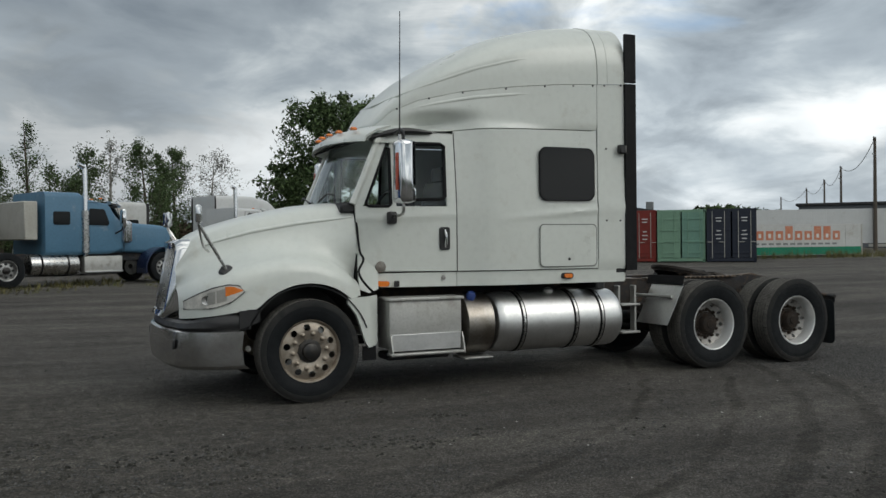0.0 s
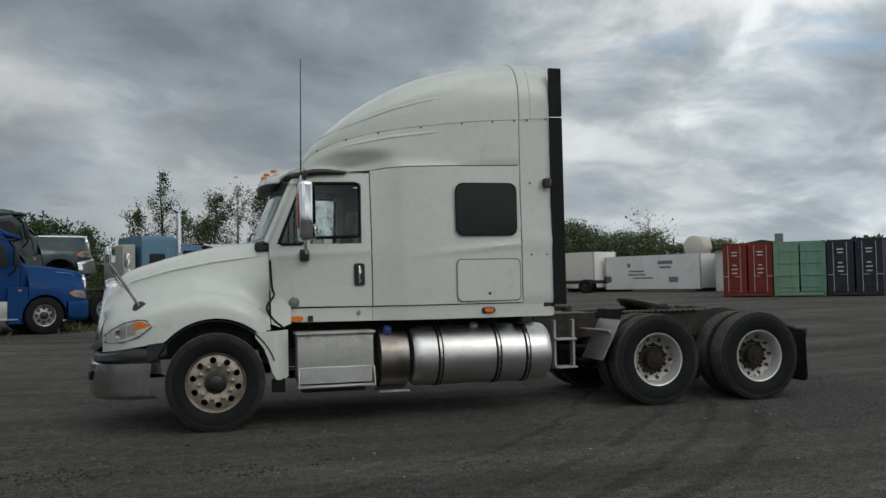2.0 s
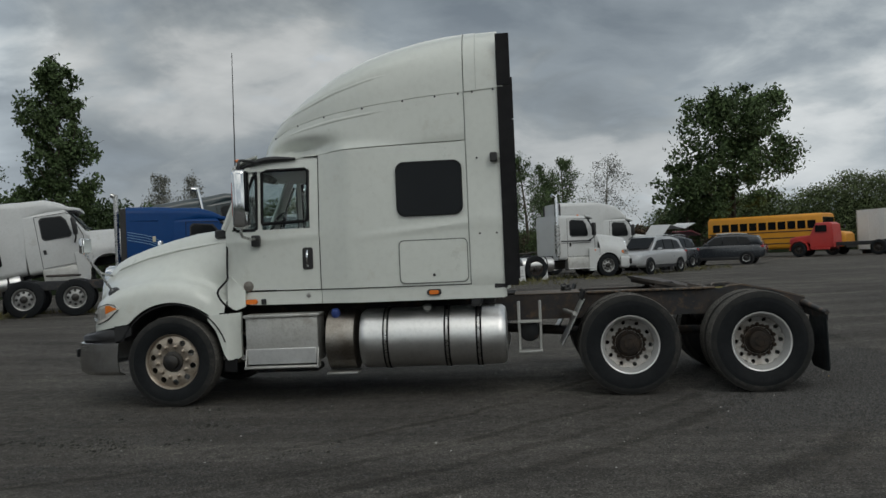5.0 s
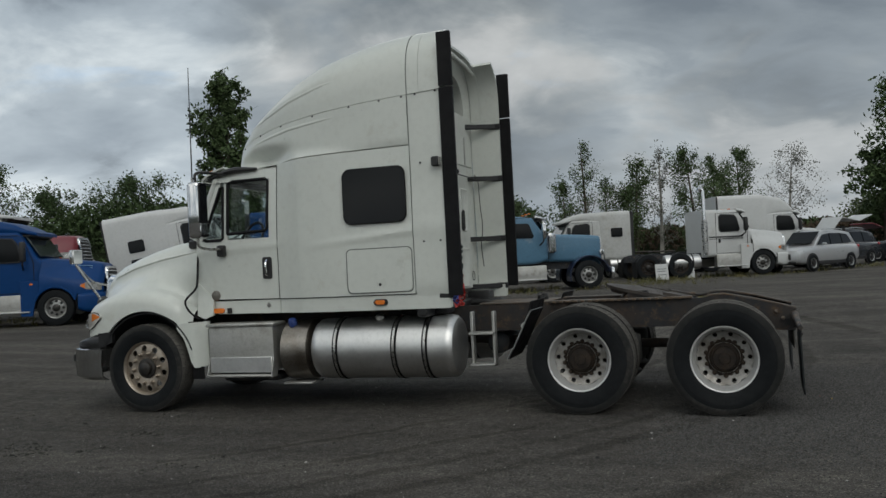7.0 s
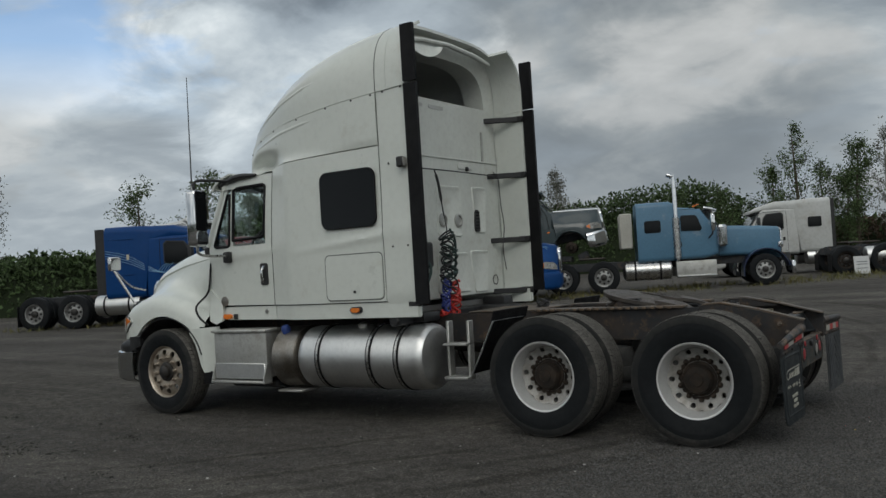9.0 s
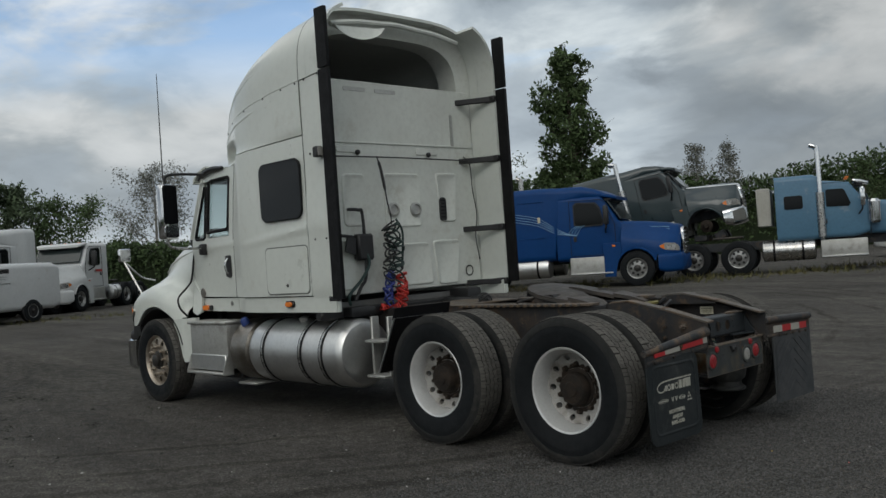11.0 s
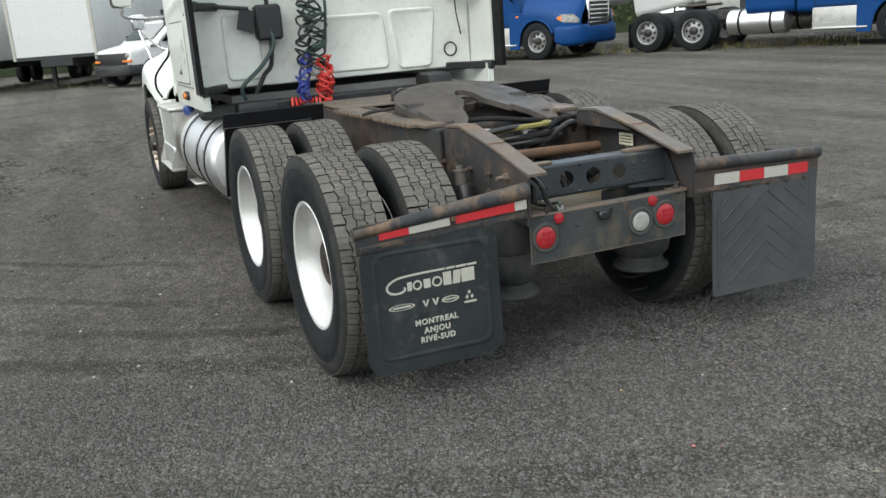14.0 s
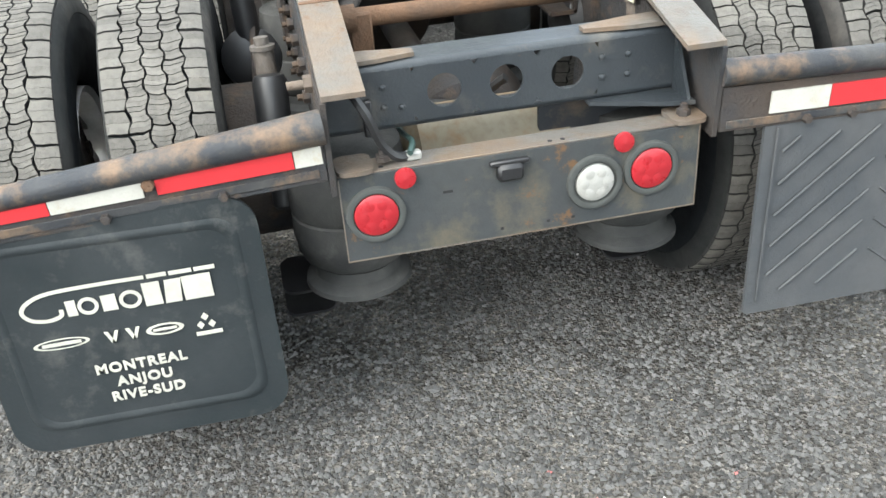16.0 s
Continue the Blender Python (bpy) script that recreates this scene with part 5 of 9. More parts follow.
def tread_mesh(R, w):
    """Worn drive tread: five ribs of sipped lugs with wandering grooves, the shoulder lugs split and open at the edge."""
    bm = nb()
    r = np.random.default_rng(int(R * 1000))
    ribs = ((-0.88, -0.50, 60, 2), (-0.50, -0.17, 54, 5), (-0.17, 0.17, 46, 6), (0.17, 0.50, 54, 5), (0.50, 0.88, 60, 2))
    for j, (f0, f1, lugs, cuts) in enumerate(ribs):
        shoulder = j in (0, 4)
        step = 2 * math.pi / lugs
        open_gap, fine_gap = (0.0048 if shoulder else 0.0027) / R, (0.0013 if shoulder else 0.0009) / R
        phase = 0.37 * j

        def groove(a, g):
            v = math.sin(54 * a + 1.9 * g)
            return 0.0042 * max(-1.0, min(1.0, 1.8 * v))
        for k in range(lugs):
            jit = r.normal() * 0.0012 / R
            for c in range(cuts):
                a0 = step * (k + c / cuts) + phase * step + (open_gap / 2 if c == 0 else fine_gap / 2) + jit
                a1 = step * (k + (c + 1) / cuts) + phase * step - (open_gap / 2 if c == cuts - 1 else fine_gap / 2) + jit
                ring = []
                for a, back in ((a0, 0), (a1, 1)):
                    for q in ((0.0, 0.34, 0.67, 1.0) if not back else (1.0, 0.67, 0.34, 0.0)):
                        base0 = f0 * w + (0.0 if j == 0 else groove(a, j) + 0.0026)
                        base1 = f1 * w + (0.0 if j == 4 else groove(a, j + 1) - 0.0026)
                        bend = ((0.0012 if shoulder else 0.0022) * math.sin(6.28 * q + 0.7 * j) + 0.004 * (q - 0.5) * (1 if j % 2 else -1)) / R
                        ring.append((a + bend, base0 + (base1 - base0) * q))
                top, low = [], []
                for a, y in ring:
                    rr = R - 0.055 * max(0.0, abs(y) / w - 0.60) ** 2 * (0.5 if not shoulder else 1.5) * w / 0.134 - 0.0012 * (c % 2)
                    top.append(bm.verts.new((rr * math.cos(a), y, rr * math.sin(a))))
                    low.append(bm.verts.new(((R - 0.024) * math.cos(a), y, (R - 0.024) * math.sin(a))))
                for i in range(3):
                    bm.faces.new((top[i], top[i + 1], top[6 - i], top[7 - i]))
                for i in range(8):
                    bm.faces.new((low[i], low[(i + 1) % 8], top[(i + 1) % 8], top[i])).material_index = 1
    return bm


def build_wheel(parent, m, kind):
    """kind: steer, outer or inner. The outer face looks towards -y."""
    w = new("wheel")
    w.empty_display_size = 0.1
    w.parent, w.matrix_basis = parent, m
    R, hw = (0.497, 0.145) if kind == "steer" else (0.524, 0.134)
    part("tyre", tyre_mesh(R, hw), "tyre", w, "black truck tyre with worn tread")
    for q in (-1, 1):
        part("tyre_shoulder", lathe(nb(), [(R - 0.018, q * 0.80 * hw), (R - 0.0165, q * 0.885 * hw), (R - 0.024, q * 0.935 * hw), (R - 0.052, q * 0.984 * hw), (R - 0.066, q * 0.992 * hw), (R - 0.070, q * 0.97 * hw), (R - 0.030, q * 0.82 * hw)], (0, 0, 0), (0, 1, 0), 56, True), "shoulder", w)
    part("tread", tread_mesh(R, hw), "tread", w, smooth=20).data.materials.append(M["groove"])
    if kind == "steer":
        part("rim", lathe(nb(), [(0.306, -0.112), (0.300, -0.122), (0.288, -0.112), (0.278, -0.085), (0.268, -0.05), (0.262, 0.11), (0.275, 0.11), (0.29, -0.09)], (0, 0, 0), (0, 1, 0), 40, True), "wheel_f", w)
        part("disc", shell(holed_disc(nb(), 0.098, 0.278, 0.226, 0.033, 10, lambda r: -0.088 - 0.018 * math.sin(math.pi * min(1, max(0, (r - 0.1) / 0.17)))), 0.006), "wheel_f", w, "tarnished aluminium disc with ten hand holes")
        hub = part("hub", lathe(nb(), [(0.112, -0.06), (0.112, -0.108), (0.095, -0.112), (0.080, -0.114), (0.074, -0.148), (0.050, -0.160), (0.0, -0.163)], (0, 0, 0), (0, 1, 0), 24), "hubblack", w, "dark greasy hub cap")
        nut_y, nut_mat = -0.118, "wheel_f"
    else:
        part("rim", lathe(nb(), [(0.312, -0.105), (0.303, -0.117), (0.290, -0.112), (0.280, -0.09), (0.272, -0.06), (0.258, -0.03), (0.254, 0.10), (0.27, 0.11), (0.285, -0.06)], (0, 0, 0), (0, 1, 0), 40, True), "rim_r", w, "pale polished rim")
        if kind == "outer":
            part("disc", shell(holed_disc(nb(), 0.130, 0.258, 0.224, 0.028, 10, lambda r: 0.048 - 0.035 * max(0, (r - 0.19) / 0.07)), 0.006), "disc_r", w, "dished dirty white disc with ten hand holes")
            hub = part("hub", lathe(nb(), [(0.142, 0.052), (0.140, 0.030), (0.120, 0.024), (0.112, -0.030), (0.100, -0.045), (0.055, -0.050), (0.050, -0.058), (0.0, -0.060)], (0, 0, 0), (0, 1, 0), 24), "hub", w, "rusty axle flange")
            part("flange", lathe(nb(), [(0.194, 0.052), (0.192, 0.041), (0.150, 0.038), (0.138, 0.044)], (0, 0, 0), (0, 1, 0), 40, True), "hub", w, "dark oily bolt flange")
        else:
            part("disc", lathe(nb(), [(0.258, -0.06), (0.10, -0.06), (0.10, -0.04), (0.258, -0.04)], (0, 0, 0), (0, 1, 0), 32, True), "hub", w)
        nut_y, nut_mat = 0.030, "hub"
    if kind != "inner":
        nut = None
        for k in range(10):
            a = 2 * math.pi * (k + 0.5) / 10
            place = pose(0.1675 * math.cos(a), nut_y, 0.1675 * math.sin(a))
            if nut is None:
                nut = part("wheel_nut", lathe(nb(), [(0.024, 0.03), (0.022, 0.0), (0.017, -0.004), (0.016, -0.022), (0.010, -0.028), (0.0, -0.030)], (0, 0, 0), (0, 1, 0), 8), nut_mat, w)
                nut.matrix_basis = place
            else:
                twin(nut, place)
    return w


def copy_part(ob, m):
    o = copy_thing(ob, m)
    return o


steer = build_wheel(truck, pose(0, -1.045, 0.497, 0, 12, 0), "steer")
copy_part(steer, pose(0, 1.045, 0.497, 0, 31, 180))
YR = 0.005   # the rear axles stand this far off the line of the nose
dual_o = build_wheel(truck, pose(4.935, YR - 1.075, 0.522, 0, 5, 0), "outer")
dual_i = build_wheel(truck, pose(4.935, YR - 0.735, 0.522, 0, 20, 0), "inner")
for x, z in ((4.935, 0.524), (6.265, 0.510)):
    for s in (-1, 1):
        if (x, s) != (4.935, -1):
            copy_part(dual_o, pose(x, YR + s * 1.075, z, 0, 17 * x, 0 if s < 0 else 180))
            copy_part(dual_i, pose(x, YR + s * 0.735, z, 0, 29 * x, 0 if s < 0 else 180))

# ---- chassis, tail and the gear behind the sleeper ----
for s in (-1, 1):
    bm = nb()
    box(bm, (2.75, 0.02 + s * 0.43, 0.90), (6.7, 0.012, 0.27), 0.0)
    for z in (0.768, 1.032):
        box(bm, (2.75, 0.02 + s * 0.395, z), (6.7, 0.08, 0.012))
    part("frame_rail", bm, "rusty", truck, "rusty black steel frame rail")
    # folded tail piece: outer web, sloping ramp on top of it, cheek under the hump
    yo = 0.045 + s * 0.433
    yi = yo - s * 0.086
    line = [(6.09, 1.030), (6.13, 1.062), (6.28, 1.070), (6.59, 1.006), (6.945, 0.912)]
    web = prism(nb(), [(5.95, 0.74), (6.93, 0.69), (6.945, 0.902), (6.59, 0.996), (6.28, 1.058), (6.13, 1.052), (6.02, 1.035), (5.95, 1.03)], 0.012, Matrix.Translation((0, yo + 0.006, 0)) @ XZ)
    bmesh.ops.triangulate(web, faces=[f for f in web.faces if len(f.verts) > 4])
    part("tail_web", web, "rusty", truck, "rust-streaked folded tail web")
    strip = [(x, z + 0.006) for x, z in line] + [(x, z - 0.006) for x, z in reversed(line)]
    ramp = prism(nb(), strip, 0.090, Matrix.Translation((0, (yo + yi) / 2 + 0.045, 0)) @ XZ)
    bmesh.ops.triangulate(ramp, faces=[f for f in ramp.faces if len(f.verts) > 4])
    part("trailer_ramp", ramp, "ramp", truck, "scraped rusty trailer guide ramp")
    part("ramp_weld", box(nb(), (6.585, (yo + yi) / 2, 1.013), (0.012, 0.088, 0.006), 0.002, pose(0, 0, 0, 0, 13, 0)), "rusttube", truck)
    part("ramp_cheek", prism(nb(), [(6.07, 0.98), (6.58, 0.985), (6.57, 0.998), (6.28, 1.060), (6.13, 1.052), (6.09, 1.022)], 0.008, Matrix.Translation((0, yi + s * 0.006 + 0.004, 0)) @ XZ), "rusty", truck)
    part("ramp_nose", box(nb(), (6.10, (yo + yi) / 2, 1.02), (0.010, 0.08, 0.075), 0.002, pose(0, 0, 0, 0, -28, 0)), "rusty", truck)
    part("tail_foot", prism(nb(), rounded(6.83, yi - 0.005 if s > 0 else yi - 0.075, 6.925, yi + 0.075 if s > 0 else yi + 0.005, 0.02, 3), 0.010, Matrix.Translation((0, 0, 0.726)) @ Matrix()), "ramp", truck, "rusty bolted foot plate")
    part("tail_bolt", lathe(nb(), [(0.016, 0), (0.016, 0.014), (0.009, 0.016), (0.009, 0.026)], (6.885, yi - s * 0.03 if s < 0 else yi + 0.03, 0.736), (0, 0, 1), 6), "rusty", truck)
    for x, z in ((6.76, 0.885), (6.82, 0.815)):
        part("stud", cyl(nb(), (x, yo, z), (x, yo + s * 0.060, z), 0.011, 0.010, 10), "worn", truck)
        part("stud_nut", lathe(nb(), [(0.020, 0.0), (0.020, 0.022), (0.012, 0.024)], (x, yo, z), (0, s, 0), 6), "worn", truck)
    bolt = None
    for x, z in [(x, z) for x in (6.1, 6.25, 6.4, 6.6) for z in (0.80, 0.88)] + [(x, 0.9) for x in spans(4.4, 5.9, 9)]:
        if bolt is None:
            bolt = part("frame_bolt", lathe(nb(), [(0.016, 0.0), (0.016, 0.018), (0.008, 0.02), (0.008, 0.032)], (0, 0, 0), (0, s, 0), 6), "rusty", truck)
            bolt.matrix_basis = pose(x, yo + s * 0.004, z)
        else:
            twin(bolt, pose(x, yo + s * 0.004, z))
    # mud flap hanger, reflective tape and flap
    bm = nb()
    y_in, y_out, z_in, z_out, r_in, r_out = (0.392, 1.180, 0.848, 0.783, 0.037, 0.022) if s < 0 else (0.482, 1.262, 0.838, 0.806, 0.031, 0.029)
    tube(bm, [(6.925, s * y_in, z_in), (6.925, s * y_out, z_out)], lambda f: r_in + (r_out - r_in) * f, 16, 0)
    hanger = part("mud_flap_hanger", bm, "hanger", truck, "tapered black hanger tube with a rusty end" if s < 0 else "straight rusty hanger tube")
    bar_in, bar_out = (0.800, 0.768) if s < 0 else (0.765, 0.745)
    lean = math.degrees(math.atan2(bar_out - bar_in, y_out - y_in)) * s
    mid = (bar_in + bar_out) / 2
    part("clamp_bar", box(nb(), (6.930, s * (y_in + y_out) / 2, mid - 0.012), (0.010, y_out - y_in - 0.01, 0.115 if s < 0 else 0.105), 0.002, pose(0, 0, 0, lean, 0, 0)), "rusty", hanger, "rust-edged flat bar clamping the flap")
    part("rust_edge", box(nb(), (6.9365, s * (y_in + y_out) / 2, mid - 0.048), (0.003, y_out - y_in - 0.04, 0.018), 0.001, pose(0, 0, 0, lean, 0, 0)), "hanger", hanger)
    cuts = [(-1.075, -0.948, "tape_red"), (-0.946, -0.764, "tape_white"), (-0.738, -0.462, "tape_red"), (-0.460, -0.403, "tape_white")] if s < 0 else \
        [(0.606, 0.754, "tape_white"), (0.756, 0.905, "tape_red"), (0.907, 1.058, "tape_white"), (1.060, 1.185, "tape_red")]
    for a, b, mat in cuts:
        f = (abs((a + b) / 2) - y_in) / (y_out - y_in)
        z = bar_in + (bar_out - bar_in) * f - (0.0 if s < 0 else 0.006)
        part("reflective_tape", box(nb(), (6.9375, (a + b) / 2, z), (0.004, b - a, 0.052), 0.0, pose(0, 0, 0, lean, 0, 0)), mat, hanger)
    for y in spans(y_in + 0.22, y_out - 0.10, 2 if s < 0 else 4):
        f = (y - y_in) / (y_out - y_in)
        part("hanger_bolt", lathe(nb(), [(0.012, 0), (0.010, 0.012)], (6.938, s * y, bar_in + (bar_out - bar_in) * f - 0.055), (1, 0, 0), 6), "rusty", hanger)
part("hanger_bolt", lathe(nb(), [(0.015, 0), (0.012, 0.014)], (6.9375, -0.751, 0.786), (1, 0, 0), 6), "rusttube", truck)

# printed flap on the driver's side, ribbed flap on the other
def flap(y0, y1, z0, z1, r, mat, label, bow):
    pts = rounded(y0, z0, y1, z1, r, 6)
    bm = prism(nb(), pts, 0.010, YZ)
    bmesh.ops.triangulate(bm, faces=[f for f in bm.faces if len(f.verts) > 4])
    for v in bm.verts:
        k = (z1 - v.co.z) / (z1 - z0)
        v.co.x += 6.925 + bow * k * k + 0.006 * math.sin(7 * v.co.y)
    return part("mud_flap", bm, mat, truck, label)


fl = flap(-1.165, -0.555, 0.172, 0.735, 0.075, "flap", "black mud flap with cream lettering", 0.012)
ring = nb()
loft(ring, [[(6.9362 + h + 0.012 * ((0.745 - z) / 0.56) ** 2 + 0.006 * math.sin(7 * y), y, z) for y, z in rounded(-1.118 + d, 0.226 + d, -0.598 - d, 0.692 - d, 0.05, 5)] for d, h in ((0.0, 0.0), (0.006, 0.004), (0.014, 0.004), (0.022, 0.0))],
     closed=True)
part("raised_border", ring, "flap", fl)


def on_flap(y, z, lift=0.0015):
    return Matrix.Translation((6.937 + 0.012 * ((0.745 - z) / 0.56) ** 2 + 0.006 * math.sin(7 * y) + lift, y, z)) @ YZ


for k, (word, z) in enumerate((("MONTREAL", 0.372), ("ANJOU", 0.334), ("RIVE-SUD", 0.296))):
    text_on("lettering", word, 0.0335, on_flap(-0.858, z), "print", fl)
# the dealer's mark as plain shapes: a sweeping bar, a ring and a row of blocks
def stroke(y0, z0, y1, z1):
    part("print_block", prism(nb(), [(y0, z0), (y1, z0), (y1, z1), (y0, z1)], 0.002, on_flap((y0 + y1) / 2, (z0 + z1) / 2) @ Matrix.Translation((-(y0 + y1) / 2, -(z0 + z1) / 2, 0))), "print", fl)
def oval(y, z, ry, rz, w=0.2, n=20):
    outl = [(ry * math.cos(a), rz * math.sin(a)) for a in spans(0, 2 * math.pi, n)[:-1]]
    bm = nb()
    m = on_flap(y, z)
    loft(bm, [[m @ Vector((a * f, b * f, d)) for a, b in outl] for f, d in ((1, 0), (1, 0.002), (1 - w, 0.002), (1 - w, 0))], closed=True)
    part("print_ring", bm, "print", fl)
def ribbon(path, wide):
    """A flat printed line of even width along a smooth path of (y, z)."""
    line = curve_points([(y, z, 0) for y, z in path], 6)
    a, b = [], []
    for i, p in enumerate(line):
        d = (line[min(i + 1, len(line) - 1)] - line[max(i - 1, 0)]).normalized()
        n = Vector((-d.y, d.x, 0)) * wide / 2
        for row, q in ((a, p + n), (b, p - n)):
            row.append(on_flap(q.x, q.y, 0.0030).translation)
    part("print_line", loft(nb(), [a, b]), "print", fl)


def slab(y, z0, z1, wd, slant=0.0):
    m = on_flap(y, 0.54) @ Matrix.Translation((-y, -0.54, 0))
    part("print_block", prism(nb(), [(y, z0), (y + wd, z0), (y + wd + slant, z1), (y + slant, z1)], 0.002, m), "print", fl)


# a bar that curls into an open ring, then rings and blocks
ribbon([(-0.806, 0.583), (-0.90, 0.582), (-1.00, 0.577), (-1.045, 0.562), (-1.062, 0.540), (-1.048, 0.519), (-1.015, 0.512), (-0.988, 0.520), (-0.985, 0.535)], 0.009)
for a, b in ((-0.800, -0.760), (-0.755, -0.708), (-0.703, -0.660)):
    stroke(a, 0.5785, b, 0.5875)
slab(-0.974, 0.515, 0.552, 0.020)
oval(-0.930, 0.534, 0.021, 0.021, 0.36, 24)
slab(-0.902, 0.515, 0.553, 0.030)
oval(-0.843, 0.535, 0.023, 0.022, 0.34, 24)
slab(-0.815, 0.512, 0.568, 0.036)
slab(-0.774, 0.512, 0.568, 0.034, 0.006)
slab(-0.733, 0.512, 0.570, 0.060)
oval(-1.005, 0.452, 0.058, 0.013, 0.14)
stroke(-1.045, 0.448, -0.965, 0.456)
for k in range(4):
    y = -0.915 + 0.022 * k
    part("print_block", prism(nb(), [(y, 0.465), (y + 0.008, 0.465), (y + (0.019 if k % 2 == 0 else -0.003), 0.436), (y + (0.011 if k % 2 == 0 else -0.011), 0.436)], 0.002, on_flap(-0.88, 0.45) @ Matrix.Translation((0.88, -0.45, 0))), "print", fl)
oval(-0.790, 0.450, 0.040, 0.014, 0.25)
stroke(-0.815, 0.447, -0.765, 0.453)
for dy, dz in ((0, 0.017), (-0.012, -0.003), (0.012, -0.003)):
    part("print_block", prism(nb(), [(-0.703 + dy, 0.447 + dz - 0.010), (-0.695 + dy, 0.447 + dz), (-0.703 + dy, 0.447 + dz + 0.010), (-0.711 + dy, 0.447 + dz)], 0.002, on_flap(-0.70, 0.45) @ Matrix.Translation((0.70, -0.45, 0))), "print", fl)
stroke(-0.728, 0.418, -0.672, 0.427)

fr = flap(0.605, 1.245, 0.175, 0.735, 0.012, "flap_grey", "worn grey ribbed rubber mud flap", 0.004)
for k in range(-2, 6):
    for side in (-1, 1):
        apex = 0.34 + 0.085 * k
        pts = [(abs_y, apex + 0.16 - 0.80 * abs_y) for abs_y in spans(0.016, 0.265, 12)]
        pts = [(a, b) for a, b in pts if 0.232 < b < 0.675]
        if len(pts) > 2:
            part("flap_rib", tube(nb(), [(6.938, 0.918 + side * a, b) for a, b in pts], 0.0038, 5, 0), "flap_grey", fr)
for pts in ([(0.635, 0.215), (0.635, 0.69)], [(1.20, 0.215), (1.20, 0.69)]):
    part("flap_rib", tube(nb(), [(6.9375, y, z) for y, z in pts], 0.004, 5, 0), "flap_grey", fr)

# rear cross member with three round holes
bm = nb()
CX, CZ = 6.785, 0.837
for y in (-0.107, 0.037, 0.181):
    circ, sq = [], []
    for i in range(32):
        a = -0.75 * math.pi + 2 * math.pi * i / 32
        f = min(0.072 / max(1e-6, abs(math.cos(a))), 0.062 / max(1e-6, abs(math.sin(a))))
        sq.append((y + f * math.cos(a), CZ + f * math.sin(a)))
        circ.append((y + 0.039 * math.cos(a), CZ + 0.039 * math.sin(a)))
    loft(bm, [[(CX, a, b) for a, b in sq], [(CX, a, b) for a, b in circ], [(CX - 0.008, a, b) for a, b in circ], [(CX - 0.008, a, b) for a, b in sq]], closed=True)
for y0, y1 in ((-0.375, -0.179), (0.253, 0.455)):
    box(bm, (CX - 0.004, (y0 + y1) / 2, CZ), (0.008, y1 - y0, 0.124))
bmesh.ops.remove_doubles(bm, verts=bm.verts, dist=0.0008)
member = part("cross_member", bm, "deepblue", truck, "blue-black cross member with three round holes")
for q in (-1, 1):
    prof = [(CX - 0.016 + 0.016 * math.cos(a), CZ + q * (0.061 + 0.016 * math.sin(a))) for a in spans(0, math.pi / 2, 5)] + [(CX - 0.10, CZ + q * 0.077)]
    inner = [(CX - 0.10, CZ + q * 0.070)] + [(CX - 0.016 + 0.009 * math.cos(a), CZ + q * (0.061 + 0.009 * math.sin(a))) for a in spans(math.pi / 2, 0, 5)]
    part("member_flange", loft(nb(), [[(x, y, z) for x, z in prof + inner] for y in (-0.375, 0.455)], cap=True, closed=True), "deepblue", member)
for y, z in ((-0.245, 0.862), (-0.245, 0.815), (0.262, 0.862), (0.262, 0.815), (0.325, 0.862), (0.325, 0.815), (-0.205, 0.812)):
    part("rivet", lathe(nb(), [(0.008, 0), (0.007, 0.004), (0.0, 0.006)], (CX + 0.001, y, z), (1, 0, 0), 10), "deepblue", truck)
part("wire_clip", box(nb(), (CX + 0.012, -0.285, 0.80), (0.016, 0.022, 0.085), 0.004), "black", truck)
for q, y0, y1 in ((-1, -0.375, -0.165), (1, 0.455, 0.225)):
    poly = [(6.70, y0), (CX + 0.004, y0), (CX - 0.004, y0 + (y1 - y0) * 0.6), (6.765, y1), (6.735, y1), (6.71, y0 + (y1 - y0) * 0.5)]
    part("gusset", prism(nb(), poly, 0.010, Matrix.Translation((0, 0, CZ + 0.079))), "ramp", truck, "flat rusty gusset plate")
part("gusset", prism(nb(), [(CX - 0.02, 0.455), (CX + 0.09, 0.455), (CX + 0.08, 0.40), (CX + 0.01, 0.23), (CX - 0.02, 0.23)], 0.010, Matrix.Translation((0, 0, 0.752))), "deepblue", truck, "black bent gusset plate")
part("gusset_web", prism(nb(), [(CX, 0.757), (CX + 0.085, 0.757), (CX + 0.06, 0.80), (CX, 0.90)], 0.008, Matrix.Translation((0, 0.447, 0)) @ XZ), "deepblue", truck)
part("bracket", box(nb(), (6.70, 0.27, 0.665), (0.012, 0.27, 0.15), 0.004), "steel", truck, "dull grey bracket plate")
for x in (4.3, 5.6):
    part("cross_member", box(nb(), (x, 0.02, 0.90), (0.14, 0.84, 0.20), 0.02), "steel", truck)
part("torsion_tube", cyl(nb(), (6.40, -0.30, 0.915), (6.28, 0.40, 0.880), 0.026, 0.026, 12), "rusttube", truck, "rusty cross tube")
part("tube_tab", box(nb(), (6.41, -0.235, 0.865), (0.016, 0.060, 0.13), 0.006), "rusttube", truck)
part("tube_boss", lathe(nb(), [(0.036, -0.03), (0.036, 0.03)], (6.40, -0.275, 0.914), (0, 1, 0), 14), "rusttube", truck)
part("torque_rod", cyl(nb(), (5.62, -0.05, 0.95), (6.30, -0.26, 0.90), 0.025, 0.025, 10), "rusty", truck)

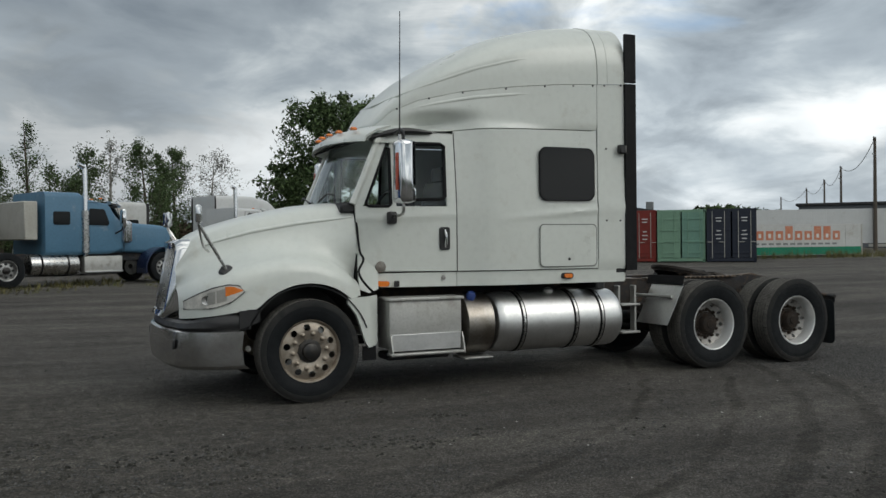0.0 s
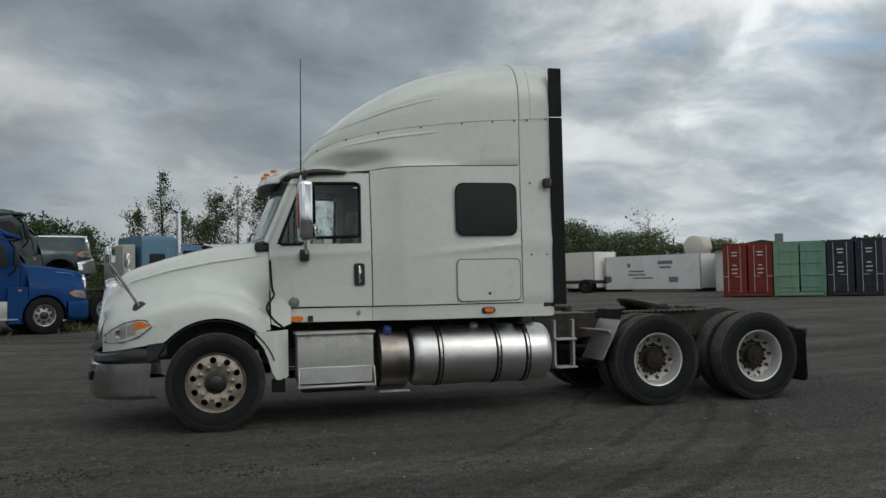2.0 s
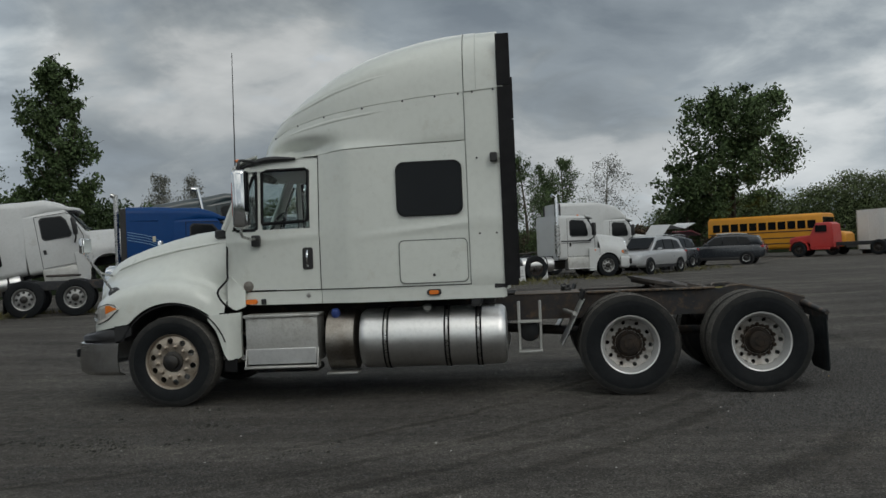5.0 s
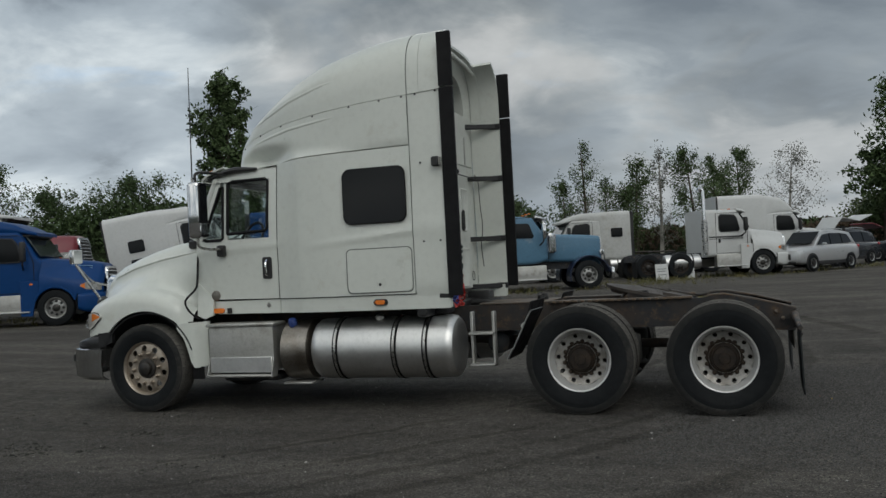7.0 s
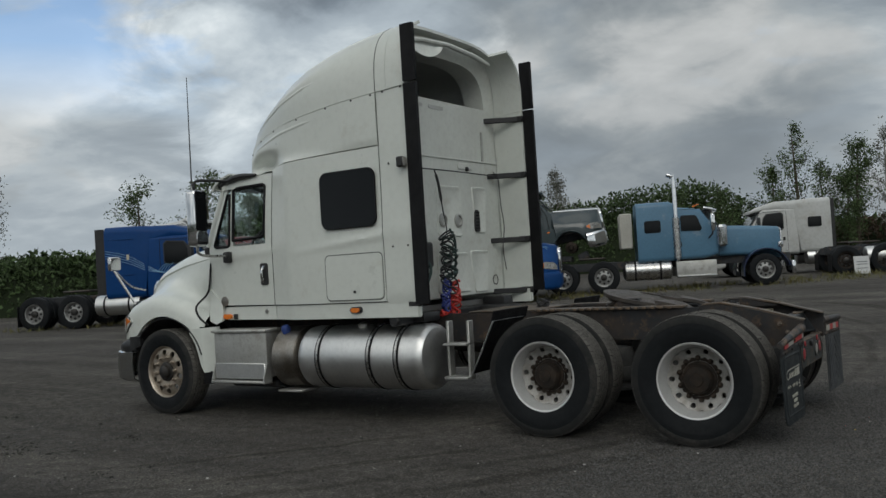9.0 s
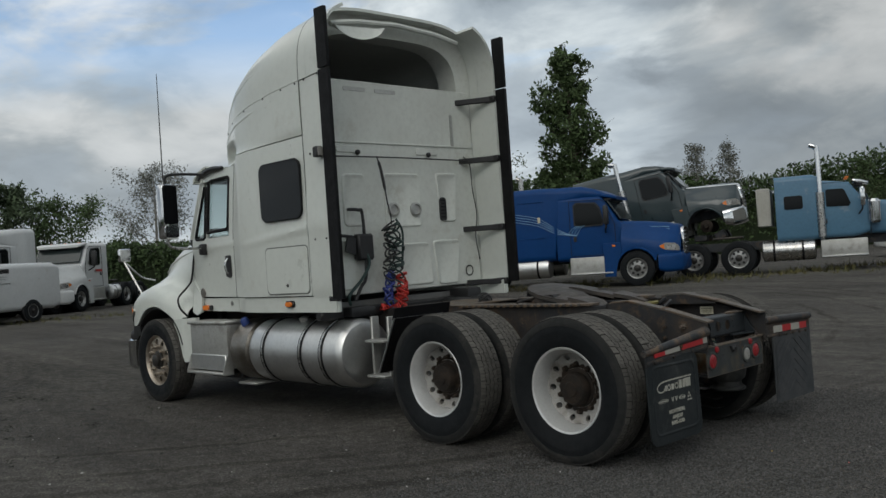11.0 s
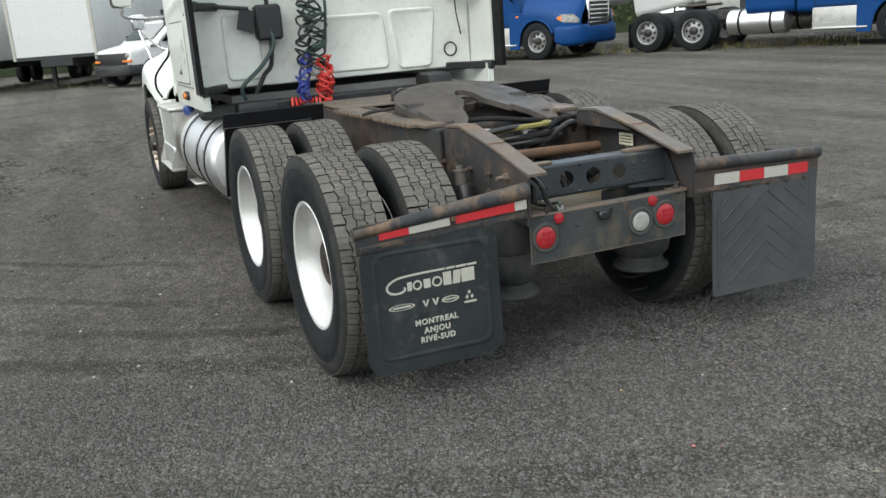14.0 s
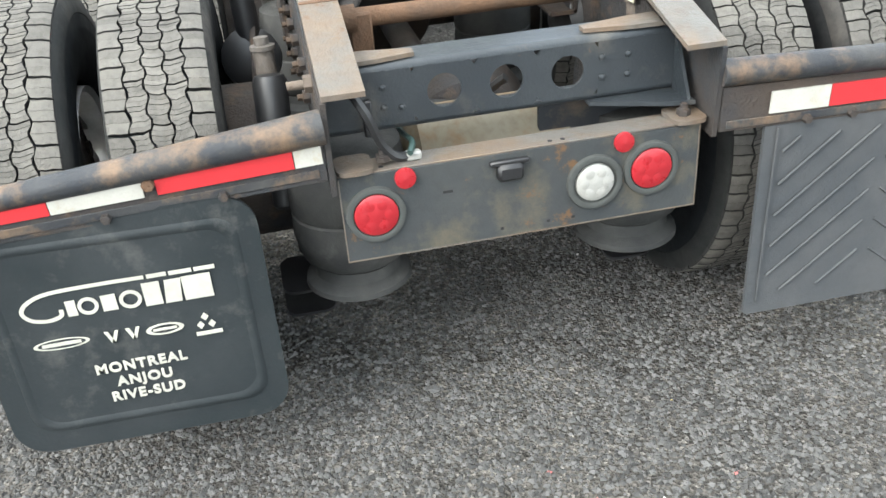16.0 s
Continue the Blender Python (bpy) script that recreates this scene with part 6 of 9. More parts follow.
# lamp plate
lp = nb()
box(lp, (6.908, 0.038, 0.617), (0.006, 0.83, 0.208), 0.002)
plate = part("lamp_plate", lp, "lampplate", truck, "dirty black steel tail lamp plate")
part("plate_flange", box(nb(), (6.876, 0.038, 0.7235), (0.070, 0.83, 0.005), 0.0015), "ramp", plate, "scuffed grey top flange")
for y, z, mat, r in ((-0.303, 0.624, "red", 0.050), (0.200, 0.617, "clear", 0.046), (0.336, 0.630, "red", 0.050)):
    lamp = part("tail_lamp", lathe(nb(), [(0.067, 0.0), (0.065, 0.009), (0.058, 0.011), (0.052, 0.009), (0.051, 0.002)], (6.911, y, z), (1, 0, 0), 32), "ring", plate, "round tail lamp in a grey rubber ring")
    part("lens", lathe(nb(), [(r, 0.0), (r * 0.98, 0.007), (r * 0.86, 0.010), (0.0, 0.012)], (6.912, y, z), (1, 0, 0), 32), mat, lamp)
    for k in range(7):
        a, q = math.pi * k / 3, 0.0 if k == 6 else 0.026
        part("lens_dot", lathe(nb(), [(0.012, 0), (0.010, 0.0006), (0.0, 0.0009)], (6.9226, y + q * math.cos(a), z + q * math.sin(a)), (1, 0, 0), 10), mat, lamp)
for y, z in ((-0.232, 0.700), (0.268, 0.704)):
    part("marker_lamp", lathe(nb(), [(0.024, 0), (0.023, 0.008), (0.0, 0.012)], (6.911, y, z), (1, 0, 0), 18), "red", plate, "small red marker lamp")
part("plate_lamp", box(nb(), (6.922, 0.0, 0.680), (0.026, 0.060, 0.040), 0.008), "black", plate, "small black number plate lamp")
part("plate_lamp_arm", box(nb(), (6.918, 0.0, 0.702), (0.016, 0.090, 0.012), 0.003), "black", plate)
for y in (-0.14, -0.02, 0.09, 0.15):
    part("hole", box(nb(), (6.9112, y, 0.535 if y != -0.14 else 0.650), (0.0012, 0.022 if y == -0.14 else 0.008, 0.006)), "seam", plate)
for y in (-0.35, -0.28, 0.10, 0.13, 0.42):
    part("hole", lathe(nb(), [(0.006, 0), (0.005, 0.001)], (6.895, y, 0.726), (0, 0, 1), 8), "seam", plate)
for y, z, wd, h in ((0.038, 0.5145, 0.83, 0.003), (-0.3755, 0.617, 0.003, 0.20), (0.4515, 0.617, 0.003, 0.20)):
    part("rusty_edge", box(nb(), (6.9118, y, z), (0.002, wd, h), 0.0), "ramp", plate)
part("tail_wire", tube(nb(), [(6.86, -0.325, 0.890), (6.895, -0.300, 0.850), (6.89, -0.275, 0.78), (6.885, -0.245, 0.742), (6.88, -0.215, 0.735)], 0.011, 6, 5), "black", truck)
part("wire_plug", box(nb(), (6.88, -0.205, 0.736), (0.022, 0.035, 0.020), 0.004), "clear", truck, "small white plug")
part("tail_wire", tube(nb(), [(6.5, -0.22, 0.74), (6.7, -0.20, 0.72), (6.85, -0.20, 0.755), (6.9, -0.215, 0.75)], 0.007, 6, 5), "hose_green", truck)

# axles, diffs, air bags, shocks
for k, x in enumerate((4.935, 6.265)):
    part("axle", cyl(nb(), (x, -0.62, 0.52), (x, 0.62, 0.52), 0.075, 0.075, 16), "rusty", truck)
    part("differential", lathe(nb(), [(0.05, -0.22), (0.17, -0.16), (0.215, 0.0), (0.17, 0.14), (0.08, 0.20)], (x, 0.03, 0.54), (1, 0, 0), 24), "rusty", truck, "rusty round differential housing")
    for s in (-1, 1):
        part("brake_drum", lathe(nb(), [(0.21, 0.0), (0.215, 0.20), (0.08, 0.21)], (x, s * 0.46, 0.52), (0, s, 0), 24), "rusty", truck)
        bag = part("air_bag", lathe(nb(), [(0.09, 0.0), (0.106, 0.01), (0.106, 0.045), (0.136, 0.070), (0.150, 0.13), (0.148, 0.19), (0.143, 0.195), (0.149, 0.205), (0.148, 0.30), (0.14, 0.36), (0.10, 0.37)], (x + 0.36, 0.035 + s * 0.37, 0.325), (0, 0, 1), 28), "bag", truck, "dusty black rubber air spring")
        part("bag_foot", lathe(nb(), [(0.02, -0.012), (0.128, -0.008), (0.138, 0.0), (0.136, 0.014), (0.112, 0.030), (0.108, 0.060)], (x + 0.36, 0.035 + s * 0.37, 0.31), (0, 0, 1), 28), "bag", bag)
        part("trailing_arm", box(nb(), (x - 0.02, s * 0.43, 0.38), (0.60, 0.10, 0.07), 0.02, pose(0, 0, 0, 0, 4, 0)), "rusty", truck)
        part("shock_absorber", cyl(nb(), (x - 0.16, s * 0.50, 0.42), (x - 0.22, s * 0.52, 0.92), 0.035, 0.035, 12), "black", truck)
        part("brake_chamber", lathe(nb(), [(0.05, -0.13), (0.085, -0.11), (0.09, 0.0), (0.085, 0.11), (0.05, 0.13)], (x - 0.28, s * 0.52, 0.72), (1, 0, 0.35), 18), "black", truck)
part("drive_shaft", cyl(nb(), (3.0, 0, 0.70), (4.75, 0.02, 0.56), 0.055, 0.055, 12), "rusty", truck)
part("drive_shaft", cyl(nb(), (5.15, 0.02, 0.56), (6.05, 0.02, 0.55), 0.05, 0.05, 12), "rusty", truck)
part("front_axle", box(nb(), (0, 0, 0.42), (0.10, 1.80, 0.10), 0.02), "steel", truck)
part("air_tank", lathe(nb(), [(0.08, 0), (0.125, 0.03), (0.125, 0.40), (0.08, 0.43)], (6.60, -0.185, 0.605), (0, 1, 0), 20), surf("peeling_air_tank", (0.20, 0.18, 0.14), 0.6, 0.2, second=(0.17, 0.13, 0.08), scale=5, amount=0.8, dirt=(0.19, 0.095, 0.035), dirt_amount=0.42, dirt_scale=5, rust=(0.10, 0.045, 0.02), rust_amount=0.1), truck, "peeling tan air tank")
part("air_tank", lathe(nb(), [(0.08, 0), (0.12, 0.03), (0.12, 0.75), (0.08, 0.78)], (3.9, -0.28, 0.62), (0, 1, 0), 20), "steel", truck)
for k, (y0, z0, y1, z1) in enumerate(((-0.22, 0.98, 0.25, 1.0), (-0.15, 0.93, 0.30, 0.96), (-0.05, 0.90, 0.32, 0.93))):
    part("brake_hose", tube(nb(), [(6.02, y0, z0), (6.18, y0 + 0.12, z0 + 0.03), (6.20, y1 - 0.1, z1 + 0.02), (6.0, y1, z1)], 0.014, 6, 6), "hose_yellow" if k == 0 else "black", truck)
part("warning_sticker", box(nb(), (6.46, 0.452, 0.925), (0.115, 0.003, 0.060), 0.0), "label", truck, "yellowed sticker with unreadable lines")
for z in (0.910, 0.925, 0.940):
    part("sticker_line", box(nb(), (6.46, 0.4498, z), (0.095, 0.001, 0.006), 0.0), "black", truck)

# fifth wheel, tipped back on its pivot
def plate_z(x):
    return 1.238 - 0.205 * (x - 5.07)


FY = 0.03
outl = [(5.46 + 0.39 * math.cos(a), FY + 0.405 * math.sin(a)) for a in spans(radians(300), radians(60), 30)]
outl += [(5.70, FY + 0.375), (5.76, FY + 0.15), (5.60, FY + 0.060), (5.47, FY + 0.056), (5.415, FY + 0.030), (5.40, FY), (5.415, FY - 0.030), (5.47, FY - 0.056), (5.60, FY - 0.060), (5.76, FY - 0.15), (5.70, FY - 0.375)]
bm = prism(nb(), outl, 0.032, Matrix.Translation((0, 0, -0.032)))
bmesh.ops.triangulate(bm, faces=[f for f in bm.faces if len(f.verts) > 4])
for v in bm.verts:
    v.co.z += plate_z(v.co.x) - 0.035 * max(0.0, (math.hypot(v.co.x - 5.46, v.co.y - FY) - 0.30) / 0.10)
fw = part("fifth_wheel", bm, "grease", truck, "greasy scuffed fifth wheel plate")
part("skirt", loft(nb(), [[(5.46 + f * 0.36 * math.cos(a), FY + f * 0.375 * math.sin(a), plate_z(5.46 + 0.36 * math.cos(a)) - d) for a in spans(radians(300), radians(60), 24)] for f, d in ((1.0, 0.045), (0.97, 0.105), (0.93, 0.105), (0.96, 0.045))]), "rusty", fw)
part("lock_jaw", lathe(nb(), [(0.085, -0.04), (0.085, 0.0), (0.058, 0.0), (0.058, -0.04)], (5.46, FY, plate_z(5.46) - 0.045), (0.2, 0, 1), 24, True), "rusty", fw)
for s in (-1, 1):
    horn = nb()
    pts = [(5.685, FY + s * 0.385, plate_z(5.685) - 0.004), (5.755, FY + s * 0.145, plate_z(5.755)), (5.90, FY + s * 0.185, 1.068), (6.00, FY + s * 0.245, 1.022), (5.99, FY + s * 0.315, 1.020), (5.87, FY + s * 0.365, 1.066)]
    top = [horn.verts.new(p) for p in pts]
    low = [horn.verts.new((x, y, z - 0.03)) for x, y, z in pts]
    for a, b, c in ((0, 1, 5), (1, 2, 5), (2, 3, 4), (2, 4, 5)):
        horn.faces.new([top[a], top[b], top[c]])
        horn.faces.new([low[a], low[b], low[c]])
    for i in range(6):
        horn.faces.new((top[i], top[(i + 1) % 6], low[(i + 1) % 6], low[i]))
    part("horn", horn, "grease", fw)
    part("pivot_stand", prism(nb(), [(5.26, 1.04), (5.62, 1.04), (5.52, 1.13), (5.36, 1.13)], 0.10, Matrix.Translation((0, FY + s * 0.33 + 0.05, 0)) @ XZ), "rusty", truck)
    part("slide_rail", box(nb(), (5.25, 0.02 + s * 0.40, 1.050), (1.45, 0.12, 0.022), 0.004), "ramp", truck)
    part("slide_bar", box(nb(), (5.25, 0.02 + s * 0.29, 1.046), (1.35, 0.05, 0.03), 0.006), "rusty", truck)
    tooth = None
    for k in range(18):
        m = pose(4.58 + k * 0.075, 0.02 + s * 0.485, 1.050)
        if tooth is None:
            tooth = part("slide_tooth", box(nb(), (0, 0, 0), (0.035, 0.05, 0.02), 0.003), "ramp", truck)
            tooth.matrix_basis = m
        else:
            twin(tooth, m)
part("pull_handle", tube(nb(), [(5.28, -0.25, 1.10), (5.28, -0.46, 1.09), (5.30, -0.54, 1.08)], 0.010, 6, 4), "rusty", truck)
# deck plate behind the sleeper
part("deck_plate", box(nb(), (4.12, 0, 1.05), (0.75, 0.80, 0.012), 0.003), "ramp", truck, "dull chequered deck plate")
part("deck_hump", box(nb(), (3.55, 0.55, 1.02), (0.45, 0.30, 0.10), 0.03), "black", truck)
part("tail_pipe", box(nb(), (3.45, 0.72, 1.06), (0.3, 0.22, 0.22), 0.05, None, 2), "black", truck)
part("cab_mount", box(nb(), (3.35, -0.2, 1.03), (0.12, 1.9, 0.10), 0.02), "black", truck)
# hose carrier
part("hose_rail", tube(nb(), [(3.36, -1.0, 2.545), (3.37, -0.4, 2.55), (3.37, 0.2, 2.55), (3.36, 0.95, 2.545)], 0.008, 6, 4), "black", truck, "thin black rail across the back wall")
part("support_spring", tube(nb(), [(3.39, -0.34, 2.55), (3.42, -0.32, 2.40), (3.44, -0.28, 2.06)], lambda t: 0.015 if 0.2 < t < 0.8 else 0.007, 8, 8), "black", truck, "long black hose support spring")
part("spring_wire", tube(nb(), [(3.44, -0.28, 2.07), (3.45, -0.26, 1.95), (3.45, -0.26, 1.86)], 0.006, 6, 4), "black", truck)
part("coupling_box", box(nb(), (3.36, -0.56, 1.655), (0.10, 0.20, 0.26), 0.02), "black", truck, "black coupling box")
part("coupling_flange", prism(nb(), [(-0.80, 1.62), (-0.68, 1.58), (-0.66, 1.74), (-0.76, 1.78)], 0.02, Matrix.Translation((3.36, 0, 0)) @ YZ), "black", truck)
part("bracket_rod", tube(nb(), [(3.36, -1.02, 1.80), (3.37, -0.70, 1.76)], 0.016, 8, 0), "black", truck)
part("grab_pipe", tube(nb(), [(3.34, -0.72, 2.03), (3.38, -0.62, 2.02), (3.38, -0.565, 1.96), (3.38, -0.565, 1.40), (3.38, -0.64, 1.27), (3.38, -0.72, 1.14)], 0.017, 8, 5), "black", truck, "bent black pipe")


def coil(y, x, z0, z1, r, turns, wire, phase=0.0, sway=0.03):
    pts = []
    n = turns * 10
    for i in range(n + 1):
        a = 2 * math.pi * i / 10 + phase
        f = i / n
        k = 0.75 + 0.30 * noise.noise((f * turns * 0.9, phase, y * 3))
        dip = 0.045 * noise.noise((f * turns * 0.5, 4.0 + phase, y)) + 0.035 * math.sin(a + 1.3 * f * turns)
        pts.append((x + r * k * math.cos(a), y + r * k * math.sin(a) + sway * math.sin(3 * f + phase) + 0.03 * noise.noise((f * 6, phase, 7.0)), z0 + (z1 - z0) * f + dip))
    return tube(nb(), pts, wire, 6, 0)


part("coiled_cable", coil(-0.255, 3.45, 1.86, 1.28, 0.095, 14, 0.009), "hose_green", truck, "dark coiled electrical cable")
part("coiled_cable", coil(-0.32, 3.46, 1.84, 1.32, 0.080, 9, 0.009, 1.2), "black", truck)
part("coiled_hose", coil(-0.20, 3.46, 1.36, 1.04, 0.070, 15, 0.009, 0.5, 0.02), "hose_red", truck, "coiled red air hose")
part("coiled_hose", coil(-0.35, 3.46, 1.38, 1.06, 0.055, 13, 0.009, 2.1, 0.02), "hose_blue", truck, "coiled blue air hose")
part("coiled_hose", tube(nb(), [(3.47 + 0.05 * math.sin(2.2 * k), -0.25 - 0.011 * k, 1.035 + 0.035 * math.cos(2.2 * k) + 0.0006 * k) for k in range(22)], 0.010, 6, 0), "hose_red", truck)
part("loose_hose", tube(nb(), [(3.37, -0.58, 1.66), (3.42, -0.55, 1.50), (3.42, -0.66, 1.34), (3.42, -0.82, 1.20), (3.40, -0.80, 1.10)], 0.016, 7, 6), "hose_green", truck)
part("loose_hose", tube(nb(), [(3.45, -0.20, 1.92), (3.47, -0.14, 1.80), (3.47, -0.15, 1.60), (3.46, -0.17, 1.42)], 0.012, 7, 6), "hose_green", truck)
part("loose_wire", tube(nb(), [(3.40, 0.88, 2.58), (3.42, 0.95, 2.50), (3.43, 0.96, 2.2), (3.44, 0.99, 1.95), (3.42, 0.97, 1.70), (3.43, 1.0, 1.45)], 0.006, 5, 6), "black", truck)
for y in (-0.52, 0.44):
    part("wall_knob", lathe(nb(), [(0.028, 0), (0.024, 0.02), (0, 0.03)], (3.31, y, 2.60), (1, 0, 0), 12), "black", truck)
part("valve_block", box(nb(), (3.46, -0.75, 1.04), (0.16, 0.30, 0.10), 0.03, None, 2), "black", truck)
part("deck_cable", coil(0.05, 4.35, 1.075, 1.10, 0.07, 5, 0.008), "black", truck)

# hoses and brake gear inside the frame
for k, (p0, p1, p2, p3, r, mat) in enumerate((((6.05, -0.36, 0.96), (6.20, -0.10, 1.02), (6.15, 0.12, 1.0), (6.02, 0.34, 0.92), 0.013, "black"), ((6.10, 0.05, 0.86), (6.22, 0.18, 1.02), (6.18, 0.28, 1.03), (6.05, 0.38, 0.98), 0.016, "rubber"),
                                              ((6.12, 0.10, 0.84), (6.26, 0.20, 1.0), (6.22, 0.30, 1.01), (6.08, 0.38, 0.95), 0.014, "black"), ((6.45, -0.36, 0.80), (6.40, -0.20, 0.70), (6.48, 0.0, 0.68), (6.55, 0.10, 0.76), 0.012, "black"),
                                              ((5.70, -0.30, 1.0), (5.85, -0.05, 1.04), (5.95, 0.15, 1.02), (6.0, 0.34, 1.0), 0.014, "rubber"))):
    part("air_hose", tube(nb(), [p0, p1, p2, p3], r, 7, 6), mat, truck)
part("hose_fitting", cyl(nb(), (6.02, -0.34, 0.97), (6.10, -0.24, 1.0), 0.024, 0.020, 8), "alu_dull", truck)
part("relay_valve", lathe(nb(), [(0.03, -0.06), (0.055, -0.05), (0.06, 0.0), (0.05, 0.05), (0.03, 0.07)], (5.98, -0.10, 0.93), (0, 0, 1), 16), "alu_dull", truck, "grey air relay valve")
part("valve_block", box(nb(), (5.90, 0.22, 0.92), (0.14, 0.16, 0.12), 0.02), "black", truck)
for s in (-1, 1):
    shock = part("shock_absorber", lathe(nb(), [(0.02, 0.0), (0.030, 0.01), (0.030, 0.12), (0.043, 0.125), (0.043, 0.32), (0.036, 0.335), (0.016, 0.34)], (6.562, s * 0.496, 0.50), (-0.10, s * -0.02, 0.43), 18), "black", truck)
    for z in (0.815, 0.888):
        part("bracket_plate", prism(nb(), rounded(6.375, -0.065, 6.545, 0.075, 0.035, 4), 0.009, pose(0, s * 0.475, z, 0, 6, 0)), "black", truck, "black shock bracket plate")
    part("bushing", lathe(nb(), [(0.012, -0.012), (0.026, -0.010), (0.026, 0.060), (0.031, 0.062), (0.031, 0.072), (0.018, 0.074), (0.018, 0.092), (0.0, 0.093)], (6.465, s * 0.485, 0.822), (-0.10, 0, 1), 18), "worn", shock, "worn steel bushing")
    part("height_lever", cyl(nb(), (6.05, s * 0.50, 0.86), (6.22, s * 0.52, 0.70), 0.010, 0.010, 8), "rusty", truck)

# ---- parked trucks ----
M.update(
    blue=surf("dark_blue_paint", (0.002, 0.040, 0.155), 0.50, coat=0.05, second=(0.002, 0.034, 0.120), scale=1.2, amount=0.4),
    lightblue=surf("faded_light_blue_paint", (0.075, 0.175, 0.27), 0.42, coat=0.2, second=(0.06, 0.14, 0.22), scale=1.5, amount=0.5, dirt=(0.3, 0.33, 0.35), dirt_amount=0.08),
    navy=surf("navy_fender_paint", (0.012, 0.022, 0.06), 0.3, coat=0.4),
    darkgreen=surf("dark_slate_green_paint", (0.018, 0.032, 0.036), 0.33, coat=0.5, second=(0.028, 0.044, 0.048), scale=1.5),
    plainwhite=surf("plain_white_paint", (0.54, 0.55, 0.545), 0.4, coat=0.2, second=(0.46, 0.47, 0.46), scale=1.5, dirt=(0.35, 0.33, 0.3), dirt_amount=0.08),
    oldwhite=surf("weathered_white_panel", (0.50, 0.51, 0.50), 0.55, second=(0.41, 0.41, 0.39), scale=1.2, amount=0.6, dirt=(0.30, 0.25, 0.20), dirt_amount=0.14, dirt_scale=1.2),
    whitebox=surf("clean_white_panel", (0.74, 0.745, 0.73), 0.5, second=(0.64, 0.64, 0.62), scale=1.2, amount=0.5, dirt=(0.45, 0.42, 0.37), dirt_amount=0.08, dirt_scale=1.2),
    beige=surf("pale_grey_box", (0.42, 0.41, 0.37), 0.5, second=(0.33, 0.32, 0.28), scale=3, amount=0.6),
    redpaint=surf("faded_red_paint", (0.42, 0.035, 0.03), 0.45, second=(0.30, 0.03, 0.03), scale=3),
    darkred=surf("dark_red_paint", (0.16, 0.012, 0.02), 0.35, coat=0.4),
    silver=surf("silver_car_paint", (0.48, 0.49, 0.50), 0.32, 0.5, coat=0.5, second=(0.40, 0.41, 0.42), scale=2),
    darkcar=surf("dark_grey_car_paint", (0.022, 0.026, 0.032), 0.25, coat=0.6),
    busyellow=surf("school_bus_yellow", (0.62, 0.27, 0.015), 0.45, second=(0.5, 0.22, 0.015), scale=2),
    pale=surf("pale_blue_stripe", (0.16, 0.32, 0.50), 0.4),
    rustred=surf("rust_red_container", (0.20, 0.035, 0.028), 0.6, second=(0.14, 0.03, 0.025), scale=2.5, amount=0.6, dirt=(0.10, 0.05, 0.035), dirt_amount=0.14),
    mint=surf("mint_green_container", (0.19, 0.315, 0.225), 0.6, second=(0.15, 0.255, 0.185), scale=2.0, amount=0.6, dirt=(0.16, 0.17, 0.12), dirt_amount=0.1),
    mint2=surf("teal_green_panel", (0.165, 0.30, 0.235), 0.6, second=(0.14, 0.24, 0.19), scale=2.0, amount=0.6),
    slate=surf("dark_blue_container", (0.026, 0.031, 0.045), 0.55, second=(0.036, 0.040, 0.052), scale=2.5, amount=0.6),
    stripe_green=surf("green_trailer_stripe", (0.02, 0.20, 0.12), 0.5, second=(0.02, 0.15, 0.09), scale=2, amount=0.5),
    faded_orange=surf("faded_orange_mark", (0.46, 0.16, 0.09), 0.6, second=(0.55, 0.30, 0.20), scale=6, amount=0.7),
    greymark=surf("faded_grey_mark", (0.20, 0.21, 0.21), 0.6), markwhite=surf("white_mark", (0.62, 0.62, 0.60), 0.6),
    buildgrey=surf("grey_metal_cladding", (0.13, 0.14, 0.15), 0.6), pole=surf("weathered_pole_wood", (0.10, 0.085, 0.07), 0.85, bump=0.3),
    tanwhite=surf("tank_white", (0.55, 0.52, 0.46), 0.5, second=(0.45, 0.42, 0.36)),
)


def ring_box(x, z0, z1, w, r, n=4):
    return [(x, y, z) for y, z in rounded(-w, z0, w, z1, min(r, 0.48 * (z1 - z0), 0.95 * w), n)]


def hull(secs, r=0.12, n=4):
    """A rounded body through sections (x, bottom, top, half width)."""
    return loft(nb(), [ring_box(x, a, b, w, r, n) for x, a, b, w in secs], cap=True, closed=True)


yard_wheel = {}


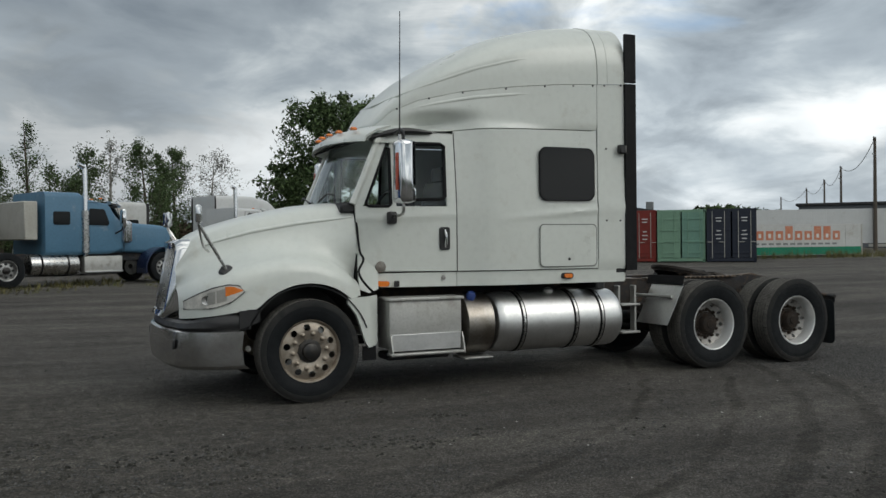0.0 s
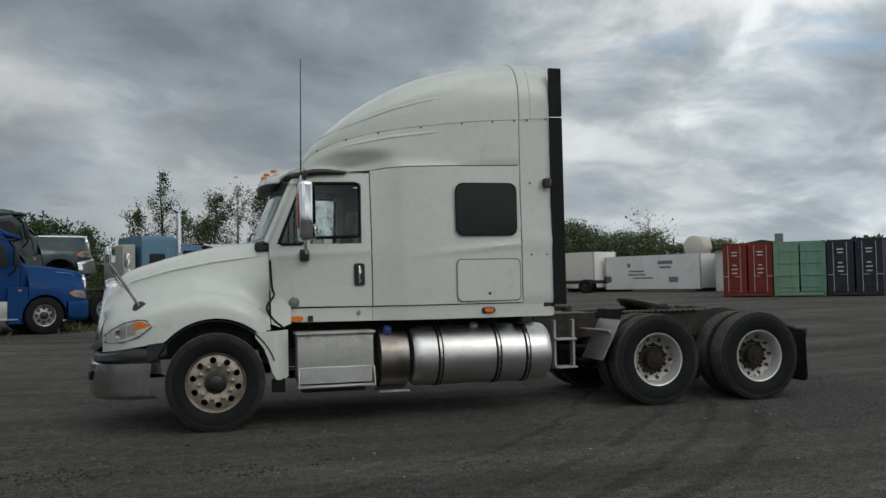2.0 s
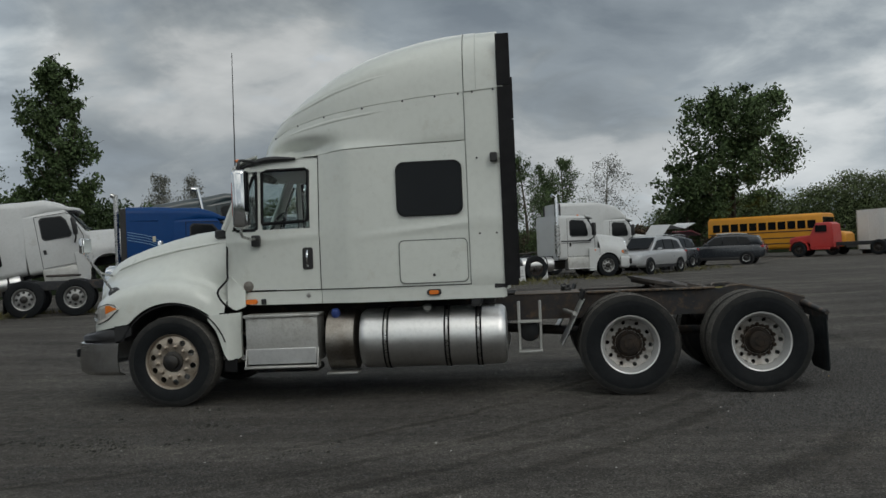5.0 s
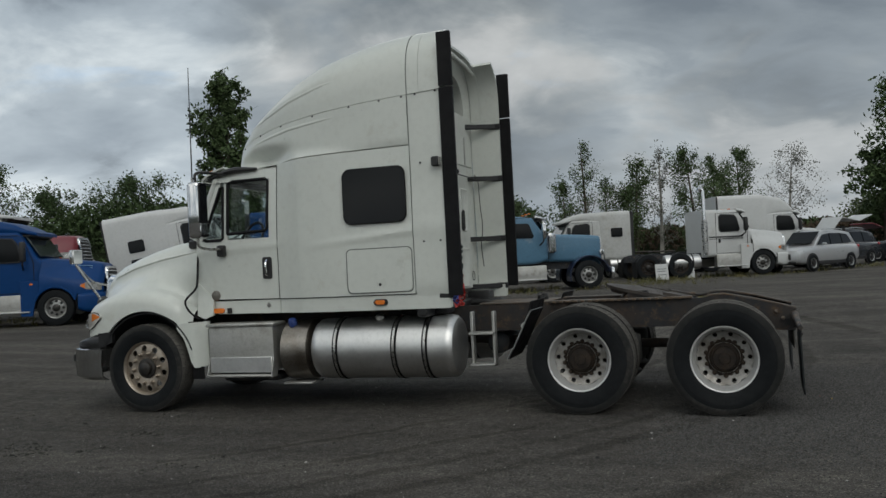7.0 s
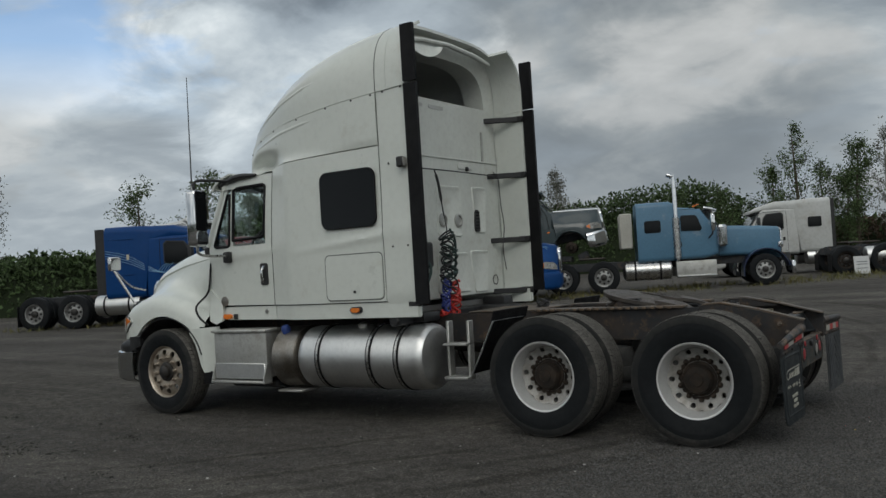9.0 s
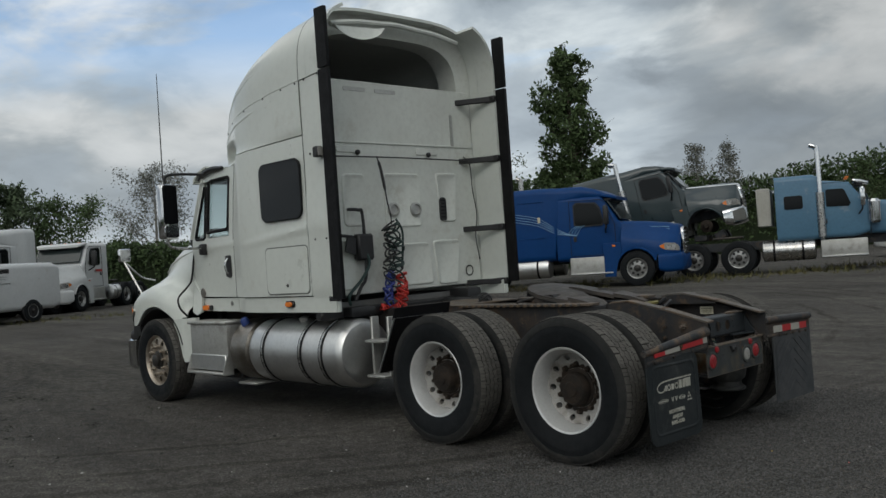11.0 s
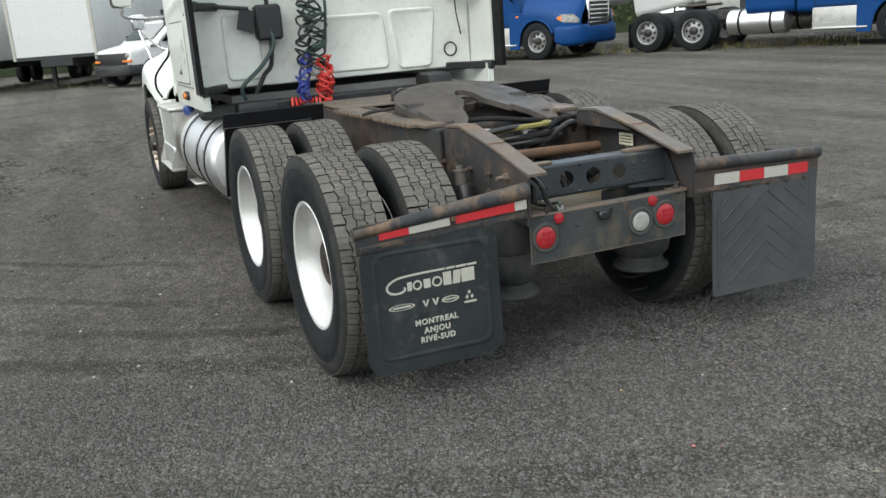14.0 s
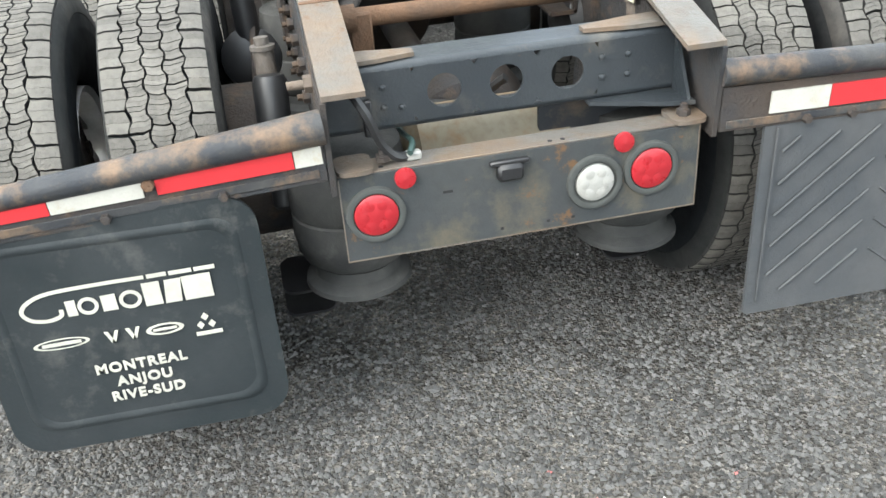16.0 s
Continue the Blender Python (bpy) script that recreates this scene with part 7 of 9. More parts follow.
def small_wheel(parent, m, R, w, mat, hub="hub"):
    key = (R, w, mat, hub)
    e = new("wheel")
    e.empty_display_size = 0.1
    e.parent, e.matrix_basis = parent, m
    if key not in yard_wheel:
        rim = 0.58 * R
        a = part("tyre", lathe(nb(), [(rim, -0.36 * w), (rim * 1.12, -0.48 * w), (R - 0.05, -0.5 * w), (R - 0.01, -0.42 * w), (R, -0.3 * w), (R, 0.3 * w), (R - 0.01, 0.42 * w), (R - 0.05, 0.5 * w), (rim, 0.45 * w)],
                               (0, 0, 0), (0, 1, 0), 28, True), "tyre", e)
        b = part("rim", lathe(nb(), [(rim * 1.04, -0.37 * w), (rim * 1.0, -0.42 * w), (rim * 0.93, -0.40 * w), (rim * 0.85, -0.12 * w), (rim * 0.78, -0.04 * w), (rim * 0.42, -0.14 * w), (rim * 0.30, -0.14 * w), (rim * 0.30, 0.05 * w), (rim * 1.04, 0.05 * w)], (0, 0, 0), (0, 1, 0), 24, True), mat, e)
        c = part("hub", lathe(nb(), [(rim * 0.36, -0.1 * w), (rim * 0.34, -0.38 * w), (rim * 0.2, -0.44 * w), (0.0, -0.45 * w)], (0, 0, 0), (0, 1, 0), 16), "hubblack" if hub == "hub" else hub, e)
        holes = []
        for k in range(8):
            a8 = math.pi * k / 4
            h = lathe(nb(), [(rim * 0.135, 0.0), (rim * 0.13, 0.02), (0.0, 0.021)], (rim * 0.64 * math.cos(a8), -0.085 * w, rim * 0.64 * math.sin(a8)), (0, -1, 0), 8)
            holes.append(part("hand_hole", h, "black", e))
        yard_wheel[key] = (a, b, c, *holes)
    else:
        for o in yard_wheel[key]:
            twin(o, Matrix(), e)
    return e


def place_on(x, y, heading, z=None, tilt=0.0):
    return pose(x, y, grade(x, y) if z is None else z, 0, -tilt, heading)


def aero_nose(t, paint, fender, nose, lifted):
    """A sloping bonnet with its wings in one shell, the wheel arches cut out of it; grille, lamps and bumper."""
    top = table((1.20, 1.60), (1.13, 1.69), (0.8, 1.76), (0.3, 1.83), (-0.4, 1.90))
    crown = table((1.20, 0.48), (1.13, 0.56), (0.8, 0.64), (0.3, 0.76), (-0.4, 0.93))
    ledge = table((1.20, 1.14), (1.05, 1.21), (0.75, 1.28), (0.3, 1.34), (-0.4, 1.43))
    wide = table((1.20, 0.76), (1.12, 0.92), (0.9, 1.06), (0.55, 1.15), (0.0, 1.20), (-0.4, 1.20))
    rings = []
    for x in spans(1.20, -0.4, 44):
        arch = 0.50 + math.sqrt(max(0.0, 0.575 ** 2 - x * x))
        low = arch if abs(x) < 0.575 else 0.86
        w, c, z, g = wide(x), crown(x), top(x), ledge(x)
        half = [(0.0, z), (c * 0.6, z - 0.01), (c * 0.92, z - 0.04), (c, z - 0.09), (c + 0.10 * (w - c), z - 0.17), (c + 0.40 * (w - c), 0.45 * z + 0.55 * g - 0.05), (c + 0.80 * (w - c), g + 0.01), (w - 0.02, g - 0.07), (w + 0.01, max(low, 0.5 * (g - 0.1 + low))), (w, low)]
        rings.append([(x, -y, q) for y, q in reversed(half)] + [(x, y, q) for y, q in half[1:]])
    part("bonnet", shell(loft(nb(), rings), 0.02), fender, t)
    for s in (-1, 1):
        part("wing", tube(nb(), [(0.575 * math.cos(a), s * 1.185, 0.50 + 0.575 * math.sin(a)) for a in spans(radians(20), radians(160), 14)], 0.03, 6, 0), fender, t)
        part("wing_side", prism(nb(), [(-0.575, 0.52), (-0.52, 0.75), (-0.41, 0.92), (-0.41, 1.27), (-0.92, 1.27), (-0.92, 0.30), (-0.60, 0.30)], 0.06, Matrix.Translation((0, s * 1.15 + 0.03, 0)) @ XZ, 0.01), fender, t)
        part("arch_liner", shell(loft(nb(), [[(0.57 * math.cos(a), s * y, 0.50 + 0.57 * math.sin(a)) for a in spans(radians(0), radians(180), 14)] for y in (0.45, 1.15)]), 0.01), "black", t)
        lamp = part("headlamp", sheet(nb(), spans(0.66, 1.17, 10), lambda x: table((0.66, 1.06), (0.82, 0.97), (1.17, 0.93))(x), lambda x: table((0.66, 1.10), (0.82, 1.17), (1.08, 1.15), (1.17, 1.04))(x), 4, lambda x, z: wide(x), s, out=0.014, thick=0.05), "clear", t, "clear wraparound headlamp")
        part("lamp_bowl", sheet(nb(), spans(0.86, 1.08, 5), lambda x: 0.975, lambda x: 1.105, 3, lambda x, z: wide(x), s, out=0.018, thick=0.03), "chrome_dull", lamp)
        part("amber_corner", sheet(nb(), spans(0.68, 0.79, 3), lambda x: table((0.68, 1.055), (0.79, 0.99))(x), lambda x: table((0.68, 1.10), (0.79, 1.14))(x), 3, lambda x, z: wide(x), s, out=0.019, thick=0.03), "amber", lamp)
        part("side_marker", box(nb(), (-0.62, s * 1.185, 1.18), (0.09, 0.02, 0.05), 0.008), "amber", t, "amber side marker")
    part("bumper", hull([(1.29, 0.44, 0.80, 0.68), (1.22, 0.37, 0.87, 0.92), (1.02, 0.34, 0.88, 1.07), (0.80, 0.34, 0.88, 1.16), (0.61, 0.40, 0.88, 1.19)], 0.12), "chrome" if nose else paint, t)
    g = part("grille", prism(nb(), rounded(-0.52, 0.78, 0.52, 1.60, 0.16, 5), 0.10, Matrix.Translation((1.17, 0, 0)) @ YZ, 0.02), "chrome", t, "chrome barred grille")
    part("grille_mesh", prism(nb(), rounded(-0.45, 0.84, 0.45, 1.53, 0.12, 5), 0.02, Matrix.Translation((1.254, 0, 0)) @ YZ), "black", g)
    for k in range(6):
        part("grille_bar", box(nb(), (1.28, 0, 0.90 + 0.112 * k), (0.02, 0.88, 0.045), 0.008), "chrome", g)
    if nose:
        for s in (-1, 1):
            part("bonnet_trim", box(nb(), (0.45, s * 0.70, 1.73), (1.65, 0.06, 0.05), 0.01, pose(0, 0, 0, 0, 9, s * -13)), "chrome", t)


def tractor(place, paint, label, kind="aero", base=5.7, top=3.0, sleeper=2.2, fender=None, wheels="rim_far", front="rim_far", stripes="", lifted=False, stack=0, box_behind=False, visor=True, nose="", windows=1, extender=0.30, group="parked tractor units"):
    """A parked tractor unit, x forwards, its origin on the ground under the front axle. lifted: carried nose-up with its front axle off the ground."""
    t = thing("semi_truck", place, label, "truck", group)
    fender = fender or paint
    if kind == "aero":
        cab_x, cab_l, hood_z = -0.55, 1.75, 1.86
        aero_nose(t, paint, fender, nose, lifted)
    else:
        cab_x, cab_l, hood_z = -1.35, 1.25, 1.95
        part("bonnet", hull([(0.62, 0.85, 1.80, 0.48), (0.58, 0.80, 1.84, 0.52), (0.0, 0.95, 1.90, 0.60), (-1.4, 1.0, 1.98, 0.78)], 0.14), paint, t)
        for s in (-1, 1):
            part("wing", shell(loft(nb(), [[(0.05 + 0.72 * math.cos(a), s * y, 0.45 + 0.72 * math.sin(a)) for a in spans(radians(10), radians(192), 16)] for y in (0.55, 1.05, 1.17)]), 0.03), fender, t)
            part("air_cleaner", lathe(nb(), [(0.12, 0), (0.19, 0.06), (0.19, 0.62), (0.12, 0.7)], (-1.25, s * 0.98, 1.30), (0, 0, 1), 18), "chrome", t, "chrome air cleaner")
            part("headlamp", box(nb(), (0.55, s * 0.82, 1.25), (0.16, 0.22, 0.20), 0.04), "chrome", t)
        part("bumper", box(nb(), (0.86, 0, 0.52), (0.12, 2.3, 0.42), 0.05, None, 2), "chrome", t, "chrome bumper")
        part("grille", box(nb(), (0.64, 0, 1.33), (0.08, 0.82, 0.95), 0.03), "chrome", t)
    cx = cab_x
    # cab and sleeper
    wz = 2.62 if kind == "aero" else 2.55
    rear = cx - cab_l - sleeper
    if kind == "aero":
        part("cab", hull([(cx + 0.16, 0.95, hood_z - 0.02, 1.0), (cx + 0.06, 0.85, 1.92, 1.06), (cx - 0.34, 0.80, 2.58, 1.05), (cx - 0.46, 0.80, wz + 0.06, 1.04), (cx - cab_l, 0.80, wz + 0.10, 1.10)], 0.16, 5), paint, t)
    else:
        part("cab", hull([(cx - 0.02, 1.05, hood_z, 1.0), (cx - 0.30, 0.98, 2.22, 1.04), (cx - 0.52, 0.95, wz, 1.05), (cx - cab_l, 0.95, wz + 0.10, 1.06)], 0.14), paint, t)
    if sleeper:
        mid = cx - cab_l
        if kind == "aero":
            hi = top - wz
            part("sleeper", hull([(cx - 0.22, wz + 0.02, wz + 0.07, 0.80), (cx - 0.34, wz - 0.02, wz + 0.14, 0.95), (cx - 0.55, wz - 0.05, wz + 0.10 + 0.35 * hi, 1.0), (cx - 0.95, wz - 0.05, wz + 0.08 + 0.70 * hi, 1.04), (mid + 0.12, wz - 0.2, wz + 0.92 * hi, 1.09),
                                  (mid - 0.06, 0.84, top - 0.02, 1.15), (mid - 0.5, 0.82, top, 1.18), (rear, 0.82, top, 1.20)], 0.20, 6), paint, t)
            for s in (-1, 1):
                part("side_fairing", box(nb(), (rear - extender / 2, s * 1.185, (0.95 + top) / 2), (extender, 0.03, top - 1.05), 0.008), "black", t, "black rubber side extender")
        else:
            part("sleeper", hull([(mid - 0.06, 0.95, top - 0.10, 1.08), (mid - 0.25, 0.92, top, 1.12), (rear, 0.92, top, 1.12)], 0.16), paint, t)
    # glass
    if kind == "aero":
        a0, a1 = (cx + 0.08, 1.92), (cx - 0.33, 2.56)
    else:
        a0, a1 = (cx - 0.06, 1.98), (cx - 0.36, 2.46)
    ang = math.degrees(math.atan2(a1[1] - a0[1], a0[0] - a1[0]))
    part("windscreen", box(nb(), ((a0[0] + a1[0]) / 2 + 0.06, 0, (a0[1] + a1[1]) / 2 + 0.02), (math.hypot(a0[0] - a1[0], a1[1] - a0[1]), 1.86, 0.05), 0.02, pose(0, 0, 0, 0, ang, 0)), "screen", t, "wide windscreen")
    if visor:
        part("sun_visor", hull([(a1[0] + 0.36, a1[1] - 0.03, a1[1] + 0.06, 0.86), (a1[0] + 0.16, a1[1] + 0.02, a1[1] + 0.13, 0.99), (a1[0] - 0.05, a1[1] + 0.06, a1[1] + 0.16, 1.0)], 0.04), paint if kind == "aero" else "chrome", t)
        part("visor_shade", box(nb(), (a1[0] + 0.10, 0, a1[1] - 0.02), (0.22, 1.9, 0.07), 0.02), "black", t)
    for s in (-1, 1):
        wx = cx - 0.62
        yw = s * (1.07 if kind == "aero" else 1.052)
        outline = [(wx + 0.26, 1.92), (wx + 0.16, 2.30), (wx + 0.04, 2.44), (wx - 0.46, 2.48), (wx - 0.56, 2.40), (wx - 0.56, 1.90), (wx - 0.48, 1.82), (wx + 0.20, 1.83)] if kind == "aero" else [(wx + 0.12, 1.92), (wx - 0.02, 2.30), (wx - 0.08, 2.36), (wx - 0.50, 2.37), (wx - 0.54, 2.33), (wx - 0.54, 1.86), (wx + 0.06, 1.84)]
        frame_poly = [(x + (0.035 if x > wx else -0.035), z + (0.035 if z > 2.12 else -0.035)) for x, z in outline]
        wf = part("window_frame", prism(nb(), frame_poly, 0.03, Matrix.Translation((0, yw + 0.015, 0)) @ XZ, 0.006), "black" if kind == "aero" else paint, t)
        part("door_window", prism(nb(), outline, 0.03, Matrix.Translation((0, yw + s * 0.006 + 0.015, 0)) @ XZ, 0.004), "darkglass", wf, "dark side window")
        part("door_gap", tube(nb(), [(wx + 0.60, yw, 0.95), (wx + 0.60, yw, 1.78), (wx + 0.36, yw, 2.46), (wx + 0.22, yw, 2.55), (wx - 0.70, yw + s * 0.016, 2.56), (wx - 0.72, yw + s * 0.016, 0.95), (wx + 0.60, yw, 0.95)], 0.009, 5, 0), "seam", t)
        part("door_handle", box(nb(), (wx - 0.58, yw + s * 0.02, 1.44), (0.09, 0.03, 0.14), 0.01), "black", t)
        if sleeper > 1.2:
            sx = (cx - cab_l + rear) / 2 - (0.0 if kind == "aero" else 0.15)
            if not stripes:
                for k in range(windows):
                    part("sleeper_window", prism(nb(), rounded(sx - 0.26, 1.86 - 0.62 * k, sx + 0.26, 2.26 - 0.62 * k, 0.06, 3), 0.03, Matrix.Translation((0, s * (1.195 if kind == "aero" else 1.122) + 0.015, 0)) @ XZ, 0.006), "darkglass", t)
            else:
                for z in (2.62, 1.55):
                    part("panel_crease", box(nb(), (sx - 0.1, s * 1.19, z), (0.75, 0.03, 0.025), 0.008), paint, t)
        if not sleeper and not stack:
            part("lettering_bar", box(nb(), (cx - 1.05, s * 1.088, 1.58), (0.52, 0.012, 0.09), 0.0), "redpaint", t, "small red lettering")
        mir = part("door_mirror", box(nb(), (cx - 0.20, s * 1.36, 2.08), (0.14, 0.22, 0.56), 0.06, None, 2), "black" if kind == "aero" else "chrome", t, "tall door mirror")
        part("arm", tube(nb(), [(cx - 0.30, s * 1.06, 1.60), (cx - 0.22, s * 1.34, 1.72), (cx - 0.20, s * 1.36, 1.86)], 0.026, 6, 0), "black", mir)
        if stripes:
            for k in range(4):
                z = 2.30 - 0.075 * k
                part("paint_stripe", tube(nb(), [(rear + 0.02, s * 1.199, z), (rear + 0.70, s * 1.196, z - 0.16), (cx - cab_l - 0.05, s * 1.156, z - 0.46 + 0.02 * k)], 0.008, 5, 3), stripes, t)
                part("paint_stripe", tube(nb(), [(cx - cab_l + 0.04, s * 1.098, z - 0.52 + 0.025 * k), (cx - cab_l + 0.34, s * 1.092, 1.62 - 0.012 * k), (cx - cab_l + 0.62, s * 1.086, 1.56 - 0.008 * k)], 0.008, 5, 3), stripes, t)
                part("paint_stripe", tube(nb(), [(cx - cab_l + 0.36 + 0.085 * k, s * 1.09, 1.60 - 0.01 * k), (cx - cab_l + 0.47 + 0.085 * k, s * 1.087, 1.74), (cx - cab_l + 0.66 + 0.07 * k, s * 1.084, 1.84)], 0.008, 5, 3), stripes, t)
            for z in (1.66, 1.60):
                part("paint_stripe", tube(nb(), [(-0.40, s * 0.94, z + 0.06), (0.2, s * 0.80, z + 0.02), (0.9, s * 0.67, z - 0.04)], 0.010, 5, 2), stripes, t)
            part("marker", box(nb(), (rear + 0.75, s * 1.208, 2.08), (0.08, 0.02, 0.16), 0.006), "label", t)
        # tank, steps, stack
        tank = part("fuel_tank", lathe(nb(), [(0.2, 0), (0.30, 0.04), (0.31, 0.1), (0.31, 1.42), (0.30, 1.48), (0.2, 1.52)], (cx - cab_l - 0.25 - 1.52, s * 0.88, 0.66), (1, 0, 0), 24), "chrome_dull" if kind != "aero" else "alu", t, "cylindrical fuel tank")
        for k in (0.35, 1.15):
            part("tank_strap", lathe(nb(), [(0.312, -0.03), (0.32, 0.0), (0.312, 0.03)], (cx - cab_l - 1.77 + k, s * 0.88, 0.66), (1, 0, 0), 24), "rubber", tank)
        part("step_box", box(nb(), (cx - 0.75, s * 1.0, 0.64), (1.25, 0.30, 0.52), 0.03, None, 2), "alu_dull", t)
        part("step_tread", box(nb(), (cx - 0.75, s * 1.12, 0.42), (1.25, 0.18, 0.04), 0.01), "alu", t)
        if stack and stripes and s == 1:
            part("exhaust_pipe", tube(nb(), [(rear - 0.30, 0.70, 0.9), (rear - 0.30, 0.70, top + 0.30), (rear - 0.33, 0.70, top + 0.44), (rear - 0.44, 0.70, top + 0.50)], 0.075, 12, 4), "chrome_dull", t, "tall chrome exhaust pipe")
        elif stack and not stripes and (stack == 2 or s == -1):
            xs = cx - cab_l - 0.06 if not stripes else rear - 0.22
            part("exhaust_pipe", tube(nb(), [(xs, s * 1.10, 0.9), (xs, s * 1.10, top + (0.1 if lifted else 0.55)), (xs - 0.05, s * 1.10, top + (0.25 if lifted else 0.78)), (xs - 0.20, s * 1.10, top + (0.30 if lifted else 0.86))], 0.075, 12, 4), "chrome", t, "tall chrome exhaust pipe")
            part("heat_shield", lathe(nb(), [(0.115, 0), (0.115, 1.3)], (xs, s * 1.10, 1.0), (0, 0, 1), 16), "chrome_dull", t)
    if box_behind:
        part("equipment_box", box(nb(), (rear - 0.34, 0, 1.98), (0.40, 1.9, 1.15), 0.03), "beige", t, "pale equipment box behind the sleeper")
    for y in (-0.30, 0.0, 0.30):
        part("roof_lamp", box(nb(), (cx - 0.55, y * 2, wz + (0.10 if kind == "aero" else 0.16)), (0.10, 0.09, 0.04), 0.012), "amber", t)
    # chassis
    end = -base - 1.15
    for s in (-1, 1):
        part("frame_rail", box(nb(), ((0.9 + end) / 2, s * 0.43, 0.86), (0.9 - end, 0.08, 0.26), 0.01), "steel", t)
    if not lifted:
        for x in (-base + 0.66, -base - 0.66):
            for s in (-1, 1):
                small_wheel(t, pose(x, s * 1.07, 0.52, 0, 0, 0 if s < 0 else 180), 0.52, 0.28, wheels)
                small_wheel(t, pose(x, s * 0.75, 0.52, 0, 0, 0 if s < 0 else 180), 0.52, 0.28, wheels)
        part("fifth_wheel", box(nb(), (-base + 0.3, 0, 1.14), (0.9, 0.85, 0.07), 0.03), "grease", t)
        for s in (-1, 1):
            part("mud_flap", box(nb(), (end - 0.02, s * 0.95, 0.46), (0.02, 0.6, 0.62), 0.005), "rubber", t)
            small_wheel(t, pose(0, s * 1.04, 0.50, 0, 0, 0 if s < 0 else 180), 0.50, 0.29, front)
    else:
        for s in (-1, 1):
            cradle = "redpaint" if paint == "plainwhite" else "steel"
            part("lift_cradle", box(nb(), (-0.28, s * 0.62, 0.16), (0.42, 0.5, 0.20), 0.03, pose(0, 0, 0, 0, 12, 0)), cradle, t)
            part("lift_cradle", box(nb(), (0.34, s * 0.62, 0.12), (0.36, 0.5, 0.26), 0.03, pose(0, 0, 0, 0, -14, 0)), cradle, t)
            part("bare_hub", lathe(nb(), [(0.2, 0), (0.2, 0.1), (0.1, 0.14), (0.06, 0.22)], (0, s * 0.85, 0.50), (0, s, 0), 18), "hub", t, "bare rusty brake hub without a wheel")
    return t


HEAD = 24.0
tractor(place_on(-4.72, 16.45, HEAD), "blue", "dark blue sleeper tractor with pale swooping side stripes", base=5.6, top=3.02, sleeper=1.22, stripes="pale", stack=2, extender=0.16)
tractor(place_on(-12.0, 11.4, HEAD), "blue", "dark blue sleeper tractor standing behind its twin", base=5.4, top=3.02, sleeper=1.30, stripes="pale")
tractor(place_on(1.10, 22.1, HEAD - 0.5), "lightblue", "light blue long-nosed sleeper tractor with a tall chrome stack", kind="long", base=5.7, top=2.85, sleeper=1.30, fender="navy", stack=1, box_behind=True)
tractor(place_on(-4.9, 20.9, HEAD - 1, grade(-5, 21) + 1.08, 10), "darkgreen", "dark slate green tractor with chrome nose carried nose-up on another truck", base=2.4, top=2.95, sleeper=1.6, lifted=True, stack=1, nose="chrome")
tractor(place_on(-9.55, 17.5, HEAD - 1, 1.02, 9), "plainwhite", "white sleeper tractor carried nose-up on a red lift", base=2.4, top=3.14, sleeper=1.9, lifted=True, windows=2, extender=0.06)
tractor(place_on(-15.1, 14.3, HEAD - 1, grade(-14, 14) + 0.85, 8), "plainwhite", "white tractor with dark red wings carried nose-up", base=2.4, top=2.55, sleeper=1.6, lifted=True, fender="darkred")
short = tractor(place_on(6.95, 29.45, HEAD), "plainwhite", "old white short-cab tractor with black side stripes", base=4.1, top=2.72, sleeper=0.0, stack=1, extender=0.05, wheels="hub")
for s in (-1, 1):
    part("side_stripe", box(nb(), (-1.50, s * 1.088, 1.60), (1.5, 0.014, 0.05), 0.0), "black", short)
    part("side_stripe", box(nb(), (-1.50, s * 1.088, 1.52), (1.5, 0.014, 0.02), 0.0), "black", short)
tractor(place_on(9.6, 36.6, HEAD - 6), "plainwhite", "white high-roof tractor with its bonnet tipped open", base=5.6, top=3.55, sleeper=2.2, extender=0.08)
tractor(place_on(-1.7, 29.8, HEAD + 180), "oldwhite", "white sleeper tractor facing the other way", base=4.6, top=3.0, sleeper=1.25, extender=0.14)
tractor(place_on(-25.4, 6.95, -50), "plainwhite", "white short-cab tractor with small red lettering parked behind a van", base=4.4, top=2.72, sleeper=0.0, stack=0)
tractor(place_on(-22.75, 2.55, -52), "plainwhite", "white high-roof tractor behind a white van", base=5.0, top=3.25, sleeper=0.9, extender=0.05)


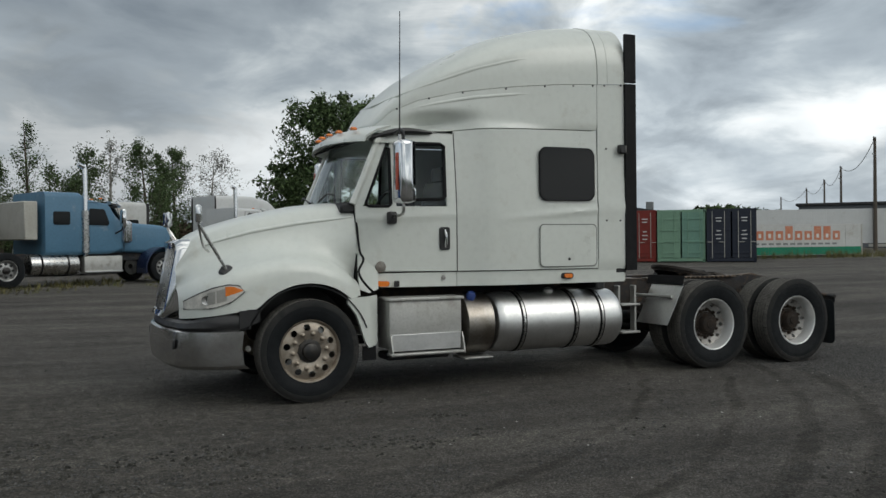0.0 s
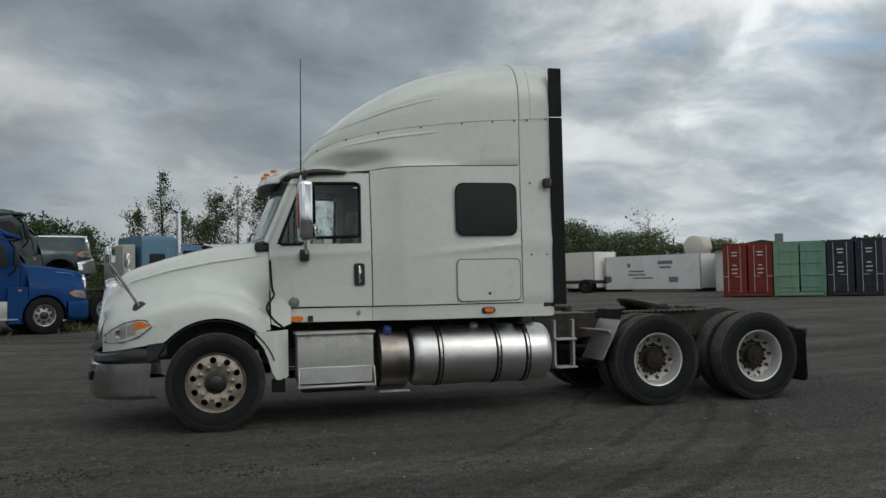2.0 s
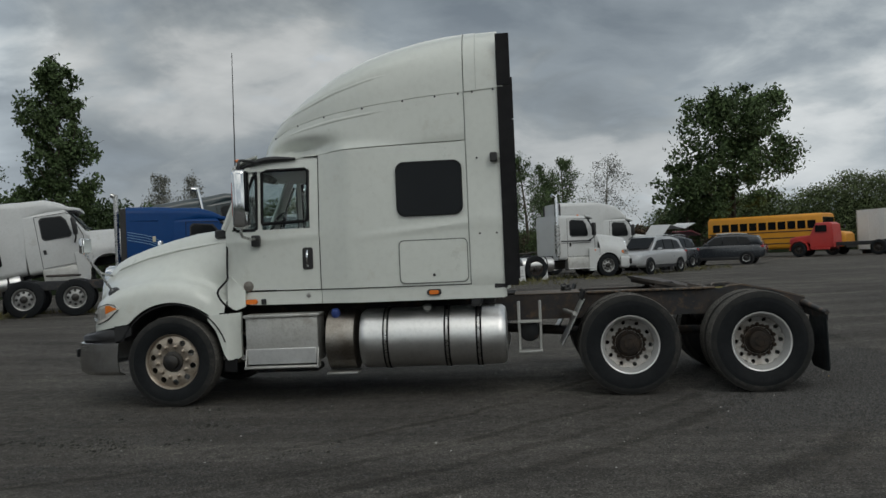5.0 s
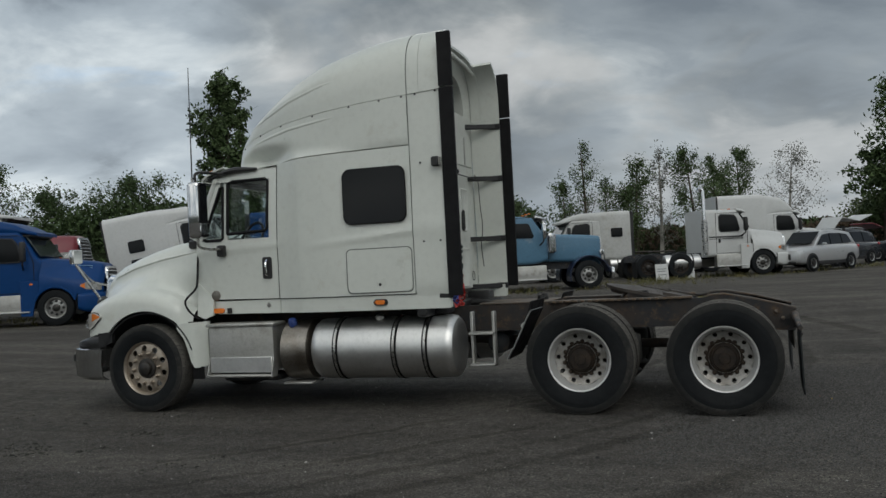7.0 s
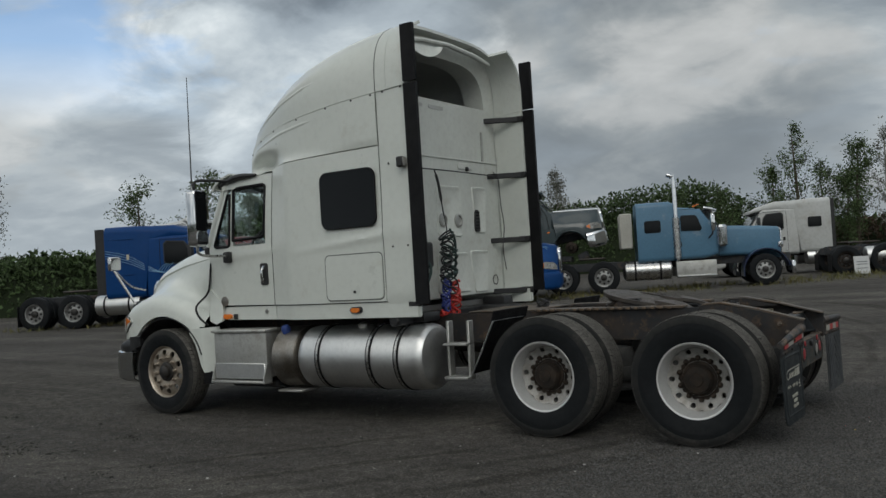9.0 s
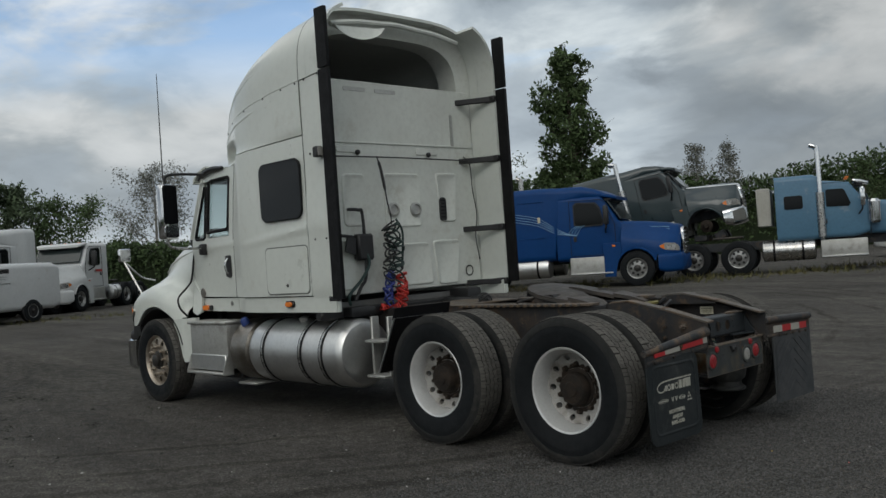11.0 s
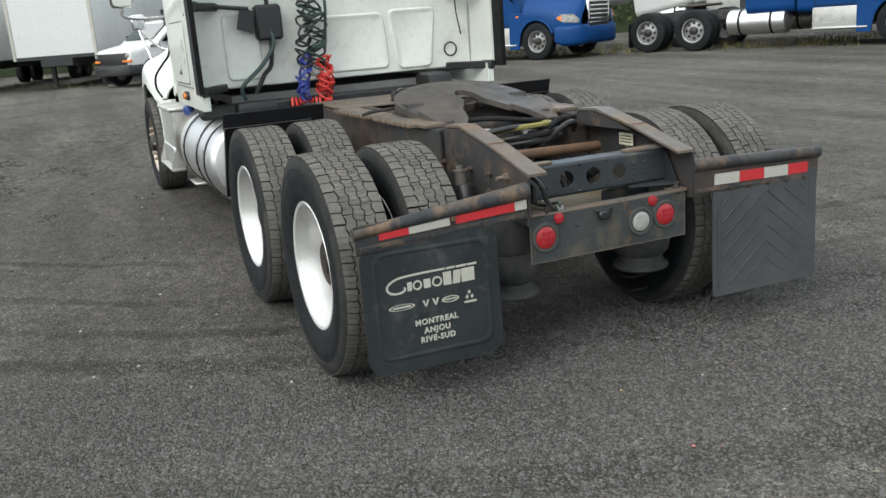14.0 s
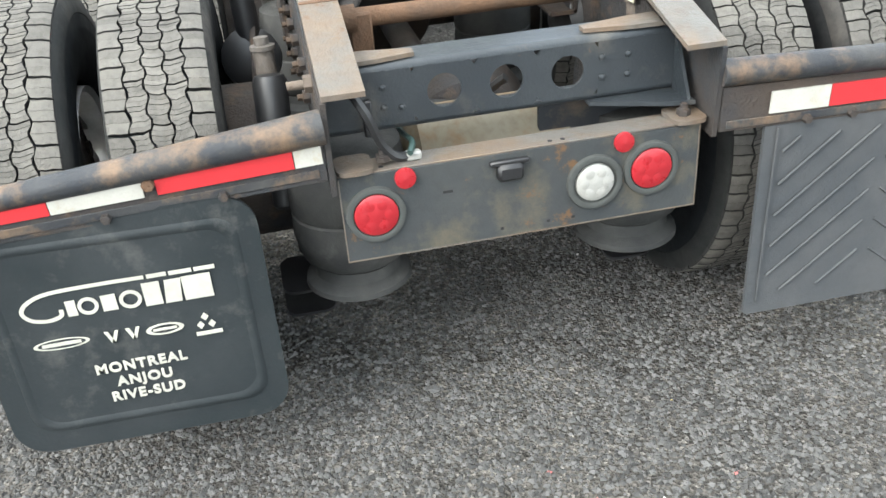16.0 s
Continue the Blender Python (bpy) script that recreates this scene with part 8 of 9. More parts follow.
# ---- cars, van, bus ----
def car(place, paint, label, length=4.5, height=1.65, base=2.68, hatch_open=False, name="car", group="parked cars"):
    """x forwards, origin on the ground midway between the axles."""
    t = thing(name, place, label, "car", group)
    h, L, w = height, length / 2, 0.90
    part("body", hull([(L, 0.45, 0.72, 0.62), (L - 0.10, 0.36, 0.88, 0.78), (L - 0.45, 0.30, 0.98, 0.88), (0.75, 0.30, 1.06, 0.91), (-0.6, 0.30, 1.08, 0.92), (-L + 0.35, 0.32, 1.06, 0.90), (-L + 0.06, 0.42, 1.0, 0.82), (-L, 0.5, 0.9, 0.76)], 0.16), paint, t)
    part("cabin", hull([(0.98, 0.98, 1.04, 0.78), (0.35, 0.98, h - 0.12, 0.68), (-0.05, 0.98, h - 0.01, 0.66), (-1.0, 0.98, h, 0.65), (-L + 0.40, 0.98, h - 0.12, 0.64), (-L + 0.12, 0.98, 1.08, 0.70)], 0.14), paint, t)
    for s in (-1, 1):
        y = s * 0.755
        tilt = pose(0, 0, 0, -s * -13, 0, 0)
        for poly in ([(0.78, 1.08), (0.30, h - 0.20), (-0.12, h - 0.15), (-0.12, 1.08)], [(-0.18, 1.08), (-0.18, h - 0.15), (-0.92, h - 0.15), (-0.98, 1.08)], [(-1.04, 1.09), (-0.98, h - 0.16), (-1.45, h - 0.22), (-1.68, 1.12)]):
            bm = nb()
            lo, hi = [], []
            for x, z in poly:
                yy = s * (0.785 - (z - 1.06) * 0.20)
                lo.append(bm.verts.new((x, yy - s * 0.05, z))), hi.append(bm.verts.new((x, yy + s * 0.004, z)))
            bm.faces.new(lo), bm.faces.new(hi)
            for i in range(len(poly)):
                j = (i + 1) % len(poly)
                bm.faces.new((lo[i], lo[j], hi[j], hi[i]))
            part("window", bm, "darkglass", t)
        part("side_mirror", box(nb(), (0.62, s * 0.98, 1.10), (0.12, 0.18, 0.12), 0.04, None, 2), paint, t)
        part("headlamp", hull([(L - 0.02, 0.70, 0.80, 0.03), (L - 0.42, 0.74, 0.90, 0.05)], 0.02), "clear", t).matrix_basis = pose(0, s * 0.72, 0, 0, 0, s * -16)
        part("tail_lamp", box(nb(), (-L + 0.12, s * 0.78, 0.95), (0.20, 0.14, 0.12), 0.03), "red", t)
        part("sill", box(nb(), (0, s * 0.90, 0.34), (base - 0.8, 0.06, 0.16), 0.03), "black", t)
        for x in (base / 2, -base / 2):
            part("wheel_arch", lathe(nb(), [(0.415, 0.0), (0.40, 0.035), (0.30, 0.04)], (x, s * 0.87, 0.35), (0, s, 0), 24), "black", t)
            small_wheel(t, pose(x, s * 0.84, 0.345, 0, 0, 0 if s < 0 else 180), 0.345, 0.24, "alu")
        part("roof_rail", tube(nb(), [(0.2, s * 0.62, h + 0.02), (-0.6, s * 0.62, h + 0.05), (-1.3, s * 0.60, h)], 0.02, 6, 4), "alu", t)
    part("windscreen", box(nb(), (0.68, 0, (h + 0.96) / 2 + 0.06), (0.78, 1.22, 0.04), 0.015, pose(0, 0, 0, 0, 38, 0)), "darkglass", t)
    part("grille", box(nb(), (L - 0.03, 0, 0.62), (0.10, 1.0, 0.26), 0.04), "black", t)
    part("bumper_lip", box(nb(), (L - 0.08, 0, 0.40), (0.16, 1.3, 0.14), 0.05), "black", t)
    if hatch_open:
        part("tailgate", box(nb(), (-L - 0.25, 0, h + 0.12), (0.95, 1.2, 0.06), 0.02, pose(0, 0, 0, 0, -14, 0)), "darkred", t, "raised tailgate")
    return t


def facing(x0, y0, x1, y1):
    return math.degrees(math.atan2(y1 - y0, x1 - x0))


car(place_on(9.45, 31.0, facing(10.9, 32.9, 8.9, 30.3)), "silver", "silver compact crossover parked on the gravel", 4.4, 1.68, name="suv")
car(place_on(14.8, 40.4, facing(16.0, 40.0, 13.7, 40.9)), "darkcar", "dark grey crossover with roof rails", 4.7, 1.68, 2.8, name="suv")
car(place_on(10.9, 36.2, facing(13.6, 38.0, 11.6, 35.6)), "darkcar", "dark car with its tailgate raised", 4.5, 1.7, hatch_open=True, name="suv")

VAN = (-19.75, 2.25, -64.0)
van = thing("delivery_van", place_on(*VAN), "white cargo van with a black front bumper and grey lettering", "van")
part("body", hull([(2.66, 0.50, 0.98, 0.84), (2.56, 0.46, 1.09, 0.95), (2.2, 0.44, 1.16, 0.99), (1.80, 0.42, 1.23, 1.0), (1.66, 0.42, 1.30, 1.0), (1.02, 0.40, 1.80, 0.99), (0.82, 0.40, 1.86, 1.0), (0.4, 0.40, 1.90, 1.01), (-2.6, 0.40, 1.90, 1.01), (-2.85, 0.48, 1.82, 0.98)], 0.17, 6), "plainwhite", van)
part("bumper", hull([(2.80, 0.36, 0.62, 0.78), (2.70, 0.34, 0.66, 0.96), (2.24, 0.34, 0.66, 1.02)], 0.08), "black", van, "black front bumper")
part("grille", box(nb(), (2.62, 0, 0.82), (0.10, 1.72, 0.36), 0.04, None, 2), "black", van)
part("windscreen", box(nb(), (1.355, 0, 1.565), (0.74, 1.50, 0.05), 0.02, pose(0, 0, 0, 0, 38, 0)), "screen", van)
part("roof_rib", box(nb(), (-1.1, 0, 1.905), (2.6, 1.5, 0.02), 0.008), "plainwhite", van)
for s in (-1, 1):
    part("door_window", prism(nb(), [(1.52, 1.25), (1.06, 1.64), (0.98, 1.69), (0.52, 1.71), (0.46, 1.67), (0.40, 1.30), (0.44, 1.24)], 0.03, Matrix.Translation((0, s * 1.005 + 0.015, 0)) @ XZ, 0.004), "darkglass", van)
    part("door_gap", tube(nb(), [(1.36, s * 1.004, 0.75), (1.60, s * 1.004, 1.15), (1.58, s * 1.004, 1.25), (0.98, s * 1.0, 1.75), (0.36, s * 1.006, 1.77), (0.30, s * 1.006, 0.55)], 0.008, 5, 0), "seam", van)
    part("headlamp", box(nb(), (2.60, s * 0.80, 0.92), (0.14, 0.20, 0.13), 0.03), "clear", van)
    part("turn_lamp", box(nb(), (2.60, s * 0.78, 0.76), (0.16, 0.36, 0.10), 0.03), "amber", van)
    part("side_mirror", box(nb(), (1.28, s * 1.14, 1.36), (0.14, 0.16, 0.26), 0.04, None, 2), "black", van)
    part("door_handle", box(nb(), (0.36, s * 1.015, 1.12), (0.08, 0.03, 0.16), 0.01), "black", van)
    for k, (x0, x1, z0, z1) in enumerate(((-0.75, 0.12, 1.60, 1.74), (-0.65, 0.02, 1.48, 1.51), (-0.60, -0.05, 1.41, 1.43), (-0.80, 0.0, 1.26, 1.30), (1.66, 1.92, 1.10, 1.18))):
        part("lettering_bar", box(nb(), ((x0 + x1) / 2, s * 1.006, (z0 + z1) / 2), (x1 - x0, 0.008, z1 - z0)), "black" if k == 0 else "greymark", van)
    for x in (1.88, -1.62):
        part("wheel_arch", lathe(nb(), [(0.42, 0.0), (0.41, 0.03), (0.3, 0.035)], (x, s * 0.975, 0.40), (0, s, 0), 24), "black", van)
        small_wheel(van, pose(x, s * 0.92, 0.37, 0, 0, 0 if s < 0 else 180), 0.37, 0.24, "rim_far")

bus = thing("school_bus", place_on(22.6, 57.5, facing(17.8, 60.6, 27.0, 53.4)), "yellow school bus with a row of side windows", "bus")
part("body", hull([(3.6, 0.7, 2.95, 1.20), (3.5, 0.55, 3.02, 1.22), (-4.9, 0.55, 3.05, 1.22), (-5.0, 0.7, 2.95, 1.18)], 0.25), "busyellow", bus)
part("bonnet", hull([(5.1, 0.6, 1.45, 0.85), (4.9, 0.55, 1.6, 0.98), (3.6, 0.55, 1.75, 1.1)], 0.2), "busyellow", bus)
part("windscreen", box(nb(), (3.62, 0, 2.25), (0.08, 2.0, 0.95), 0.03), "darkglass", bus)
for s in (-1, 1):
    for k in range(11):
        part("window", box(nb(), (2.9 - 0.72 * k, s * 1.222, 2.25), (0.58, 0.02, 0.58), 0.006), "darkglass", bus)
    for z in (1.80, 1.35, 0.95):
        part("rub_rail", box(nb(), (-0.7, s * 1.23, z), (8.4, 0.03, 0.07), 0.01), "black", bus)
    small_wheel(bus, pose(4.2, s * 1.0, 0.48, 0, 0, 0 if s < 0 else 180), 0.48, 0.28, "hub")
    small_wheel(bus, pose(-2.6, s * 1.0, 0.48, 0, 0, 0 if s < 0 else 180), 0.48, 0.28, "hub")
    part("mirror", box(nb(), (4.3, s * 1.25, 2.0), (0.1, 0.2, 0.3), 0.04), "black", bus)
part("bumper", box(nb(), (5.1, 0, 0.6), (0.15, 2.2, 0.25), 0.04), "black", bus)

oldt = thing("old_truck", place_on(25.1, 51.4, facing(21.0, 54.0, 26.0, 50.6)), "old red truck cab with a bare black chassis", "truck")
part("cab", hull([(-0.35, 0.60, 1.45, 0.95), (-0.42, 0.58, 2.15, 0.92), (-0.60, 0.55, 2.28, 0.92), (-1.45, 0.55, 2.28, 0.92), (-1.62, 0.55, 1.95, 0.95), (-1.85, 0.55, 1.50, 0.98)], 0.10, 4), "redpaint", oldt)
part("bonnet", hull([(-1.80, 0.85, 1.48, 0.80), (-2.9, 0.90, 1.38, 0.72), (-3.25, 0.85, 1.28, 0.66), (-3.32, 0.85, 1.20, 0.6)], 0.10), "redpaint", oldt)
for s in (-1, 1):
    part("wing", shell(loft(nb(), [[(-2.6 + 0.62 * math.cos(a), s * y, 0.48 + 0.62 * math.sin(a)) for a in spans(radians(-5), radians(185), 14)] for y in (0.6, 1.0, 1.06)]), 0.03), "redpaint", oldt)
    part("running_board", box(nb(), (-1.2, s * 0.95, 0.52), (1.2, 0.25, 0.12), 0.02), "redpaint", oldt)
part("windscreen", box(nb(), (-1.70, 0, 1.86), (0.06, 1.5, 0.48), 0.02, pose(0, 0, 0, 0, 22, 0)), "screen", oldt)
part("chassis", box(nb(), (1.6, 0, 0.80), (4.6, 0.9, 0.25), 0.02), "black", oldt)
part("bumper", box(nb(), (3.9, 0, 0.95), (0.2, 2.3, 0.45), 0.04), "black", oldt)
for s in (-1, 1):
    part("door_window", prism(nb(), rounded(-1.5, 1.65, -0.75, 2.1, 0.05, 2), 0.03, Matrix.Translation((0, s * 1.0 + 0.015, 0)) @ XZ), "darkglass", oldt)
    for x in (-2.6, 2.4):
        small_wheel(oldt, pose(x, s * 0.9, 0.5, 0, 0, 0 if s < 0 else 180), 0.5, 0.28, "hub")


# ---- containers and trailers ----
def container(place, paint, label, length=6.06, h=2.75, w=2.40, marks=True, second=None):
    """x forwards out of the doors, origin on the ground in the middle of the door end."""
    t = thing("shipping_container", place, label, "container", "shipping containers")
    bm = nb()
    z0, z1, y = 0.15, h, w / 2
    # corrugated sides
    n = int(length / 0.14)
    for s in (-1, 1):
        ring = []
        for k in range(n + 1):
            x = -length + 0.1 + (length - 0.2) * k / n
            ring.append((x, s * (y - (0.035 if (k // 2) % 2 else 0.0))))
        loft(bm, [[(x, yy, z0) for x, yy in ring], [(x, yy, z1 - 0.06) for x, yy in ring]])
    box(bm, (-length / 2, 0, z1 - 0.05), (length, w - 0.02, 0.06))
    box(bm, (-length / 2, 0, z0 + 0.02), (length, w - 0.06, 0.10))
    box(bm, (-length + 0.03, 0, h / 2 + 0.05), (0.05, w, h - 0.2))
    part("shell", bm, paint, t)
    fr = nb()
    for s in (-1, 1):
        for x in (-0.06, -length + 0.06):
            box(fr, (x, s * (y - 0.06), (z0 + z1) / 2 - 0.05), (0.14, 0.14, z1 + 0.02), 0.01)
        box(fr, (-length / 2, s * (y - 0.03), z1 - 0.03), (length, 0.07, 0.08))
        box(fr, (-length / 2, s * (y - 0.04), 0.12), (length, 0.08, 0.14))
    for z in (0.12, z1 - 0.05):
        box(fr, (-0.06, 0, z), (0.14, w, 0.14), 0.01)
    part("corner_frame", fr, paint, t)
    for s in (-1, 1):
        d = nb()
        box(d, (-0.02, s * y / 2 * 0.96, (z0 + z1) / 2), (0.05, y * 0.90, z1 - z0 - 0.18), 0.01)
        for z in spans(z0 + 0.35, z1 - 0.45, 3):
            box(d, (0.015, s * y / 2 * 0.96, z), (0.03, y * 0.84, 0.10), 0.01)
        door = part("door", d, (second if second and s > 0 else paint), t)
        for k in (0.28, 0.78):
            part("lock_bar", cyl(nb(), (0.05, s * y * k, z0 + 0.08), (0.05, s * y * k, z1 - 0.10), 0.016, 0.016, 8), "beige" if paint != "mint" else "mint", door)
            part("lock_handle", box(nb(), (0.07, s * y * (k + 0.12), 1.05), (0.03, 0.30, 0.035), 0.008), "beige" if paint != "mint" else "mint", door)
        if marks:
            for k, z in enumerate((2.28, 2.12, 1.62, 1.42, 1.22)):
                part("marking_bar", box(nb(), (0.033, s * y * 0.52, z), (0.004, 0.30 - 0.05 * (k % 3), 0.055)), "markwhite", door)
    return t


def at_front(x, y, heading):
    return place_on(x, y, heading)


cdir = (0.69, -0.72)
for k, (mat, lab, sec) in enumerate((("rustred", "rust red shipping container with white markings", None), ("mint", "mint green shipping container with patched teal paint", "mint2"),
                                     ("slate", "dark blue shipping container with pale markings", None))):
    d = 1.22 + k * 2.50
    container(at_front(25.7 + cdir[0] * d, 30.1 + cdir[1] * d, 180 + 46.5), mat, lab, h=2.72, second=sec, marks=mat != "mint")


def box_trailer(place, label, length, h, z0, stripe=None, wheels=False, mat="oldwhite", marks=()):
    """A smooth-sided box; x forwards, origin on the ground in the middle of one end."""
    t = thing("box_trailer", place, label, "trailer", "box trailers")
    n = max(3, int(length / 1.2))
    for k in range(n):
        x0, x1 = -length * k / n, -length * (k + 1) / n
        for s in (-1, 1):
            part("panel", box(nb(), ((x0 + x1) / 2, s * 1.27, (z0 + h) / 2), (abs(x1 - x0) - 0.012, 0.03, h - z0 - 0.1), 0.004), mat, t)
    part("roof", box(nb(), (-length / 2, 0, h - 0.03), (length, 2.58, 0.06), 0.01), mat, t)
    part("floor", box(nb(), (-length / 2, 0, z0 + 0.05), (length, 2.52, 0.12), 0.01), "steel", t)
    for x in (-0.03, -length + 0.03):
        part("end_wall", box(nb(), (x, 0, (z0 + h) / 2), (0.05, 2.50, h - z0 - 0.08), 0.01), mat, t)
        for s in (-1, 1):
            part("corner_post", box(nb(), (x, s * 1.26, (z0 + h) / 2), (0.10, 0.10, h - z0), 0.01), "beige", t)
    if stripe:
        for s in (-1, 1):
            part("stripe", box(nb(), (-length / 2, s * 1.289, z0 + 0.30), (length - 0.1, 0.006, 0.46)), stripe, t)
    for x0, z, w, hh, mm in marks:
        for s in (-1, 1):
            part("mark", box(nb(), (x0, s * (1.291 if mm != "markwhite" else 1.294), z), (w, 0.008, hh), 0.0), mm, t)
    if wheels:
        for x in (-length + 1.2, -length + 2.5):
            for s in (-1, 1):
                small_wheel(t, pose(x, s * 1.05, 0.5, 0, 0, 0 if s < 0 else 180), 0.5, 0.28, "hub")
        part("chassis", box(nb(), (-length / 2, 0, z0 - 0.12), (length, 1.0, 0.25), 0.02), "black", t)
        for s in (-1, 1):
            part("landing_leg", box(nb(), (-1.8, s * 0.8, z0 / 2), (0.14, 0.14, z0), 0.01), "black", t)
    else:
        for x in (-0.4, -length + 0.4):
            part("skid", box(nb(), (x, 0, z0 / 2), (0.3, 2.3, z0), 0.0), "black", t)
    return t


# fruit trailer with a faded orange name, drawn as plain shapes
marks = [(-0.36, 1.42, 0.16, 0.72, "faded_orange"), (-0.62, 1.72, 0.50, 0.15, "faded_orange"), (-0.62, 1.12, 0.50, 0.15, "faded_orange")]
for k in range(9):
    tall = 0.28 if k in (3, 6, 7) else 0.0
    marks.append((-1.26 - 0.68 * k, 1.34 + tall / 2, 0.52, 0.54 + tall, "faded_orange"))
    marks.append((-1.26 - 0.68 * k, 1.32, 0.18, 0.24, "markwhite"))
for k in range(13):
    marks.append((-0.55 - 0.50 * k, 0.84, 0.34, 0.11, "greymark"))
cw = box_trailer(place_on(35.4, 31.75, facing(46.0, 30.3, 36.6, 31.6)), "long white trailer body with a green stripe and faded orange marks", 8.6, 2.02, 0.12, "stripe_green", marks=marks)
box_trailer(place_on(53.0, 48.5, facing(66, 40, 53, 48.5)), "tall white trailer body far across the yard", 12.0, 3.5, 0.6, mat="plainwhite")
box_trailer(place_on(30.0, 53.2, facing(27.0, 60.0, 30.0, 53.2)), "white box trailer behind a school bus", 3.2, 3.1, 0.25, mat="whitebox")
box_trailer(place_on(31.0, 53.3, facing(34.5, 45.5, 31.0, 53.3)), "white site container with faint grey lettering", 8.6, 2.65, 0.12, mat="whitebox",
            marks=[(-5.6, 2.1, 1.3, 0.25, "greymark"), (-5.6, 1.75, 1.0, 0.14, "greymark"), (-3.0, 1.5, 1.4, 0.12, "greymark"), (-3.0, 1.25, 1.6, 0.12, "greymark"), (-3.6, 1.0, 1.8, 0.10, "greymark"), (-6.3, 0.85, 0.8, 0.4, "greymark"), (-2.3, 1.95, 0.3, 0.3, "greymark")])
box_trailer(place_on(-20.7, -1.6, -21.5), "long white box trailer with stained panel seams", 12.2, 3.02, 0.96, wheels=True, mat="plainwhite")
box_trailer(place_on(-21.6, -5.3, -21.5), "white box trailer with rust-streaked doors", 12.2, 3.02, 0.96, wheels=True)

tk = thing("storage_tank", place_on(36.5, 50.5, 30), "pale round storage tank on legs", "tank")
part("drum", lathe(nb(), [(0.6, 0), (0.85, 0.12), (0.85, 1.4), (0.6, 1.5)], (-0.7, 0, 3.3), (1, 0, 0), 24), "tanwhite", tk)
for x in (-0.4, 0.5):
    part("leg", box(nb(), (x, 0, 1.25), (0.12, 1.2, 2.5), 0.01), "tanwhite", tk)
part("ladder", box(nb(), (0.85, 0, 2.0), (0.05, 0.5, 4.0), 0.01), "tanwhite", tk)

for x, y, lab in ((3.6, 26.3, "small white board leaning on the gravel"), (4.55, 27.2, "small white board with grey lines")):
    b = thing("sign_board", pose(x, y, grade(x, y), -8, 0, HEAD), lab, "sign", "white boards")
    part("board", box(nb(), (0, 0, 0.33), (0.52, 0.03, 0.64), 0.008), "plainwhite", b)
    for z in (0.45, 0.36, 0.22):
        part("line", box(nb(), (0, -0.018, z), (0.36, 0.004, 0.03)), "greymark", b)

# open bonnet of the tall white tractor
hood = thing("open_bonnet", pose(11.0, 35.4, grade(11, 36) + 1.3, 0, 0, 18), "white bonnet panel tipped forward beside a truck", "bonnet")
part("panel", shell(loft(nb(), [[(-0.9, -1.0, 0.2), (-0.3, -1.05, 0.95), (0.5, -1.0, 0.75), (1.1, -0.95, 1.0)], [(-0.9, 1.0, 0.2), (-0.3, 1.05, 1.0), (0.5, 1.0, 0.8), (1.1, 0.95, 1.05)]]), 0.03), "plainwhite", hood)
part("prop", box(nb(), (0, 0, -0.4), (0.2, 0.8, 1.9), 0.02), "black", hood)

# ---- buildings and poles far across the yard ----
bl = thing("warehouse", pose(96, 62, 0.5, 0, 0, 40), "low grey metal warehouse far off", "building")
part("wall", box(nb(), (0, 0, 2.4), (26, 30, 4.8), 0.05), "buildgrey", bl)
part("roof", box(nb(), (0, 0, 4.9), (26.6, 30.6, 0.3), 0.05), "steel", bl)
for k in range(6):
    part("door", box(nb(), (-13.02, -12 + 4.6 * k, 1.7), (0.06, 3.0, 3.2), 0.02), "beige", bl)
sh = thing("shed", pose(37, 42, 0.45, 0, 0, 46), "low shed with a shallow dark roof behind the containers", "building")
part("wall", box(nb(), (0, 0, 1.4), (7, 6, 2.8), 0.03), "oldwhite", sh)
part("roof", prism(nb(), [(-3.4, 2.75), (3.4, 2.75), (0, 3.3)], 7.4, Matrix.Translation((-3.7, 0, 0)) @ YZ), "steel", sh)
part("flue", box(nb(), (0.8, -0.4, 3.55), (0.5, 0.5, 0.6), 0.02), "greymark", sh)
poles = [(60.3, 41.9), (82.0, 64.2), (98.7, 81.6), (112.5, 97.6), (131.2, 121.4)]
first = None
for x, y in poles:
    if first is None:
        first = thing("utility_pole", pose(x, y, 0.5), "weathered wooden utility pole carrying cables", "pole", "utility poles")
        part("post", cyl(nb(), (0, 0, 0), (0, 0, 9.3), 0.17, 0.11, 10), "pole", first)
        part("lamp_arm", tube(nb(), [(0, 0, 7.7), (-0.5, -0.3, 7.9), (-0.9, -0.5, 7.85)], 0.05, 6, 4), "greymark", first)
        part("insulator", cyl(nb(), (0, 0.1, 9.0), (0, 0.1, 9.4), 0.07, 0.05, 8), "black", first)
    else:
        copy_thing(first, pose(x, y, 0.5))
for (x0, y0), (x1, y1) in zip(poles, poles[1:]):
    bm = tube(nb(), [(x0 + (x1 - x0) * f, y0 + (y1 - y0) * f, 9.7 - 5.2 * f * (1 - f)) for f in spans(0, 1, 10)], 0.03, 5, 0)
    ob = part("overhead_cable", bm, "black", None)
    tagged(ob, "sagging black cable between two utility poles", "cable", "overhead cables")

# ---- trees, hedges, grass ----
def leaf_material(name, base, second, spread=0.45):
    m = surf(name, base, 0.6, second=second, scale=0.8, amount=0.8, piece=spread)
    return m


